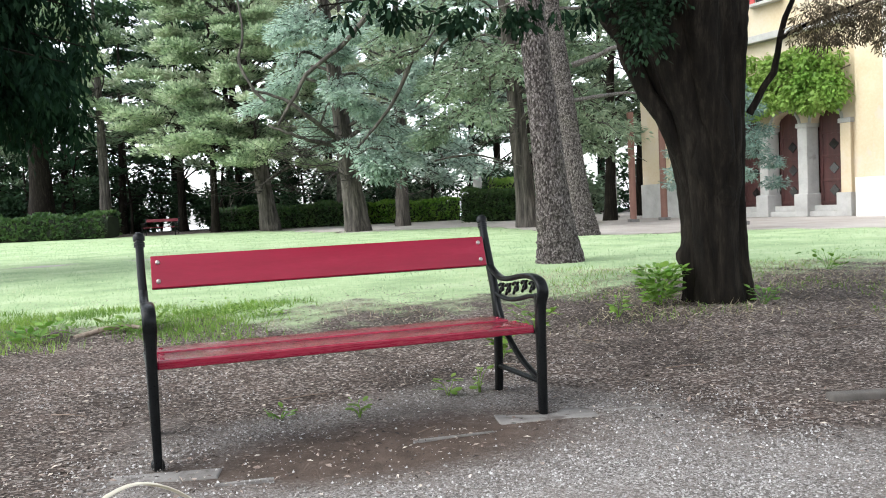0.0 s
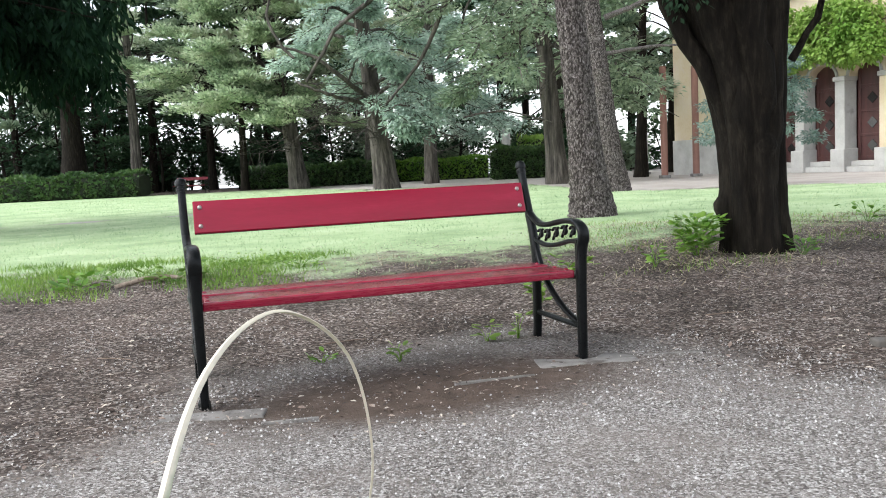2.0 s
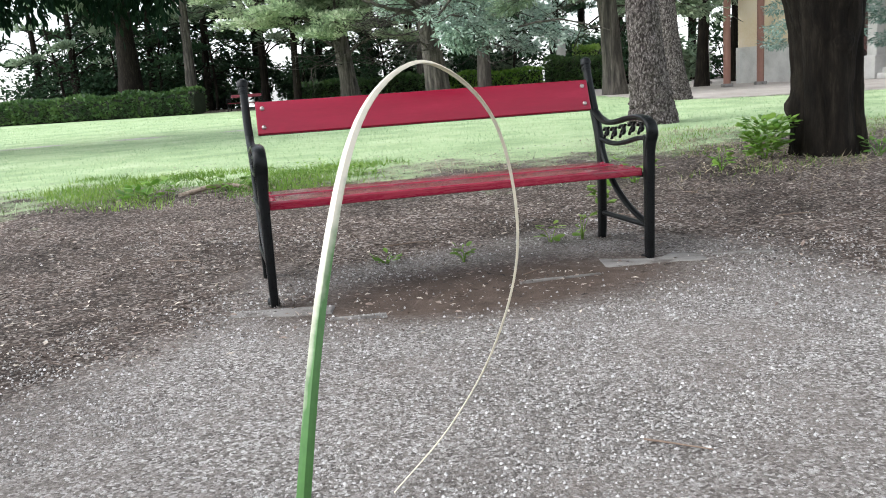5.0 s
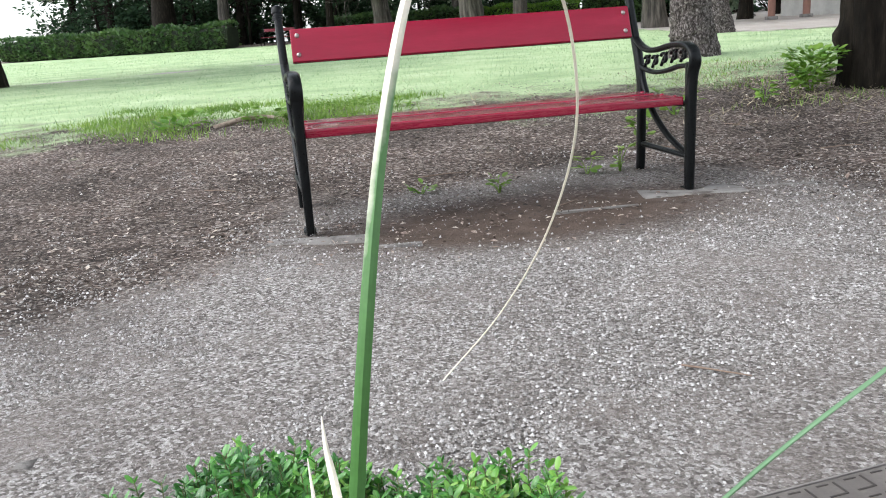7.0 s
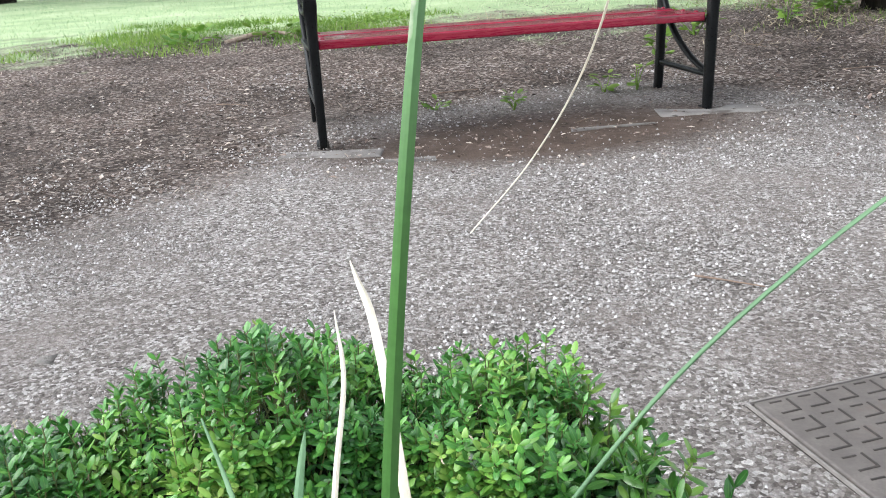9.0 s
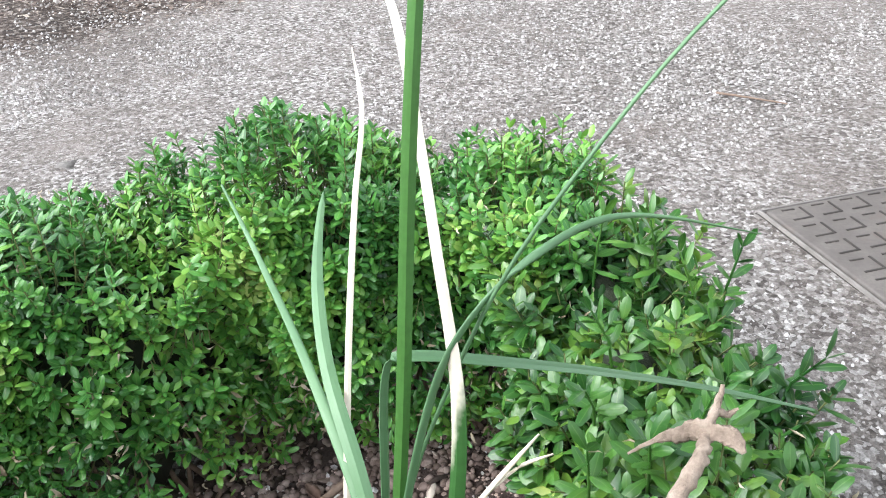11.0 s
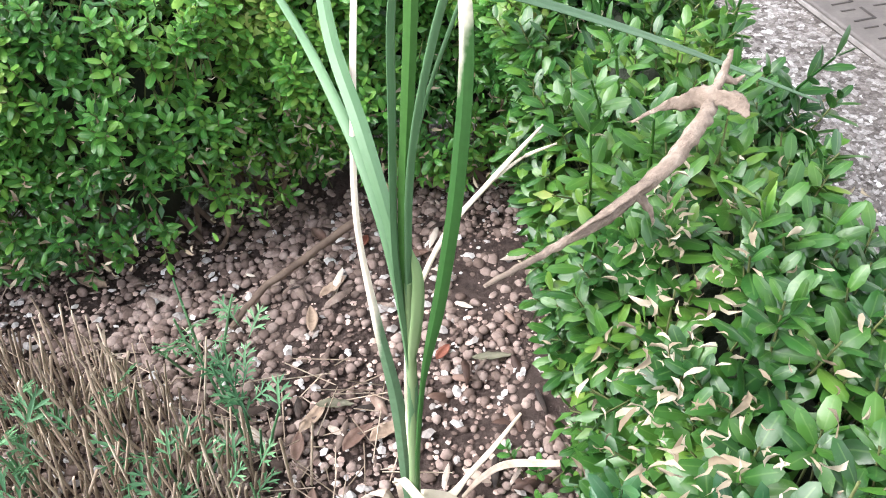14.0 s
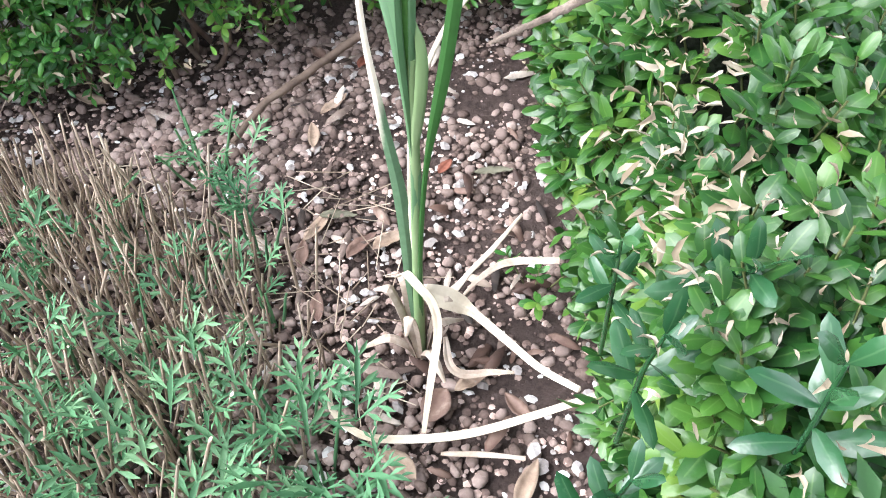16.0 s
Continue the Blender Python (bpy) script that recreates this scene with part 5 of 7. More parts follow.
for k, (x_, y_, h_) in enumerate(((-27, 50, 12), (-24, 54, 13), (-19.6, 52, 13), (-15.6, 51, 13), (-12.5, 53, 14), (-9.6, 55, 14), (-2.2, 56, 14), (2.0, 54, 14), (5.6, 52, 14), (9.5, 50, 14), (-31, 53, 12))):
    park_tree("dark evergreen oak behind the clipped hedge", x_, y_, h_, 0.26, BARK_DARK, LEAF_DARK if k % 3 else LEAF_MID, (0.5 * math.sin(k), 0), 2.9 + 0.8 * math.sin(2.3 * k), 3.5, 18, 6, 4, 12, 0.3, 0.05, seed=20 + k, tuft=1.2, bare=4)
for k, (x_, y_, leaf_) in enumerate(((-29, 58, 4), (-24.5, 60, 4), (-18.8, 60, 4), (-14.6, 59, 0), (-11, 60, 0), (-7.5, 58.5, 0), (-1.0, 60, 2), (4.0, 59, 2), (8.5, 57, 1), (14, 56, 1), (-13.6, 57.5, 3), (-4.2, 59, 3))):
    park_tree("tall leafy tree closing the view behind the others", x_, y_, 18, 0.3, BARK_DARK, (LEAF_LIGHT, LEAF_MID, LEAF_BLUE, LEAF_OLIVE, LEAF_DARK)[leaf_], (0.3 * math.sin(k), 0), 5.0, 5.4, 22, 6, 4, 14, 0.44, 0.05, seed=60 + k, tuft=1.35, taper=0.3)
for k, (x_, y_) in enumerate(((5.3, 36), (6.2, 31), (8.6, 36.5), (4.6, 44))):
    park_tree("leafy tree beside the pergola", x_, y_, 11, 0.22, BARK_DARK, LEAF_MID, (0.4, 0), 3.0, 3.0, 22, 7, 4, 24, 0.2, 0.15, seed=40 + k)
# thin dark stems of young trees under the canopy
for k in range(10):
    g = np.random.default_rng(1200 + k)
    x_, y_ = -29 + 33 * (k + g.random()) / 10, 48.5 + 5 * g.random()
    top = empty("sapling", pose(x_, y_, float(gz(x_, y_))), "thin dark young tree in the shade behind the hedge", "tree", "young trees behind the hedge")
    a_, c_ = Acc(), Acc()
    lx = 0.8 * g.normal()
    p_ = smooth_path([(0, 0, -0.1), (lx * 0.5 + 0.12, 0, 1.6), (lx * 0.7, 0, 3.4), (lx * 1.4, 0, 5.6)], 14)
    sweep(a_, p_, np.linspace(0.11, 0.04, 14), np.linspace(0.11, 0.04, 14), (1, 0, 0), 6, 1.0, 0.05)
    for j in range(12):
        q0 = p_[4 + j % 9]
        b = g.random() * 6.28
        q1 = q0 + np.array([math.cos(b), math.sin(b), 0.3 * g.normal() + 0.2]) * (0.7 + 0.9 * g.random())
        sweep(a_, smooth_path([q0, (q0 + q1) / 2 + 0.1 * g.normal(size=3), q1], 6), np.linspace(0.03, 0.012, 6), np.linspace(0.03, 0.012, 6), None, 4)
        clump(c_, q1, (0.5, 0.5, 0.28), 46, 0.2, KITE_V, KITE_F, 0.1, 0.2)
    part("trunk", a_, BARK_DARK, top)
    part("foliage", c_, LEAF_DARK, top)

# dark shrubs under the trees behind the hedges
shrub_rows = [(-30, 50.5, 2.2, 3.4, 0), (-26.5, 51, 2.0, 3.2, 0), (-24, 50, 1.6, 2.6, 0), (-21.8, 52, 1.8, 3.0, 0), (-19.0, 53, 0.9, 1.8, 0), (-31, 55, 1.8, 6.0, 0), (-28.5, 55.5, 1.6, 6.4, 0), (-26, 55.5, 1.6, 6.0, 0), (-23.6, 56, 1.3, 5.6, 0), (-16.9, 55.5, 1.0, 3.4, 0), (-18.7, 56.5, 1.0, 4.6, 0), (-20.4, 56, 1.0, 4.2, 0), (-14.4, 53.5, 0.9, 1.9, 0), (-12.3, 51, 1.6, 2.8, 0), (-10.2, 52, 1.6, 2.4, 0), (-6.9, 53, 0.7, 1.6, 0), (-5.4, 51, 1.3, 2.2, 1), (-3.6, 52.5, 1.6, 2.9, 0), (-1.5, 54, 1.4, 1.9, 1), (3.4, 51, 1.6, 2.8, 0), (5.6, 48, 1.5, 2.6, 0), (7.6, 44, 1.3, 2.2, 1), (10.5, 46, 2.0, 3.0, 0)]
shrub_rows += [(-30 + 4.6 * i + (2.2 if i == 3 else -0.4 * (i == 2)), 56 + 0.4 * math.cos(3 * i), 1.6 + 0.3 * math.sin(2 * i), 3.2 + 0.6 * math.sin(4 * i), int(i > 4)) for i in range(7)]
shrub_rows += [(-32 + 2.3 * i + 0.4 * math.sin(3 * i), 57.6 + 0.3 * math.sin(5 * i), 1.7, 5.0 + 0.7 * math.sin(2 * i), 0) for i in range(5)]
shrub_rows += [(-14.5 + 3.6 * i + 0.6 * math.sin(3 * i), 57.6, 1.5, 3.9 + 0.6 * math.sin(2 * i), int(i % 2)) for i in range(6)]
for k, (x_, y_, w_, h_, leaf_) in enumerate(shrub_rows):
    top = empty("shrub", pose(x_, y_, float(gz(x_, y_))), "dense dark evergreen shrub under the trees", "shrub", "shrubs behind the hedge")
    a_, s_ = Acc(), Acc()
    for j in range(16):
        g = np.random.default_rng(900 + 20 * k + j)
        b, q = g.random() * 6.28, w_ * g.random() ** 0.6
        c_ = (q * math.cos(b), q * math.sin(b), h_ * (0.12 + 0.85 * g.random()))
        clump(a_, c_, (w_ * 0.45, w_ * 0.45, h_ * 0.19), 86, 0.29, KITE_V, KITE_F, 0.1, 0.3)
        limb(s_, [(0, 0, -0.1), (c_[0] * 0.4, c_[1] * 0.4, c_[2] * 0.6), c_], 0.035, 0.01, 5, 5)
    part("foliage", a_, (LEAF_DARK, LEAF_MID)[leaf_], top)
    part("branchwork", s_, BARK_DARK, top)["kind"] = "stuff"

# heavy conifer whose boughs hang in from the side, leaves coloured near-black for shade
bough = empty("tree", pose(-10.9, 14.6, 0.15), "dark conifer with boughs hanging low over the lawn", "tree")
part("trunk", trunk_mesh([(0, 0, -0.1), (0.1, 0, 3), (0.2, 0, 8)], [0.4, 0.34, 0.2], 16, 20, 0.1), BARK_DARK, bough)
ba, bl = Acc(), Acc()
for k in range(90):
    g = np.random.default_rng(300 + k)
    a = 2.3 * g.random() - 1.3 if k % 4 else 6.3 * g.random()
    reach = 2.4 + 2.5 * g.random()
    zc = 2.75 + 4.4 * (k / 90) + 0.10 * reach
    c = np.array([reach * math.cos(a), reach * math.sin(a), zc])
    w = smooth_path([(0.1, 0, zc + 0.2), tuple(c * (0.55, 0.55, 1) + (0, 0, 0.3)), tuple(c - (0, 0, 0.2))], 12)
    sweep(ba, w, np.linspace(0.05, 0.012, 12), np.linspace(0.05, 0.012, 12), None, 5, 1.0, 0.1)
    for j in range(9):
        q = w[3 + j] + g.normal(size=3) * (0.25, 0.25, 0.08)
        ln = 0.35 + 0.45 * g.random()
        clump(bl, q - (0, 0, ln * 0.7), (0.30, 0.30, ln), 92, 0.18, NEEDLE_V, KITE_F, 1.6, 0.15)
part("branchwork", ba, BARK_DARK, bough)["kind"] = "stuff"
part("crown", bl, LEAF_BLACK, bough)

# long bare boughs of the leaning conifer
arm = empty("fallen_bough", pose(-3.2, 32.0, 0.15), "long bare curved conifer bough reaching down", "branch")
aa = Acc()
for pts, r0, r1 in (([(-2.17, -3.40, 3.80), (-1.59, -3.40, 4.66), (-1.06, -3.40, 5.49), (0.03, -3.40, 6.28), (0.83, -3.40, 7.09), (1.83, -3.40, 8.17)], 0.05, 0.10),
                    ([(-0.47, 0.20, 3.20), (-1.13, -1.80, 3.30), (-1.76, -2.80, 3.49), (-2.61, -2.80, 3.88)], 0.09, 0.04),
                    ([(-0.54, 0.00, 3.45), (-0.88, -2.00, 3.81), (-1.48, -3.00, 4.32), (-2.23, -3.00, 4.84), (-3.18, -3.00, 5.08)], 0.10, 0.04),
                    ([(0.44, -3.20, 2.93), (1.01, -3.20, 3.52), (1.62, -3.20, 4.25), (2.15, -3.20, 5.18), (2.69, -3.20, 6.48), (2.97, -3.20, 7.41)], 0.04, 0.09),
                    ([(1.66, -1.80, 2.71), (0.95, -2.80, 2.93), (0.35, -2.80, 2.71)], 0.05, 0.02),
                    ([(-3.36, -3.10, 8.11), (-3.24, -3.10, 6.97), (-3.43, -3.10, 6.03), (-2.96, -3.10, 5.05), (-2.60, -3.10, 4.65)], 0.03, 0.06),
                    ([(4.33, -5.50, 6.31), (3.43, -5.50, 5.83), (3.02, -5.50, 4.62), (2.54, -5.50, 3.94)], 0.06, 0.02),
                    ([(5.79, -6.50, 5.61), (5.10, -6.50, 5.39), (4.58, -6.50, 5.08)], 0.05, 0.02),
                    ([(3.06, -2.00, 2.43), (4.24, -3.00, 2.52), (5.13, -4.00, 2.28), (5.87, -5.00, 1.96)], 0.04, 0.02)):
    limb(aa, pts, r0, r1, 7, 14)
part("bough", aa, BARK_BROWN, arm)

# spruce branch in front of the doors
sb = empty("blue_spruce", pose(6.25, 18.6, 0.15), "young blue spruce with pale bluish tips", "tree")
part("trunk", trunk_mesh([(0, 0, -0.1), (0, 0, 2), (0.05, 0, 4.2)], [0.08, 0.06, 0.02], 10, 10), BARK_BROWN, sb)
sa = Acc()
for k in range(26):
    zc = 1.0 + 2.3 * k / 26
    a = k * 2.4
    rch = 1.15 * (1 - 0.55 * k / 26)
    clump(sa, (rch * math.cos(a), rch * math.sin(a), zc), (0.30, 0.30, 0.14), 420, 0.085, KITE_V * (1, 0.5, 1), KITE_F, 0.15, 0.2)
part("crown", sa, SPRUCE, sb)

# climbing vine over the doors
vine = empty("climbing_vine", pose(10.1, 26.8, 0.15, 0, 0, -64), "bright green climbing vine over the arched doors", "climbing plant")
va, vs = Acc(), Acc()
for k in range(60):
    g = np.random.default_rng(500 + k)
    c = (-1.1 + 4.4 * g.random(), -0.35 - 0.35 * g.random(), 3.3 + 1.5 * g.random() ** 1.2)
    clump(va, c, (0.40, 0.32, 0.30), 330, 0.13, KITE_V, KITE_F, 0.9, 0.3)
limb(vs, [(-0.7, -0.12, 0.1), (-0.72, -0.12, 2.2), (-0.2, -0.2, 3.6), (2.0, -0.25, 3.9), (3.6, -0.2, 4.2)], 0.05, 0.02)
part("stem", vs, TWIG, vine)
part("leaves", va, LEAF_VINE, vine)


# ---- the box hedge round the bed ----
STEM_V = np.array([(0, 0.5, 0), (0, -0.25, 0.43), (0, -0.25, -0.43), (1, 0.4, 0), (1, -0.2, 0.35), (1, -0.2, -0.35)])
STEM_F = np.array([(0, 1, 4, 3), (1, 2, 5, 4), (2, 0, 3, 5)])


def shoots(leaf_acc, stem_acc, pos, d, length, size, nodes=5, tv=OVAL_V, tf=OVAL_F):
    """Upright twigs with crosswise pairs of leaves."""
    n = len(pos)
    d = unit(d)
    u = unit(np.cross(d, sphere_points(n)))
    w = np.cross(d, u)
    if stem_acc is not None:
        scatter(stem_acc, STEM_V, STEM_F, pos - d * 0.015, d, u, np.stack([length + 0.015, np.full(n, 0.0019), np.full(n, 0.0019)], -1))
    for i in range(nodes):
        k = (i + 0.6) / nodes
        k_pos = 0.5 + 0.5 * k
        a = u if i % 2 == 0 else w
        for sgn in (-1, 1):
            out = sgn * a * (1.05 - 0.42 * k) + d * (0.18 + 0.62 * k) + 0.14 * sphere_points(n)
            scatter(leaf_acc, tv, tf, pos + d * (length * k_pos)[:, None], out, d + 0.3 * sphere_points(n) + (0, 0, 0.4), size * (0.75 + 0.5 * rng.random(n)) * (1.05 - 0.3 * k))


def box_hedge(label, line, w, h, n, size, dead=0.05, leaf=None, slim=0.86, foot=1.0):
    top = empty("box_hedge", pose(0, 0, 0), label, "hedge")
    leaves, stems, dry, core = Acc(), Acc(), Acc(), Acc()
    pos, out = hedge_points(line, w, h, n, 0.03, 0.035)
    axis = smooth_path([(a, b, 0) for a, b in line], 80)

    def drawn_in(q):
        # the foot is narrower than the top
        u, c = (1, 0) if leaf else (0, 1)
        mid = axis[np.argmin(np.abs(q[:, u][:, None] - axis[None, :, u]), 1), c]
        q[:, c] = mid + (q[:, c] - mid) * (foot + (1 - foot) * np.clip(q[:, 2] / h, 0, 1))
        return q

    pos = drawn_in(pos)
    pos[:, 2] *= 1 + 0.03 * fnoise(pos[:, 0], pos[:, 1], 6, 5) - 0.10 * np.exp(-((pos[:, 0] + 0.555) / 0.03) ** 2) * step(0.3, 0.4, pos[:, 1]) + 0.05 * np.exp(-((pos[:, 0] + 0.19) / 0.07) ** 2) * step(0.5, 0.58, pos[:, 1])
    relief = fnoise(pos[:, 0] * 1.0 + 0.6 * pos[:, 2], pos[:, 1] * 0.6 + pos[:, 2], 19, 2)
    pos += out * (0.022 * relief)[:, None]
    low = pos[:, 2] < 0.13
    keep = rng.random(n) < np.where(low, 0.34, np.where(relief < -0.38, 0.5, 1.0))
    pos, out = pos[keep], out[keep]
    n = len(pos)
    d = out * 0.8 + (0, 0, 0.6) + 0.36 * sphere_points(n)
    shoots(leaves, stems, pos - unit(d) * 0.045, d, (0.034 if leaf else 0.045) + 0.03 * rng.random(n) ** 2, size, 3 if leaf else 4, OVAL_V * (1.06, slim, 1))
    tall = rng.random(n) < 0.03
    shoots(leaves, stems, pos[tall & (pos[:, 2] > h * 0.85)], (out + (0, 0, 1.2))[tall & (pos[:, 2] > h * 0.85)], 0.03 + 0.025 * rng.random((tall & (pos[:, 2] > h * 0.85)).sum()), size, 5)
    # a second, deeper layer
    pos2, out2 = hedge_points(line, w * 0.8, h * 0.9, n, 0.05, 0.03)
    pos2 = drawn_in(pos2)
    open2 = fnoise(pos2[:, 0] * 1.0 + 0.6 * pos2[:, 2], pos2[:, 1] * 0.6 + pos2[:, 2], 19, 2) > -0.62
    if leaf:
        open2 &= rng.random(len(pos2)) < 0.6
    pos2, out2 = pos2[open2], out2[open2]
    shoots(leaves, stems, pos2 - out2 * 0.02, out2 + 0.7 * sphere_points(len(pos2)), 0.04 + 0.02 * rng.random(len(pos2)), size * 1.05, 3, KITE_V * (1, 0.62, 1), KITE_F)
    # withered leaves
    nd = int(n * dead)
    pd, od = hedge_points(line, w * 1.1, h * 1.05, nd * 3, 0.08, 0.03)
    patchy = (pd[:, 2] > 0.14) & (fnoise(pd[:, 0] + pd[:, 2], pd[:, 1], 17, 3) > 0.22)
    pd, od = pd[patchy], od[patchy]
    nd = len(pd)
    for k, crisp in enumerate(CRISPS):
        e = np.arange(nd) % 4 == k
        scatter(dry, crisp, OVAL_F, pd[e], od[e] + sphere_points(e.sum()), sphere_points(e.sum()), size * (0.28 + 0.3 * rng.random(e.sum())))
    if leaf:
        for wx, wy, sx, sy, nw in ((-0.075, 0.075, 0.024, 0.050, 130), (-0.085, -0.01, 0.02, 0.03, 60), (-0.045, -0.075, 0.03, 0.035, 60), (-0.01, 0.03, 0.03, 0.03, 40), (-0.09, -0.085, 0.012, 0.03, 24), (-0.01, -0.15, 0.03, 0.03, 24)):
            pw = np.array((wx, wy, h + 0.034)) + rng.standard_normal((nw, 3)) * (sx, sy, 0.010)
            for k, crisp in enumerate(CRISPS):
                e = np.arange(nw) % 4 == k
                scatter(dry, crisp, OVAL_F, pw[e], sphere_points(e.sum()) * (1, 1, 0.6), sphere_points(e.sum()) * 0.8 + (0, 0, 1), size * (0.22 + 0.42 * rng.random(e.sum()) ** 2))
    else:
        pf, of = hedge_points(line, w * 1.08, h, 6500, 0.05, 0.03)
        foot = (pf[:, 2] > 0.02) & (pf[:, 2] < 0.17)
        pf, of = pf[foot], of[foot]
        half = rng.random(len(pf)) < 0.42
        scatter(dry, CRISPS[1], OVAL_F, pf[half], of[half] + sphere_points(half.sum()), sphere_points(half.sum()) + (0, 0, 0.6), size * (0.45 + 0.4 * rng.random(half.sum())))
        scatter(leaves, OVAL_V * (1, 0.85, 1.5), OVAL_F, pf[~half], of[~half] + sphere_points((~half).sum()), sphere_points((~half).sum()) + (0, 0, 0.6), size * (0.6 + 0.4 * rng.random((~half).sum())))
    # woody stems from the soil
    p = smooth_path([(a, b, 0) for a, b in line], 26)
    for q in p:
        for k in range(4):
            a = rng.random() * 6.28
            b = q + (0.05 * math.cos(a), 0.05 * math.sin(a), -0.02)
            e = q + (w * 0.55 * math.cos(a), w * 0.55 * math.sin(a), h * (0.4 + 0.25 * rng.random()))
            limb(core, [tuple(b), tuple((b + e) / 2 + rng.standard_normal(3) * 0.02), tuple(e)], 0.0036, 0.0015, 5, 6)
    # solid near-black heart: stands for dense twigs and paints the shade in gaps
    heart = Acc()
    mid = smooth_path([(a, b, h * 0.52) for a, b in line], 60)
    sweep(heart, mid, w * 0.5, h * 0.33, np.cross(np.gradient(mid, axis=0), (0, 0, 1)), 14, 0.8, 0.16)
    part("shaded_twig_core", heart, HEDGE_CORE, top)["kind"] = "stuff"
    part("leaves", leaves, leaf or BOX_LEAF, top)["kind"] = "stuff"
    part("withered_leaves", dry, DEAD_BOX, top)["kind"] = "stuff"
    part("twiggage", stems, BOX_STEM, top)["kind"] = "stuff"
    part("woody_base", core, TWIG, top)["kind"] = "stuff"
    return top


box_hedge("low box hedge with glossy small green leaves round the bed", BACK_LINE, 0.105, 0.324, 4600, 0.0170, 0.10, None, 1.1, 0.78)
side_hedge = box_hedge("low box hedge with large glossy leaves and withered patches", SIDE_LINE, 0.090, 0.300, 2700, 0.0230, 0.05, BOX_SIDE, 1.16, 0.55)


# ---- iris-like plant in the bed ----
iris = empty("iris_plant", pose(-0.236, 0.068, 0.0), "tall iris plant with arching green blades and bleached leaves", "plant")
IO = np.array((-0.236, 0.068, 0.0))


def blade(name, pts, width, material, side, label="", n=30, thick=0.0011, taper=0.25, widths=None, fold=0.0):
    p = smooth_path(pts, n) - IO
    s = np.linspace(0, 1, n)
    w = width * np.interp(s, [0, 0.12, 0.5, 0.8, 1], [0.55, 0.9, 1.0, 0.7, taper]) if widths is None else width * np.interp(s, *widths)
    a = Acc()
    if fold:
        # two halves meeting in a keel
        t = unit(np.gradient(p, axis=0))
        x = np.broadcast_to(np.asarray(side, float), p.shape)
        x = unit(x - (x * t).sum(1)[:, None] * t)
        u = np.cross(t, x)
        ring = [p + x * (k * w)[:, None] + u * (fold * abs(k) * w + d * thick)[:, None] for k, d in ((-1, -0.4), (-0.5, -0.9), (0, -1), (0.5, -0.9), (1, -0.4), (1, 0.4), (0.5, 0.9), (0, 1), (-0.5, 0.9), (-1, 0.4))]
        v = np.stack(ring, 1)
        i, j = np.arange(n - 1)[:, None] * 10, np.arange(10)[None]
        a.add(v, np.stack([i + j, i + (j + 1) % 10, i + 10 + (j + 1) % 10, i + 10 + j], -1).reshape(-1, 4))
        age = (s[:, None] + np.array((0.03, 0.02, 0, -0.01, -0.02, -0.02, -0.01, 0, 0.02, 0.03))[None]).ravel()
    else:
        sweep(a, p, w, thick, side, 8, 1.0)
        age = np.concatenate([np.repeat(s, 8), np.zeros(9), np.ones(9)])
    ob = part(name, a, material, iris, label, smooth=not fold)
    at_ = ob.data.attributes.new("age", "FLOAT", "POINT")
    at_.data.foreach_set("value", age.astype(np.float32))
    return ob


XS = (1, 0.25, 0)
SH = [(-0.236, 0.066, 0.0), (-0.2316, 0.068, 0.12), (-0.228, 0.075, 0.22)]
part("sheath", sweep(Acc(), np.array(smooth_path(SH + [(-0.2245, 0.075, 0.30)], 14)) - IO, np.linspace(0.0046, 0.0028, 14), np.linspace(0.0040, 0.002, 14), XS, 12), SHEATH, iris, "pale green sheath of wrapped leaf bases")
blade("sheath_tip", [(-0.2265, 0.072, 0.235), (-0.2205, 0.072, 0.275), (-0.2185, 0.074, 0.305), (-0.222, 0.077, 0.325)], 0.0042, SHEATH, XS, "short pale green leaf sheath", 14, taper=0.1)
blade("blade", SH + [(-0.2238, 0.0733, 0.3381), (-0.2112, 0.0723, 0.4647), (-0.2004, 0.0771, 0.59), (-0.190, 0.0955, 0.7021), (-0.1817, 0.1326, 0.7901), (-0.1711, 0.180, 0.846), (-0.1484, 0.2277, 0.8644), (-0.1202, 0.2617, 0.8334), (-0.112, 0.277, 0.77), (-0.127, 0.291, 0.71), (-0.158, 0.310, 0.652), (-0.200, 0.330, 0.598)], 0.0027, BLADE_TIP, XS, "long arching green blade with a bleached end", 120, fold=0.55, thick=0.0006, widths=([0, 0.08, 0.16, 0.22, 0.3, 0.45, 0.52, 0.58, 0.65, 0.75, 1], [0.5, 0.6, 0.8, 1.25, 1.2, 0.95, 0.82, 0.6, 0.42, 0.28, 0.1]))
blade("blade", SH + [(-0.2286, 0.0709, 0.321), (-0.2239, 0.0743, 0.4102), (-0.2203, 0.0817, 0.470), (-0.2107, 0.0878, 0.4769), (-0.1727, 0.1081, 0.4616), (-0.1218, 0.1476, 0.428), (-0.0586, 0.1975, 0.3816), (0.0162, 0.2472, 0.329)], 0.0032, BLADE_BLUE, (0.45, 1, 0.15), "blade folded over to one side", 80, fold=0.3, thick=0.0006, widths=([0, 0.2, 0.35, 0.5, 0.62, 0.8, 1], [0.5, 0.9, 1.0, 1.0, 0.9, 0.7, 0.25]))
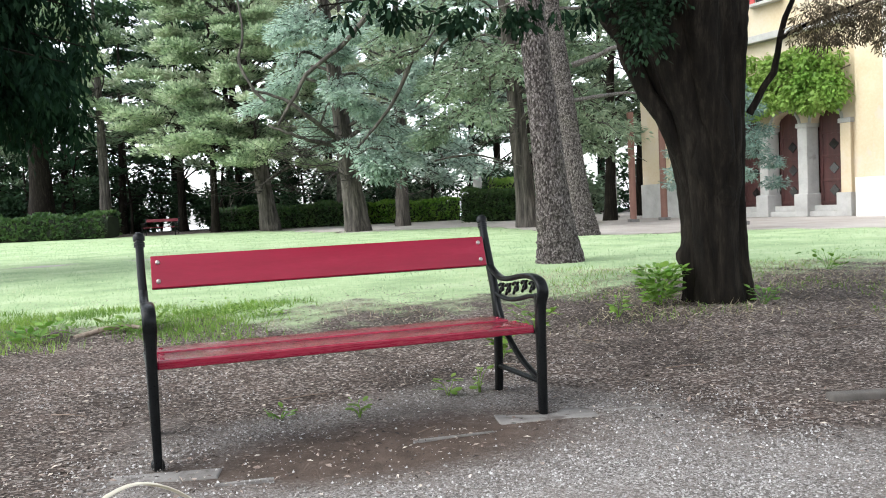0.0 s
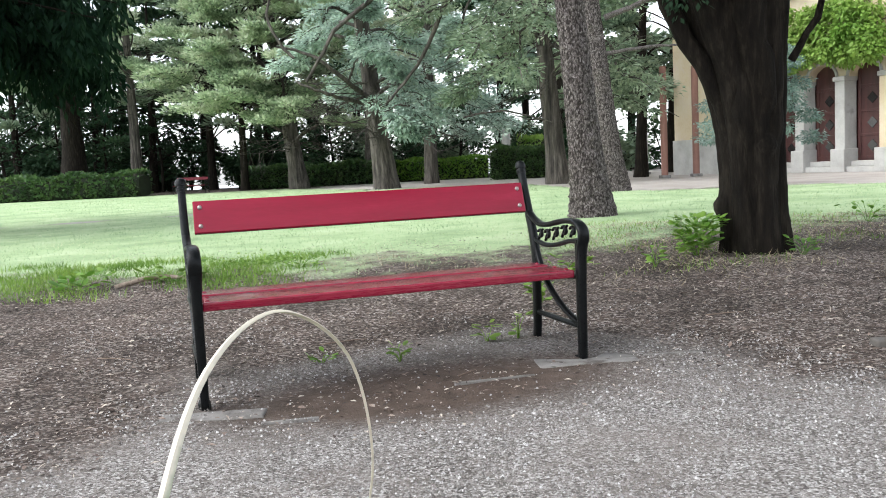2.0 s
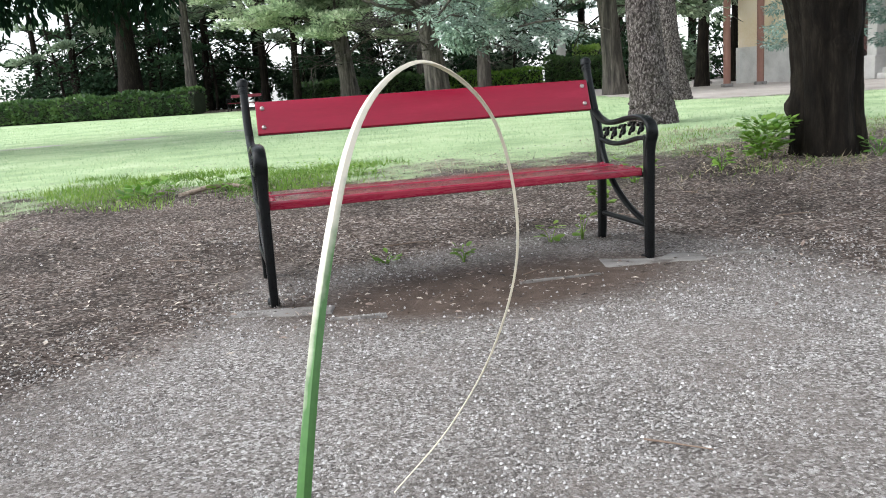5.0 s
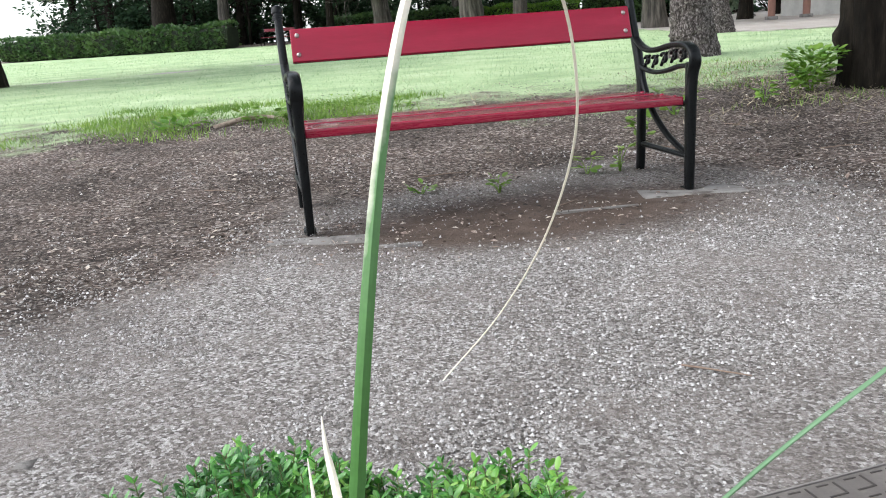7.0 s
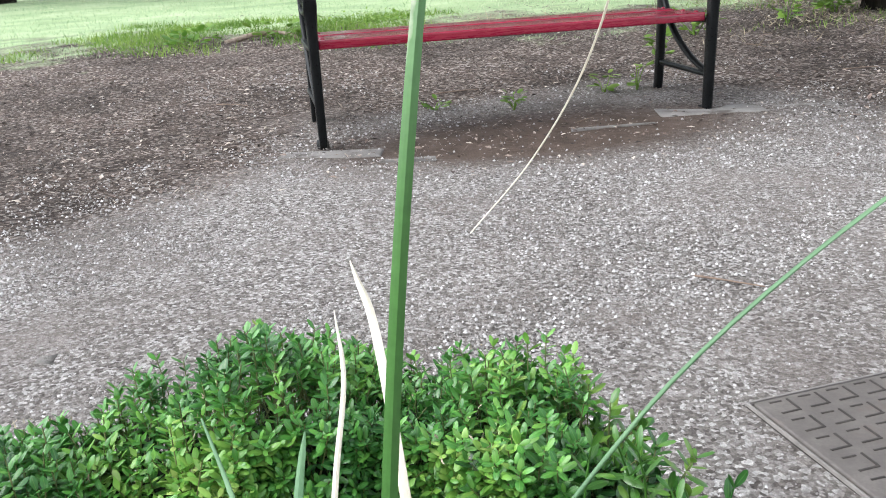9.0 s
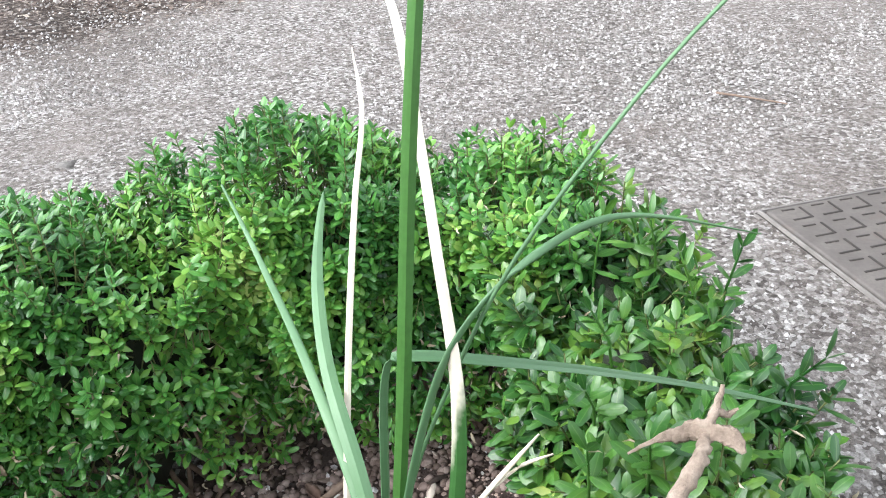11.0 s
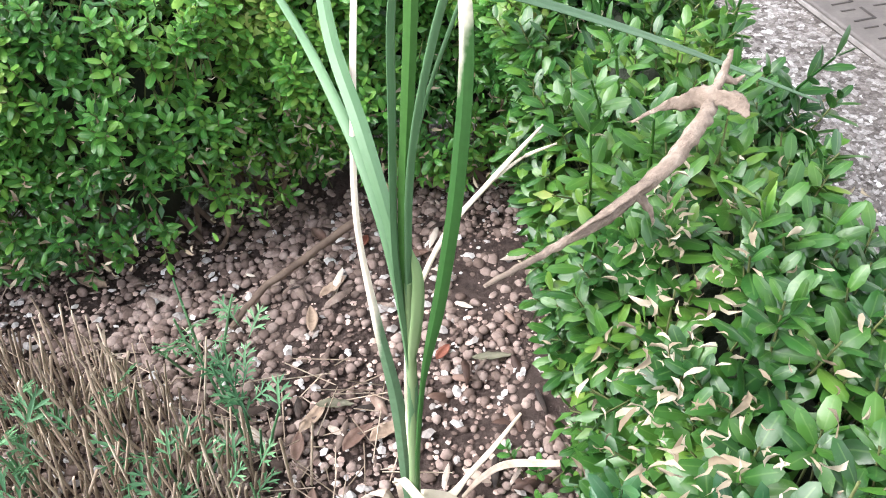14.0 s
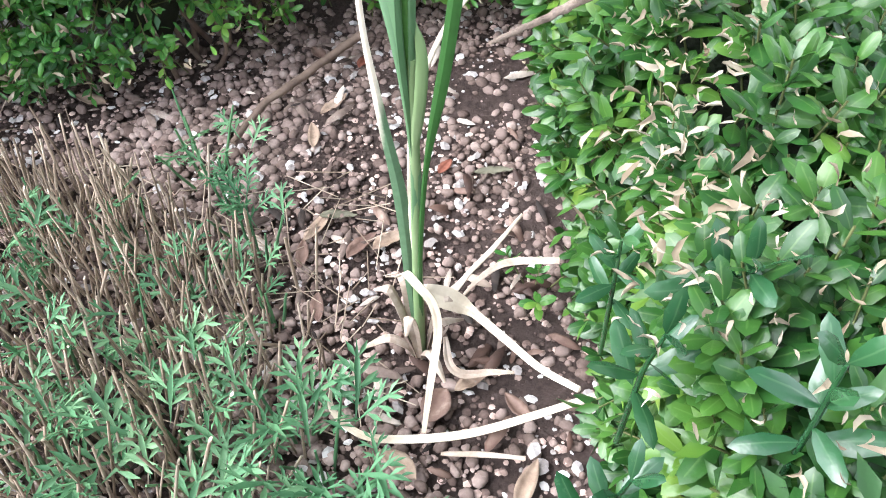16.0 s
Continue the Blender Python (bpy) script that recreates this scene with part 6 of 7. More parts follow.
blade("blade", SH + [(-0.2239, 0.0745, 0.308), (-0.2169, 0.0713, 0.3826), (-0.2051, 0.0698, 0.4421), (-0.1916, 0.0756, 0.487), (-0.1726, 0.0878, 0.5142), (-0.1508, 0.104, 0.5281), (-0.1279, 0.123, 0.5323), (-0.1013, 0.1369, 0.5273), (-0.055, 0.150, 0.513)], 0.0027, BLADE_BLUE, (0.6, 0.6, 0.4), "arching bluish green blade", 46, taper=0.06)
blade("blade", SH + [(-0.225, 0.0797, 0.3117), (-0.2157, 0.0826, 0.3931), (-0.1935, 0.0844, 0.4622), (-0.1669, 0.0859, 0.524), (-0.1342, 0.0902, 0.5767), (-0.0983, 0.0981, 0.624), (-0.0566, 0.1056, 0.6653), (-0.012, 0.1101, 0.7035)], 0.0010, BLADE_BLUE, (0.8, 0.3, -0.5), "thin slanting green blade", 40, taper=0.12)
blade("blade", SH + [(-0.2349, 0.0925, 0.3047), (-0.256, 0.1246, 0.362), (-0.2859, 0.177, 0.3934), (-0.3133, 0.2497, 0.4036), (-0.3389, 0.3345, 0.3979), (-0.3641, 0.4256, 0.3851)], 0.0048, BLADE_BLUE, (0.95, 0.3, 0.1), "broad bluish blade leaning on the hedge", 60, fold=0.3, thick=0.0006, widths=([0, 0.2, 0.35, 0.5, 0.75, 0.95, 1], [0.4, 0.4, 0.72, 0.98, 0.9, 0.6, 0.15]))
blade("blade", SH + [(-0.2389, 0.0968, 0.2915), (-0.2618, 0.1325, 0.3375), (-0.2944, 0.1814, 0.3613), (-0.3329, 0.2442, 0.3656), (-0.3782, 0.3158, 0.3642), (-0.4283, 0.3932, 0.3644), (-0.4816, 0.4727, 0.3651)], 0.0040, BLADE_BLUE, (0.9, 0.35, 0.2), "green blade leaning on the hedge", 40, taper=0.3)
blade("blade", [(-0.2345, 0.066, 0.03), (-0.2278, 0.0611, 0.1304), (-0.2177, 0.0595, 0.228), (-0.2018, 0.0574, 0.315), (-0.1906, 0.0603, 0.3941), (-0.1867, 0.0702, 0.4654), (-0.1965, 0.0908, 0.5333), (-0.2087, 0.1206, 0.5867), (-0.2243, 0.1614, 0.6163), (-0.2443, 0.214, 0.614), (-0.2648, 0.2748, 0.6)], 0.0037, BLADE_DRY, (0.8, -0.3, 0), "dark green blade with a long bleached end", 70, fold=0.35, thick=0.0006, widths=([0, 0.1, 0.2, 0.27, 0.4, 0.5, 0.56, 0.7, 0.85, 1], [0.6, 0.5, 0.5, 1.1, 1.15, 1.0, 0.75, 0.62, 0.5, 0.1]))
blade("blade", [(-0.2375, 0.066, 0.02), (-0.2413, 0.0773, 0.0929), (-0.2455, 0.0901, 0.1646), (-0.2572, 0.1043, 0.234), (-0.2682, 0.1252, 0.3017), (-0.2709, 0.157, 0.3672), (-0.2731, 0.1953, 0.4273), (-0.2756, 0.2375, 0.4788), (-0.2784, 0.2806, 0.5182), (-0.2922, 0.3195, 0.5476)], 0.0028, BLADE_PALE, XS, "thin upright leaf, bluish below and bleached above", 60, fold=0.3, thick=0.0006, widths=([0, 0.1, 0.22, 0.33, 0.4, 0.7, 0.92, 1], [0.8, 1.5, 1.8, 1.15, 0.75, 0.72, 0.55, 0.12]))
blade("dead_blade", [(-0.2340, 0.069, 0.10), (-0.2398, 0.0948, 0.1635), (-0.2383, 0.1226, 0.2205), (-0.2203, 0.1553, 0.264), (-0.1919, 0.1871, 0.2909), (-0.1602, 0.2136, 0.3203)], 0.0021, PALE_LEAF, (1, 0, 0.3), "bleached leaf slanting into the hedge", 24, widths=([0, 0.3, 0.6, 0.9, 1], [0.7, 0.8, 1.0, 0.9, 0.3]))
blade("dead_blade", [(-0.1919, 0.1871, 0.2899), (-0.172, 0.202, 0.301), (-0.150, 0.205, 0.312)], 0.0016, PALE_LEAF, (1, 0.4, 0.6), "torn strip of a bleached leaf", 12, taper=0.1)
# white dead leaves bent outwards from the foot
blade("dead_leaf", [(-0.2360, 0.0700, 0.075), (-0.2260, 0.0700, 0.080), (-0.2090, 0.0705, 0.074), (-0.1926, 0.0690, 0.064), (-0.1660, 0.0520, 0.060), (-0.1350, 0.0280, 0.062), (-0.1060, 0.0010, 0.085)], 0.0042, PALE_LEAF, (0.35, 0.75, 0.45), "broad white dead leaf bent down from the foot", 34, 0.001, fold=0.25, widths=([0, 0.14, 0.3, 0.42, 0.52, 0.75, 1], [0.9, 1.5, 2.1, 1.7, 0.85, 0.7, 0.55]))
blade("dead_leaf", [(-0.2150, 0.0720, 0.074), (-0.2055, 0.0800, 0.080), (-0.1960, 0.0960, 0.083), (-0.1820, 0.1160, 0.088), (-0.1636, 0.1440, 0.098)], 0.0034, PALE_LEAF, (0.9, -0.5, 0.3), "white dead leaf reaching to the hedge foot", 24, 0.001, fold=0.3, widths=([0, 0.2, 0.4, 0.7, 1], [1.3, 1.1, 0.7, 0.75, 0.35]))
blade("dead_leaf", [(-0.2020, 0.0900, 0.055), (-0.1880, 0.1010, 0.068), (-0.1690, 0.1080, 0.080), (-0.1300, 0.1080, 0.090)], 0.0031, LITTER_PALE, (0.1, 1, 0.5), "beige dead leaf arching into the hedge", 24, 0.001, fold=0.3, widths=([0, 0.3, 0.7, 1], [0.4, 0.8, 1.0, 0.8]))
blade("dead_leaf", [(-0.2480, 0.0690, 0.098), (-0.2400, 0.0650, 0.107), (-0.2300, 0.0590, 0.103), (-0.2190, 0.0540, 0.090), (-0.2140, 0.0430, 0.068), (-0.2160, 0.0150, 0.038), (-0.2179, -0.0107, 0.008)], 0.0036, PALE_LEAF, (0.9, 0.3, 0.3), "pale dead leaf curling over to the soil", 34, 0.001, fold=0.35, widths=([0, 0.2, 0.5, 0.8, 1], [0.5, 0.9, 1.0, 0.85, 0.5]))
blade("dead_leaf", [(-0.2900, 0.0000, 0.045), (-0.2870, -0.0140, 0.030), (-0.2628, -0.0249, 0.018), (-0.2290, -0.0203, 0.012), (-0.1829, -0.0081, 0.012), (-0.1336, 0.0142, 0.015), (-0.0885, 0.0331, 0.025), (-0.0560, 0.0400, 0.042)], 0.0034, PALE_LEAF, (0.5, 1, 0.2), "long pale dead leaf lying in an arc", 46, 0.001, fold=0.3, widths=([0, 0.15, 0.5, 0.9, 1], [0.3, 0.75, 1.0, 0.85, 0.6]))
blade("dead_leaf", [(-0.2021, -0.0248, 0.006), (-0.168, -0.0207, 0.007), (-0.1381, -0.0186, 0.006)], 0.0026, LITTER_PALE, (0.1, 1, 0.1), "short flat beige leaf strip", 12, 0.0008, taper=0.8)
blade("dead_leaf", [(-0.2140, 0.0640, 0.030), (-0.2080, 0.0480, 0.016), (-0.1960, 0.0440, 0.010), (-0.1750, 0.0490, 0.010), (-0.1555, 0.0494, 0.014)], 0.0036, LITTER_PALE, (0.2, 1, 0.5), "curled beige leaf at the iris foot", 22, 0.001, fold=0.4, taper=0.3)
for k in range(11):
    a_ = 0.62 * k + 2.2
    rd = np.array((math.cos(a_), 0.8 * math.sin(a_), 0))
    b_ = np.array((-0.236, 0.066, -0.004)) + rd * 0.005
    lift = 0.055 + 0.03 * math.sin(2.1 * k)
    curl = 0.010 + 0.012 * (k % 3)
    blade("dry_sheath", [tuple(b_), tuple(b_ + rd * 0.006 + (0, 0, lift * 0.6)), tuple(b_ + rd * (0.008 + 0.4 * curl) + (0, 0, lift)), tuple(b_ + rd * (0.010 + curl) + (0, 0, lift - 0.4 * curl))], 0.0046, LITTER_PALE if k % 3 else LITTER, np.cross(rd, (0, 0, 1)), "", 14, 0.0007, fold=0.35, widths=([0, 0.4, 0.8, 1], [0.7, 1.0, 0.8, 0.25]))

# ---- stick laid in the side hedge ----
stick = empty("dry_branch", pose(0, 0, 0), "dry peeled brown branch lying in the box hedge", "branch")
for nm, pts, rads, nn, flat, side in (
        ("main_limb", [(-0.1718, 0.0176, 0.360), (-0.1482, 0.0479, 0.3545), (-0.120, 0.0751, 0.357), (-0.0907, 0.1063, 0.3675), (-0.0705, 0.1398, 0.3781), (-0.0640, 0.1640, 0.376)], [0.0010, 0.0022, 0.0032, 0.0044, 0.0048, 0.0032], 44, 0.85, (0.8, -0.5, 0.2)),
        ("peeling_strip", [(-0.136, 0.0590, 0.3585), (-0.118, 0.0740, 0.3640), (-0.100, 0.0920, 0.3690), (-0.092, 0.1020, 0.3650)], [0.0008, 0.0034, 0.0040, 0.0010], 16, 0.35, (0.8, -0.5, 0.5)),
        ("torn_splinter", [(-0.104, 0.0900, 0.3640), (-0.096, 0.0900, 0.3560), (-0.093, 0.0860, 0.3480)], [0.0030, 0.0026, 0.0006], 8, 0.5, (0.3, 0.8, 0.2)),
        ("broken_fork", [(-0.0646, 0.1627, 0.372), (-0.0615, 0.168, 0.385), (-0.0585, 0.173, 0.392), (-0.0565, 0.178, 0.401)], [0.0040, 0.0028, 0.0022, 0.0012], 14, 0.7, (1, 0, 0)),
        ("peeling_bark", [(-0.1064, 0.1561, 0.364), (-0.094, 0.160, 0.371), (-0.080, 0.163, 0.375), (-0.066, 0.164, 0.379), (-0.050, 0.160, 0.380)], [0.0008, 0.0014, 0.0046, 0.0066, 0.0026], 24, 0.10, (0.2, 0.5, 0.9)),
        ("bark_flap", [(-0.062, 0.164, 0.378), (-0.051, 0.159, 0.3795), (-0.045, 0.152, 0.375)], [0.0060, 0.0058, 0.0015], 12, 0.10, (0.9, 0.2, 0.3)),
        ("side_spur", [(-0.0600, 0.171, 0.389), (-0.053, 0.172, 0.385), (-0.0469, 0.1737, 0.388)], [0.0030, 0.0026, 0.0008], 10, 0.7, (0, 1, 0))):
    sa = Acc()
    pp = smooth_path(pts, nn)
    pp[1:-1] += rng.standard_normal((nn - 2, 3)) * 0.0003
    rr_ = np.interp(np.linspace(0, 1, nn), np.linspace(0, 1, len(rads)), rads)
    sweep(sa, pp, rr_, rr_ * flat, side, 10, 1.0, 0.12)
    part(nm, sa, BARE_WOOD, stick)

# ---- bed litter, twig, pebbles ----
tw = Acc()
limb(tw, [(-0.4715, 0.2742, 0.010), (-0.455, 0.325, 0.016), (-0.4344, 0.3625, 0.016), (-0.402, 0.415, 0.018), (-0.3763, 0.4479, 0.022)], 0.0035, 0.005, 7, 18, 0.08)
tagged(part("twig", tw, TWIG), "brown twig lying on the pebbles of the bed", "twig")


def in_bed(n, lo=(-0.85, -0.2), hi=(0.0, 0.6)):
    q = np.stack([lo[0] + (hi[0] - lo[0]) * rng.random(n), lo[1] + (hi[1] - lo[1]) * rng.random(n)], -1)
    return q[inside(q[:, 0], q[:, 1], BED)]


def bed_z(x, y):
    return gz(x, y) - 0.012


q = in_bed(16500, (-0.8, -0.18), (0.0, 0.66))
dens = fnoise(q[:, 0], q[:, 1], 9, 1) + 0.75 - 1.0 * step(-0.42, -0.62, q[:, 0]) * step(0.22, 0.05, q[:, 1])
q = q[rng.random(len(q)) < np.clip(0.75 * dens, 0.22, 0.9)]
n = len(q)
sz = np.where(rng.random(n) < 0.45, 0.0042 + 0.0026 * rng.random(n), 0.0018 + 0.0022 * rng.random(n))
by_iris = (q[:, 0] > -0.36) & (q[:, 0] < -0.11) & (q[:, 1] > -0.03) & (q[:, 1] < 0.3) & (sz > 0.0044)
lone_pebbles = np.concatenate([q[by_iris], sz[by_iris, None]], 1)[:290]
q, sz = q[~by_iris], sz[~by_iris]
n = len(q)
pb = Acc()
small = sz < 0.0036
scatter(pb, PEB_V, PEB_F[:8], np.stack([q[small, 0], q[small, 1], bed_z(q[small, 0], q[small, 1]) + sz[small] * 0.2], -1), np.concatenate([sphere_points(small.sum())[:, :2], np.zeros((small.sum(), 1))], -1), sphere_points(small.sum()) * 0.25 + (0, 0, 1), sz[small])
for k, (bv, bf) in enumerate(BALLS):
    e = (np.arange(n) % 5 == k) & ~small
    scatter(pb, bv, bf, np.stack([q[e, 0], q[e, 1], bed_z(q[e, 0], q[e, 1]) + sz[e] * 0.4], -1), np.concatenate([sphere_points(e.sum())[:, :2], np.zeros((e.sum(), 1))], -1), sphere_points(e.sum()) * 0.35 + (0, 0, 1), sz[e, None] * (0.75 + 0.5 * rng.random((e.sum(), 3))))
tagged(part("bed_pebbles", pb, PEBBLE), "round brown clay pellets on the bed soil", "pebbles", kind="stuff")

# white chips of stone between them
q = in_bed(3800, (-0.8, -0.18), (0.0, 0.66))
q = q[rng.random(len(q)) < np.clip(0.55 + 0.8 * fnoise(q[:, 0], q[:, 1], 14, 5), 0.1, 1)]
n = len(q)
sz = 0.0022 + 0.0058 * rng.random(n) ** 2.4
wc = Acc()
scatter(wc, PEB_V, PEB_F, np.stack([q[:, 0], q[:, 1], bed_z(q[:, 0], q[:, 1]) + sz * 0.45], -1), np.concatenate([sphere_points(n)[:, :2], 0.2 * rng.standard_normal((n, 1))], -1), sphere_points(n) * 0.3 + (0, 0, 1), np.stack([sz, sz * (0.6 + 0.4 * rng.random(n)), sz * (0.6 + 0.3 * rng.random(n))], -1))
tagged(part("white_chips", wc, WHITE_CHIP, smooth=False), "pale limestone chips scattered on the bed soil", "stone chips", kind="stuff")

q = in_bed(12500, (-0.8, -0.18), (0.0, 0.6))
n = len(q)
sz = 0.0014 + 0.0034 * rng.random(n) ** 2
cr_ = Acc()
scatter(cr_, CHIP_V, CHIP_F, np.stack([q[:, 0], q[:, 1], bed_z(q[:, 0], q[:, 1]) + 0.001], -1), np.concatenate([sphere_points(n)[:, :2], np.zeros((n, 1))], -1), sphere_points(n) * 0.4 + (0, 0, 1), sz)
tagged(part("soil_crumbs", cr_, SOIL), "dark brown soil crumbs of the bed", "soil", kind="stuff")

q = in_bed(240)
n = len(q)
lt = Acc()
scatter(lt, OVAL_V * (1, 0.62, 2.5), OVAL_F, np.stack([q[:, 0], q[:, 1], bed_z(q[:, 0], q[:, 1]) + 0.006 + 0.008 * rng.random(n)], -1), np.concatenate([sphere_points(n)[:, :2], 0.2 * rng.standard_normal((n, 1))], -1), sphere_points(n) * 0.5 + (0, 0, 1), 0.012 + 0.034 * rng.random(n) ** 2.5)
tagged(part("dead_leaves", lt, LITTER), "brown dead leaves scattered over the bed", "dead leaves", kind="stuff")

# broader russet leaves round the iris foot
r2 = np.random.default_rng(77)
n = 40
q = np.array((-0.19, 0.10)) + r2.standard_normal((n, 2)) * (0.085, 0.14)
q = q[inside(q[:, 0], q[:, 1], BED)]
n = len(q)
turn = r2.random(n) * 6.28
rl = Acc()
scatter(rl, OVAL_V * (1, 0.8, 4), OVAL_F, np.stack([q[:, 0], q[:, 1], bed_z(q[:, 0], q[:, 1]) + 0.008 + 0.006 * r2.random(n)], -1), np.stack([np.cos(turn), np.sin(turn), 0.25 * r2.standard_normal(n)], -1), r2.standard_normal((n, 3)) * 0.35 + (0, 0, 1), 0.016 + 0.022 * r2.random(n))
tagged(part("russet_leaves", rl, RUSSET), "curled russet brown leaves round the iris foot", "dead leaves", kind="stuff")

# clipped dry stems and feathery green shoots
st = Acc()
q = in_bed(2700, (-0.85, -0.25), (-0.3, 0.29))
keep = rng.random(len(q)) < np.clip(1.15 * step(-0.30, -0.45, q[:, 0] + 0.35 * (q[:, 1] - 0.1)), 0, 1) * step(0.24, 0.20, q[:, 1] + 0.4 * np.clip(q[:, 0] + 0.6, 0, 0.3))
q = q[keep]
n = len(q)
hgt = 0.03 + 0.075 * rng.random(n) ** 1.3
near_ = (q[:, 0] > -0.62) & (q[:, 1] < 0.2)
lone_stems = np.concatenate([q[near_], hgt[near_, None]], 1)[:290]
far_ = np.ones(n, bool)
far_[np.flatnonzero(near_)[:290]] = False
q, hgt = q[far_], hgt[far_]
n = len(q)
scatter(st, STEM_V, STEM_F, np.stack([q[:, 0], q[:, 1], bed_z(q[:, 0], q[:, 1])], -1), np.stack([0.15 + 0.13 * rng.standard_normal(n), 0.11 * rng.standard_normal(n), np.ones(n)], -1), sphere_points(n), np.stack([hgt, 0.0022 + 0.0015 * rng.random(n), 0.0022 + 0.0015 * rng.random(n)], -1))
q = in_bed(420, (-0.75, -0.22), (-0.26, 0.25))
n = len(q)
scatter(st, STEM_V, STEM_F, np.stack([q[:, 0], q[:, 1], bed_z(q[:, 0], q[:, 1]) + 0.006 + 0.02 * rng.random(n)], -1), np.concatenate([sphere_points(n)[:, :2], 0.35 * rng.standard_normal((n, 1))], -1), sphere_points(n), np.stack([0.02 + 0.05 * rng.random(n), np.full(n, 0.0015), np.full(n, 0.0015)], -1))
dry_clump = empty("dry_stem_clump", pose(0, 0, 0), "clump of clipped dry straw-coloured stems in the bed", "dry plant")
part("stem_mass", st, STRAW, dry_clump)["kind"] = "stuff"

FE = []
FF = []
for (bx_, by_), (tx_, ty_), w_ in (((0, 0), (1, 0), 0.05), ((0.3, 0), (0.55, 0.3), 0.045), ((0.3, 0), (0.55, -0.3), 0.045), ((0.5, 0), (0.8, 0.3), 0.045), ((0.5, 0), (0.8, -0.3), 0.045), ((0.72, 0), (0.97, 0.16), 0.04), ((0.72, 0), (0.97, -0.16), 0.04), ((0.42, 0.15), (0.42, 0.34), 0.03), ((0.42, -0.15), (0.42, -0.34), 0.03), ((0.65, 0.15), (0.7, 0.36), 0.03), ((0.65, -0.15), (0.7, -0.36), 0.03)):
    d_ = np.array((tx_ - bx_, ty_ - by_))
    nn_ = np.array((-d_[1], d_[0])) / np.linalg.norm(d_) * w_ * 0.95
    b0 = len(FE)
    mx, my = bx_ + d_[0] * 0.6, by_ + d_[1] * 0.6
    FE += [(bx_, by_, -0.1 * bx_ ** 2), (mx + nn_[0], my + nn_[1], 0.02 - 0.1 * mx ** 2), (tx_, ty_, -0.12 * tx_ ** 2), (mx - nn_[0], my - nn_[1], 0.02 - 0.1 * mx ** 2)]
    FF += [(b0, b0 + 3, b0 + 2), (b0, b0 + 2, b0 + 1)]
FE, FF = np.array(FE), np.array(FF)


def feathery(x, y, h, n, size):
    top = empty("feathery_plant", pose(x, y, float(bed_z(x, y))), "feathery grey-green shoots with finely cut leaves", "plant", "feathery plants")
    a, s = Acc(), Acc()
    k = rng.random(n)
    az = rng.random(n) * 6.28
    rad_ = 0.02 * rng.standard_normal((n, 2))
    pos_ = np.stack([rad_[:, 0], rad_[:, 1], h * (0.3 + 0.7 * k)], -1)
    along = np.stack([np.cos(az), np.sin(az), 0.35 + 0.9 * k], -1)
    scatter(a, FE, FF, pos_, along, (0, 0, 1) + 0.3 * sphere_points(n), size * (0.7 + 0.6 * rng.random(n)))
    for j in range(5):
        e = (0.02 * rng.standard_normal(), 0.02 * rng.standard_normal(), h)
        limb(s, [(e[0] * 0.3, e[1] * 0.3, -0.01), (e[0] * 0.7, e[1] * 0.7, h * 0.5), e], 0.0018, 0.001, 5, 5)
    part("leaves", a, FEATHER, top)
    part("stalkwork", s, FEATHER, top)["kind"] = "stuff"


for x_, y_, h_, n_, s_ in ((-0.495, 0.245, 0.10, 18, 0.038), (-0.44, 0.19, 0.085, 20, 0.036), (-0.405, 0.145, 0.075, 18, 0.036), (-0.37, 0.08, 0.05, 10, 0.034), (-0.455, 0.10, 0.075, 18, 0.04), (-0.52, 0.14, 0.08, 14, 0.04), (-0.61, 0.14, 0.09, 20, 0.042), (-0.575, 0.075, 0.09, 22, 0.046),
                           (-0.53, 0.005, 0.085, 24, 0.05), (-0.46, 0.01, 0.07, 18, 0.046), (-0.40, 0.015, 0.08, 22, 0.048), (-0.385, -0.05, 0.085, 26, 0.055), (-0.315, -0.03, 0.075, 28, 0.05), (-0.29, -0.055, 0.085, 30, 0.055), (-0.34, -0.10, 0.085, 30, 0.056), (-0.44, -0.07, 0.085, 26, 0.055), (-0.50, -0.09, 0.09, 26, 0.056), (-0.245, -0.10, 0.06, 20, 0.048)):
    feathery(x_, y_, h_ * 0.8, int(n_ * 0.42), s_ * 0.92)


def bed_leaf(x, y, ln, wd, turn, material, label, lift=0.006, curl=0.25):
    """A single fallen leaf, long and pointed, with a curled rim."""
    t = np.linspace(0, 1, 11)
    w = wd * np.sin(np.pi * t ** 0.8) ** 0.8 + 0.0004
    a = Acc()
    mid = np.stack([ln * (t - 0.5), 0.05 * ln * np.sin(3 * t + x * 40), curl * ln * (t - 0.5) ** 2 + 0.0006 * rng.standard_normal(11)], -1)
    rows = [mid + np.stack([0 * t, k * w, np.abs(k) ** 1.5 * w * 0.7 + d], -1) for k, d in ((-1, 0), (-0.5, 0), (0, 0), (0.5, 0), (1, 0), (1, 0.0005), (0.5, 0.0006), (0, 0.0006), (-0.5, 0.0006), (-1, 0.0005))]
    i, j = np.arange(10)[:, None] * 10, np.arange(10)[None]
    a.add(np.stack(rows, 1), np.stack([i + j, i + (j + 1) % 10, i + 10 + (j + 1) % 10, i + 10 + j], -1).reshape(-1, 4))
    ob = part("fallen_leaf", a, material, None, m=pose(x, y, float(bed_z(x, y)) + lift, 6 * math.sin(40 * x), 6 * math.cos(30 * y), turn))
    tagged(ob, label, "dead leaf", "fallen leaves in the bed")


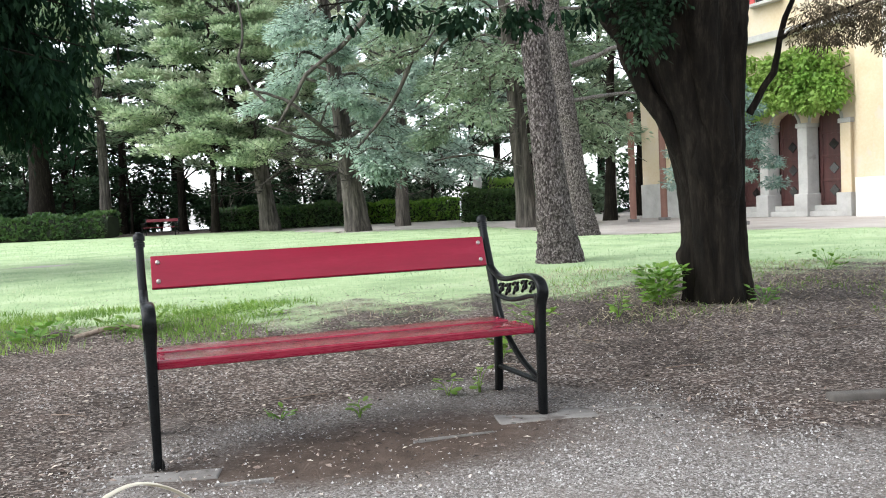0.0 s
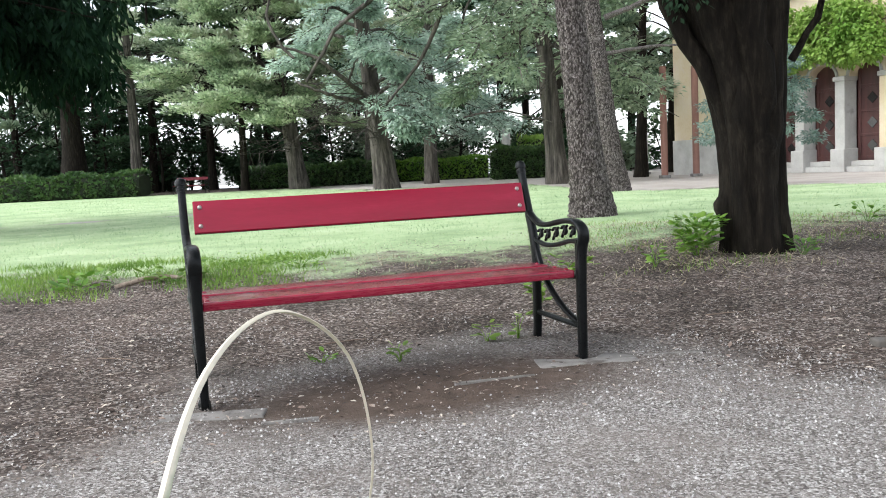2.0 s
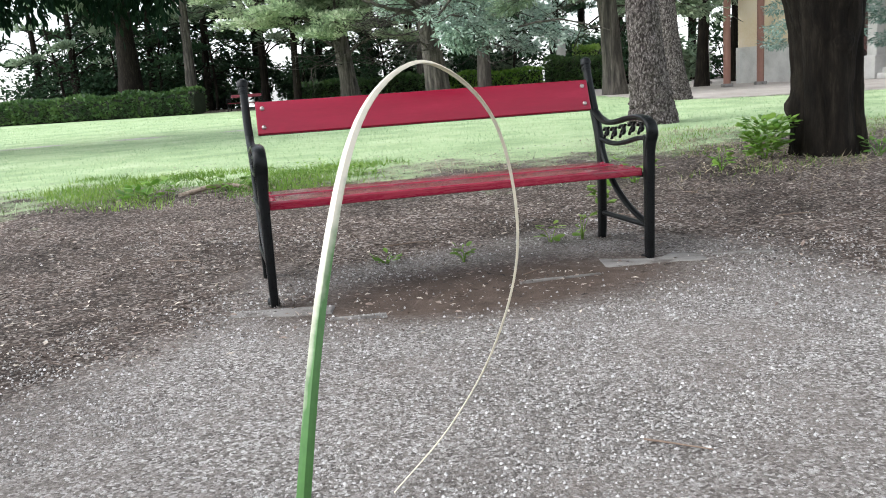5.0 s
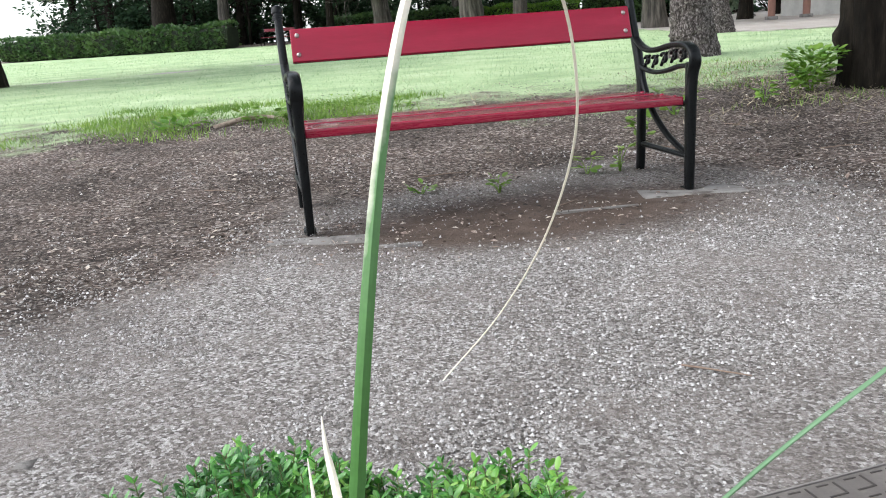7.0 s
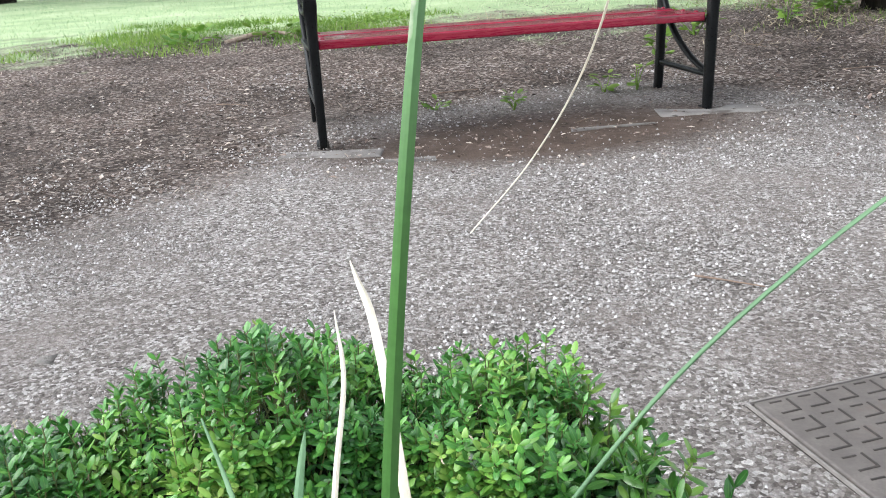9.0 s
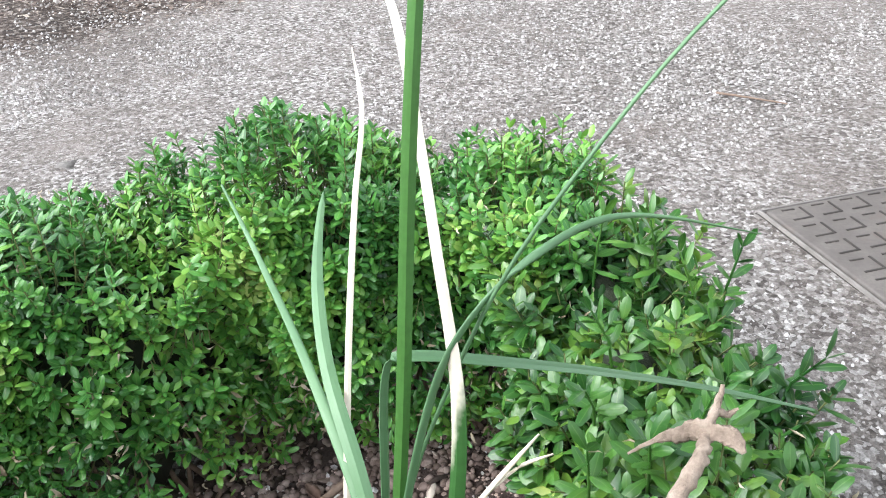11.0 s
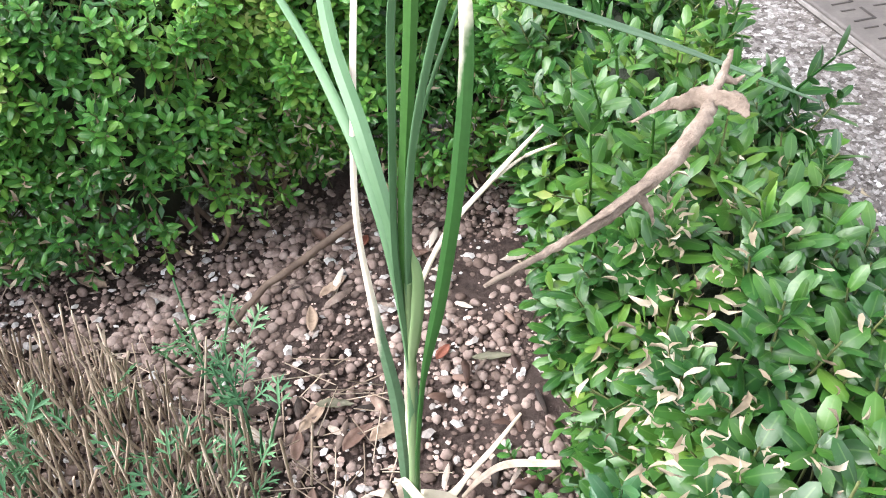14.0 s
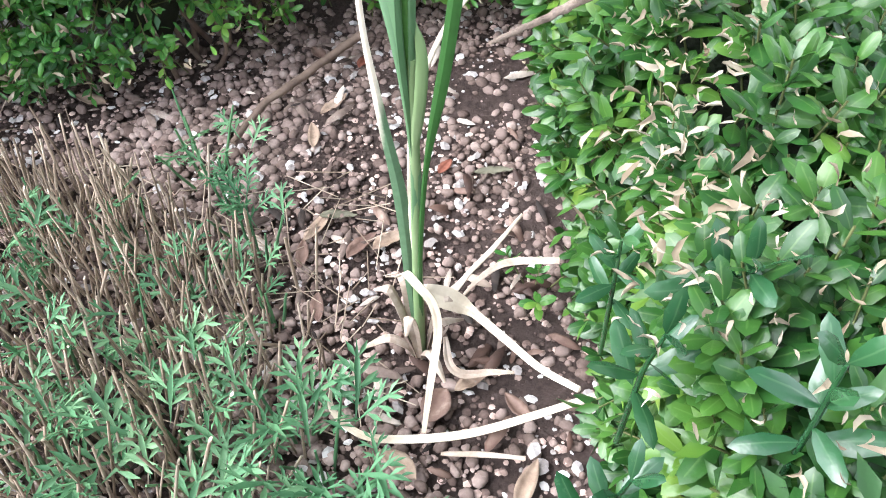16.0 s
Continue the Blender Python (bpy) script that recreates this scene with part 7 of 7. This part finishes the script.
for x_, y_, l_, w_, t_, m__, lab in ((-0.360, 0.190, 0.050, 0.0065, 68, BEIGE_LEAF, "long beige fallen leaf on the pebbles"), (-0.366, 0.155, 0.035, 0.006, 95, RUSSET, "russet fallen leaf on the pebbles"), (-0.345, 0.205, 0.036, 0.0055, 8, KHAKI_LEAF, "khaki green fallen leaf on the pebbles"), (-0.288, 0.183, 0.040, 0.007, 50, BEIGE_LEAF, "pale fallen leaf on the soil"),
                                      (-0.313, 0.172, 0.040, 0.007, 60, RUSSET, "brown fallen leaf on the soil"), (-0.134, -0.035, 0.045, 0.007, 82, BEIGE_LEAF, "beige fallen leaf standing on the pebbles"), (-0.214, 0.020, 0.036, 0.012, 70, RUSSET, "broad dark russet fallen leaf"), (-0.081, 0.012, 0.030, 0.008, 100, RUST_LEAF, "rust-orange fallen leaf at the hedge foot"),
                                      (-0.255, 0.285, 0.022, 0.005, 70, RUST_LEAF, "small red fallen leaf on the pebbles"), (-0.205, 0.285, 0.040, 0.005, 5, KHAKI_LEAF, "khaki fallen leaf on the pebbles"), (-0.235, -0.035, 0.040, 0.008, 150, BEIGE_LEAF, "tan fallen leaf under the straw"), (-0.19, 0.045, 0.030, 0.006, 30, BEIGE_LEAF, "tan fallen leaf by the iris foot"),
                                      (-0.39, 0.36, 0.040, 0.006, 60, BEIGE_LEAF, "beige fallen leaf by the twig"), (-0.40, 0.31, 0.035, 0.006, 110, BEIGE_LEAF, "dry fallen leaf by the twig"), (-0.375, 0.435, 0.030, 0.006, 80, RUST_LEAF, "red-brown fallen leaf by the twig"), (-0.31, 0.42, 0.035, 0.006, 40, RUSSET, "brown fallen leaf at the hedge foot"), (-0.43, 0.44, 0.035, 0.007, 140, RUSSET, "brown fallen leaf under the hedge"),
                                      (-0.66, 0.33, 0.040, 0.007, 165, BEIGE_LEAF, "tan fallen leaf at the hedge foot"), (-0.335, 0.10, 0.030, 0.006, 100, RUSSET, "brown fallen leaf beside the stubble"), (-0.15, 0.03, 0.030, 0.006, 140, RUSSET, "brown fallen leaf by the hedge foot")):
    bed_leaf(x_, y_, l_, w_, t_, m__, lab)

# box seedling at the hedge foot
seedling = empty("box_seedling", pose(-0.150, 0.150, float(bed_z(-0.150, 0.150))), "small box seedling at the foot of the hedge", "plant")
sl_, ss_ = Acc(), Acc()
shoots(sl_, ss_, np.array([(0, 0, 0.0), (0.012, 0.004, 0.0), (-0.010, 0.008, 0.0), (0.003, -0.012, 0.0)]), np.array([(0.1, 0, 1), (0.7, 0.2, 1), (-0.6, 0.3, 1), (0.1, -0.7, 1.0)]), np.full(4, 0.035), 0.015, 4, OVAL_V * (1, 1.2, 1))
part("leaves", sl_, BOX_LEAF, seedling)
part("stalkwork", ss_, BOX_STEM, seedling)["kind"] = "stuff"

# ---- inspection cover ----
COVER_AT, COVER_TURN = (0.171, 1.13), radians(25)
cov = empty("inspection_cover", pose(COVER_AT[0], COVER_AT[1], 0.0, 0, 0, 25), "brown cast inspection cover with angled grip marks in gravel", "inspection cover")
CW = 0.60
mid_ = (CW / 2 - 0.006, 0.012 - CW / 2)
part("seat_frame", box(CW + 0.022, CW + 0.022, 0.04, 0.008, 2, (*mid_, -0.0145)), COVER_GROOVE, cov, "dark gap round the lid")
part("lid", box(CW, CW, 0.03, 0.006, 3, (*mid_, -0.003)), COVER, cov)
for sx, sy, cx, cyy in ((0.004, CW + 0.018, -0.0125, mid_[1]), (0.004, CW + 0.018, CW + 0.0005, mid_[1]), (CW + 0.018, 0.004, mid_[0], 0.0185), (CW + 0.018, 0.004, mid_[0], 0.0055 - CW)):
    part("rim", box(sx, sy, 0.034, 0.0012, 2, (cx, cyy, -0.007)), RIM, cov, "worn pale metal rim")
# dark bars laid on the lid stand for its grip grooves
MARK_Z = 0.0122
dash_me = sweep(Acc(), [(0.017, -0.0005, MARK_Z), (0.040, -0.0015, MARK_Z)], 0.0022, 0.0009, (0, 1, 0), 6, 0.6).mesh("grip_dash")
angle_a = Acc()
sweep(angle_a, [(0.052, 0.001, MARK_Z), (0.0515, -0.0355, MARK_Z)], 0.0024, 0.0009, (1, 0, 0), 6, 0.6)
sweep(angle_a, [(0.053, -0.0350, MARK_Z), (0.0165, -0.0350, MARK_Z)], 0.0024, 0.00095, (0, 1, 0), 6, 0.6)
angle_me = angle_a.mesh("grip_angle")
for me_ in (dash_me, angle_me):
    me_.materials.append(COVER_GROOVE)
for i in range(10):
    for j in range(10):
        for nm, me_ in (("grip_dash", dash_me), ("grip_angle", angle_me)):
            part(nm, me_, None, cov, m=pose(i * 0.0567, -j * 0.0577, 0))

# ---- loose gravel on the path ----
n = 122000
gy_ = 0.1 + 4.7 * rng.random(n) ** 1.9
q = np.stack([-0.25 + (2 * rng.random(n) - 1) * (0.75 + 0.46 * gy_), gy_], -1)
q = q[~inside(q[:, 0], q[:, 1], BED)]
q = q[rng.random(len(q)) < np.clip(0.80 + 0.40 * fnoise(q[:, 0], q[:, 1], 1.6, 7) + 0.35 * fnoise(q[:, 0], q[:, 1], 7, 2) - 0.72 * litter_mask(q[:, 0], q[:, 1]) - 0.85 * shaded_hollow_mask(q[:, 0], q[:, 1]), 0.05, 1)]
loc = np.stack([(q[:, 0] - COVER_AT[0]) * math.cos(COVER_TURN) + (q[:, 1] - COVER_AT[1]) * math.sin(COVER_TURN), -(q[:, 0] - COVER_AT[0]) * math.sin(COVER_TURN) + (q[:, 1] - COVER_AT[1]) * math.cos(COVER_TURN)], -1)
q = q[~((loc[:, 0] > -0.022) & (loc[:, 0] < CW + 0.01) & (loc[:, 1] < 0.028) & (loc[:, 1] > -CW))]
n = len(q)
sz = (0.0023 + 0.0044 * rng.random(n) ** 2) * (0.85 + 0.12 * q[:, 1])
gr = Acc()
scatter(gr, GRIT_V, GRIT_F, np.stack([q[:, 0], q[:, 1], gz(q[:, 0], q[:, 1]) + sz * 0.15], -1), np.concatenate([sphere_points(n)[:, :2], np.zeros((n, 1))], -1), sphere_points(n) * 0.3 + (0, 0, 1), sz)
tagged(part("loose_gravel", gr, GRAVEL), "loose white and grey gravel on the trodden path", "gravel", kind="stuff")

# ---- needles, twigs and leaf bits under the trees ----
n = 48000
q = np.stack([-4.5 + 10.5 * rng.random(n), 2.4 + 6.5 * rng.random(n) ** 1.4], -1)
q = q[rng.random(len(q)) < litter_mask(q[:, 0], q[:, 1]) * (1 - 0.8 * lawn_mask(q[:, 0], q[:, 1]))]
n = len(q)
la = Acc()
ls = 0.012 + 0.03 * rng.random(n) ** 3
scatter(la, KITE_V, KITE_F, np.stack([q[:, 0], q[:, 1], gz(q[:, 0], q[:, 1]) + 0.006], -1), np.concatenate([sphere_points(n)[:, :2], 0.15 * rng.standard_normal((n, 1))], -1), sphere_points(n) * 0.4 + (0, 0, 1), np.stack([ls, ls * (0.25 + 0.6 * rng.random(n)), ls], -1))
tagged(part("leaf_litter", la, LITTER), "dry needles and leaf bits strewn on the dirt", "leaf litter", kind="stuff")

# ---- grass of the lawn ----
n = 62000
yy = 5.6 + 30 * rng.random(n) ** 1.9
xx = (rng.random(n) - 0.5) * (6 + 1.25 * yy)
m_ = rng.random(n) < lawn_mask(xx, yy)
xx, yy = xx[m_], yy[m_]
n = len(xx)
ga = Acc()
BL_V = np.array([(0, 0.5, 0), (0, -0.5, 0), (0.6, 0.35, 0.05), (0.6, -0.35, 0.05), (1, 0, 0.2)])
BL_F = np.array([(0, 1, 3), (0, 3, 2), (2, 3, 4)])
gl = (0.014 + 0.022 * rng.random(n)) * (1 + yy / 40)
scatter(ga, BL_V, BL_F, np.stack([xx, yy, gz(xx, yy)], -1), np.stack([0.6 * rng.standard_normal(n), 0.6 * rng.standard_normal(n), np.ones(n)], -1), sphere_points(n), np.stack([gl, 0.0024 + yy * 0.0004, gl], -1))
tagged(part("lawn_grass", ga, GRASS), "short bright green lawn grass", "grass", kind="stuff")


def weed(x, y, h, w, n, size, label, leaf=None):
    top = empty("weed", pose(x, y, float(gz(x, y))), label, "weed")
    a, s = Acc(), Acc()
    k = rng.random(n)
    az = rng.random(n) * 6.28
    r_ = w * (0.25 + 0.75 * rng.random(n)) * (0.5 + 0.5 * k)
    pos_ = np.stack([r_ * np.cos(az), r_ * np.sin(az), h * (0.15 + 0.85 * k)], -1)
    scatter(a, OVAL_V * (1, 1.5, 1), OVAL_F, pos_, np.stack([np.cos(az), np.sin(az), 0.3 + 0 * az], -1) + 0.5 * sphere_points(n), (0, 0, 1) + 0.4 * sphere_points(n), size * (0.6 + 0.8 * rng.random(n)))
    for j in range(min(9, n // 3 + 1)):
        e = pos_[j]
        limb(s, [(0.1 * e[0], 0.1 * e[1], -0.01), tuple(e * (0.5, 0.5, 0.6)), tuple(e)], 0.003, 0.0015, 5, 5)
    part("leaves", a, leaf or WEED, top)
    part("stalkwork", s, leaf or WEED, top)["kind"] = "stuff"


for a_ in ((1.66, 6.3, 0.30, 0.22, 420, 0.058, "bright green weed at the cypress foot"), (2.4, 6.15, 0.12, 0.12, 40, 0.05, "small weed at the cypress foot"), (1.25, 5.9, 0.15, 0.10, 30, 0.05, "small bright weed in the litter"),
           (0.62, 5.6, 0.16, 0.22, 60, 0.05, "grassy weed behind the bench"), (-0.42, 3.77, 0.07, 0.05, 22, 0.035, "small dark weed under the bench"), (0.0, 4.06, 0.10, 0.05, 14, 0.05, "small weed with broad leaves under the bench"),
           (0.16, 4.1, 0.12, 0.05, 10, 0.05, "small weed with a pale flower under the bench"), (-0.8, 3.8, 0.04, 0.08, 20, 0.03, "low weed in the gravel"), (0.32, 4.75, 0.18, 0.1, 22, 0.06, "weed behind the bench leg"),
           (-2.35, 6.2, 0.13, 0.30, 60, 0.07, "broad-leaved weed at the lawn's edge"), (-3.0, 6.0, 0.12, 0.3, 50, 0.07, "broad-leaved weed in the litter"), (-1.95, 6.9, 0.11, 0.5, 140, 0.035, "thick tuft of grass and weeds at the lawn's edge"), (-1.5, 6.8, 0.09, 0.35, 90, 0.035, "tuft of weeds at the lawn's edge"),
           (4.0, 8.6, 0.2, 0.3, 40, 0.06, "yellow-green weed in the thin grass"), (5.2, 9.0, 0.2, 0.1, 20, 0.08, "single tall weed in the grass")):
    weed(*a_, leaf=EDGE if "bench" in a_[6] or "lawn" in a_[6] else WEED)

# ---- long grass and weeds along the lawn's edge ----
n = 15000
xx = -4.4 + 3.6 * rng.random(n)
yy = 5.5 + 2.3 * rng.random(n) ** 0.8
k_ = rng.random(n) < np.clip(0.55 + 0.9 * fnoise(xx, yy, 2.4, 9), 0, 1) * step(-1.0, -1.7, xx)
xr, yr = 0.4 + 5.6 * rng.random(9000), 5.6 + 4.6 * rng.random(9000)
kr = rng.random(9000) < np.clip(0.22 + 0.7 * fnoise(xr, yr, 1.9, 2), 0, 1)
xx, yy = np.concatenate([xx[k_], xr[kr]]), np.concatenate([yy[k_], yr[kr]])
n = len(xx)
ga = Acc()
gl = np.where(xx < 0, 0.03 + 0.055 * rng.random(n), 0.025 + 0.035 * rng.random(n))
scatter(ga, BL_V, BL_F, np.stack([xx, yy, gz(xx, yy)], -1), np.stack([0.5 * rng.standard_normal(n), 0.5 * rng.standard_normal(n), np.ones(n)], -1), sphere_points(n), np.stack([gl, 0.004 + 0.003 * rng.random(n), gl], -1))
tagged(part("edge_grass", ga, EDGE), "longer bright grass and weeds along the lawn's edge", "grass", kind="stuff")

# ---- trodden dry grass under the cypress and along the lawn's edge ----
n = 26000
xx, yy = -2.5 + 9.0 * rng.random(n), 4.9 + 4.8 * rng.random(n)
k_ = rng.random(n) < np.clip(0.45 + 0.6 * fnoise(xx, yy, 1.6, 6), 0.05, 1) * (step(0.2, 1.6, xx) * step(4.7, 6.0, yy) + 0.5 * np.exp(-((yy - 6.6) / 0.5) ** 2))
xx, yy = xx[k_], yy[k_]
n = len(xx)
da = Acc()
gl = 0.035 + 0.06 * rng.random(n)
scatter(da, BL_V, BL_F, np.stack([xx, yy, gz(xx, yy) + 0.008], -1), np.stack([rng.standard_normal(n), rng.standard_normal(n), 0.25 * np.abs(rng.standard_normal(n))], -1), sphere_points(n) * 0.5 + (0, 0, 1), np.stack([gl, 0.004 + 0.003 * rng.random(n), gl], -1))
tagged(part("dry_grass", da, DRY_GRASS), "trodden beige dry grass under the cypress", "grass", kind="stuff")

# ---- small things lying on the ground ----
def lying(name, pts, r, material, label, category):
    a = Acc()
    p = smooth_path([(x, y, float(gz(x, y)) + z) for x, y, z in pts], 12)
    sweep(a, p, np.linspace(r, r * 0.6, 12), np.linspace(r, r * 0.6, 12), None, 7, 1.0, 0.08)
    return tagged(part(name, a, material), label, category)


lying("stick", [(0.14, 1.73, 0.004), (0.2, 1.70, 0.006), (0.285, 1.665, 0.004)], 0.003, TWIG, "thin brown stick lying on the gravel path", "stick")
lying("root", [(-2.75, 6.05, 0.0), (-2.55, 6.2, 0.04), (-2.35, 6.25, 0.03), (-2.2, 6.2, -0.01)], 0.022, BARE_WOOD, "bare brown root arching out of the dirt", "root")
for x_, y_, t_, l_ in ((-0.75, 4.15, 20, 0.25), (0.4, 4.6, -30, 0.2), (-0.1, 3.5, 50, 0.12), (1.3, 4.4, 10, 0.22), (-1.9, 4.0, -15, 0.2), (2.6, 5.2, 25, 0.3), (0.9, 5.1, -50, 0.16)):
    c_, s_ = math.cos(radians(t_)) * l_ / 2, math.sin(radians(t_)) * l_ / 2
    tagged(lying("twig", [(x_ - c_, y_ - s_, 0.005), (x_ + 0.01, y_, 0.009), (x_ + c_, y_ + s_, 0.005)], 0.003, TWIG, "dry brown twig lying in the litter", "twig"), group="twigs in the litter")
for x_, y_, s_, mat_, lab in ((-1.295, 2.21, 0.022, RED_PAINT, "small red fallen petal on the gravel"), (0.5, 1.62, 0.014, GRAVEL, "dark pebble on the gravel"), (-1.23, 1.25, 0.045, CONCRETE, "flat grey stone set in the gravel")):
    a = Acc()
    scatter(a, PEB_V * (1, 1, 0.25), PEB_F, [(x_, y_, float(gz(x_, y_)))], [(1, 0.3, 0)], [(0, 0, 1)], [s_])
    tagged(part("petal" if "petal" in lab else "stone", a, mat_), lab, "petal" if "petal" in lab else "stone")


# ---- single pieces nearest the camera ----
def piece(name, me, parent, m):
    ob = new(name, me)
    ob.parent = parent
    ob.matrix_basis = m
    return ob


def turned(pos, x, up, s):
    x = Vector(x).normalized()
    y = Vector(up).cross(x).normalized()
    z = x.cross(y)
    m = Matrix((x * s, y * s, z * s)).transposed().to_4x4()
    m.translation = Vector(pos)
    return m


# leafy shoots that stand up out of the side hedge
LEAF_MESHES = {}
for mat_ in (BOX_SIDE, BOX_OLD):
    LEAF_MESHES[mat_.name] = []
    for curl in (0.0, -0.10, 0.08):
        v = OVAL_V * (1, 0.84, 1)
        v[:, 2] += curl * v[:, 0] ** 2
        me_ = Acc().add(v, OVAL_F, OVAL_RIB).mesh("leaf")
        me_.materials.append(mat_)
        LEAF_MESHES[mat_.name].append(me_)
g = np.random.default_rng(77)
spots = [(-0.030, -0.135, 0.300, 0.072, 0.030), (-0.100, -0.030, 0.235, 0.075, 0.024), (-0.092, -0.105, 0.275, 0.06, 0.028), (-0.060, -0.055, 0.290, 0.055, 0.029), (-0.020, 0.10, 0.295, 0.06, 0.028),
         (-0.062, 0.235, 0.295, 0.06, 0.028), (0.005, 0.31, 0.285, 0.06, 0.028), (-0.035, 0.42, 0.280, 0.06, 0.026), (-0.125, 0.20, 0.275, 0.06, 0.028), (-0.105, -0.155, 0.22, 0.07, 0.028)]
line_ = smooth_path([(a, b, 0) for a, b in SIDE_LINE], 60)
for k in range(15):
    c = line_[int(8 + 36 * k / 15)]
    spots.append((c[0] + 0.07 * (2 * g.random() - 1), c[1] + 0.02 * g.normal(), 0.285 + 0.02 * g.random(), 0.05 + 0.02 * g.random(), 0.024 + 0.006 * g.random()))
for x_, y_, z_, ln, sz_ in spots:
    d = unit(np.array([0.22 * g.normal(), 0.22 * g.normal() - 0.15, 1.0]))
    u = unit(np.cross(d, g.normal(size=3)))
    w = np.cross(d, u)
    st_ = Acc()
    sweep(st_, [(0, 0, -0.05), tuple(d * ln * 0.4), tuple(d * ln)], [0.0016, 0.0013, 0.0009], [0.0016, 0.0013, 0.0009], None, 5)
    mat_ = BOX_OLD if y_ < -0.02 else BOX_SIDE
    shoot = part("shoot", st_, mat_, side_hedge, m=pose(x_, y_, z_))
    for i in range(5):
        k = (i + 0.4) / 4.4
        a = u if i % 2 == 0 else w
        for sgn in (-1, 1):
            out = sgn * a * (1.05 - 0.55 * k) + d * (0.16 + 0.75 * k) + 0.12 * g.normal(size=3)
            piece("leaf", LEAF_MESHES[mat_.name][int(g.integers(3))], shoot, turned(d * ln * min(k, 1), out, d + 0.25 * g.normal(size=3), sz_ * (0.85 + 0.3 * g.random()) * (1.05 - 0.3 * k)))

# pebbles round the iris
PEB_MESHES = []
for k in range(6):
    bm = bmesh.new()
    bmesh.ops.create_uvsphere(bm, u_segments=7, v_segments=5, radius=1)
    for v in bm.verts:
        c = v.co
        v.co = c * (1 + 0.10 * math.sin(3 * c.x + k) + 0.08 * math.sin(4 * c.y + 2 * k) + 0.05 * g.normal())
        v.co.z *= 0.72
        v.co.x *= 1.0 + 0.12 * (k % 3)
    me = bpy.data.meshes.new("pebble")
    bm.to_mesh(me)
    bm.free()
    me.polygons.foreach_set("use_smooth", np.full(len(me.polygons), True))
    me.materials.append(PEBBLE_ONE)
    PEB_MESHES.append(me)
for k, (x_, y_, s_) in enumerate(lone_pebbles):
    piece("pebble", PEB_MESHES[k % 6], ground, turned((x_, y_, float(bed_z(x_, y_)) + s_ * 0.35), (math.cos(k), math.sin(k), 0), (0.1 * math.sin(2 * k), 0.1, 1), s_ * 0.92))

# clipped stems
STEM_MESHES = []
for k in range(4):
    a_ = Acc()
    sweep(a_, [(0, 0, 0), (0.03 * math.sin(k), 0.03 * math.cos(2 * k), 0.5), (0.02 * k - 0.02, 0, 1)], [0.5, 0.47, 0.42], [0.5, 0.47, 0.42], (1, 0, 0), 6)
    me = a_.mesh("stem")
    me.materials.append(STRAW)
    STEM_MESHES.append(me)
for k, (x_, y_, h_) in enumerate(lone_stems):
    r_ = 0.0021 + 0.0015 * g.random()
    piece("stem", STEM_MESHES[k % 4], dry_clump, pose(x_, y_, float(bed_z(x_, y_)), (38 if k % 6 == 0 else 9) * g.normal(), 8 + (34 if k % 6 == 0 else 9) * g.normal(), 0) @ Matrix.Diagonal((r_, r_, h_, 1)))
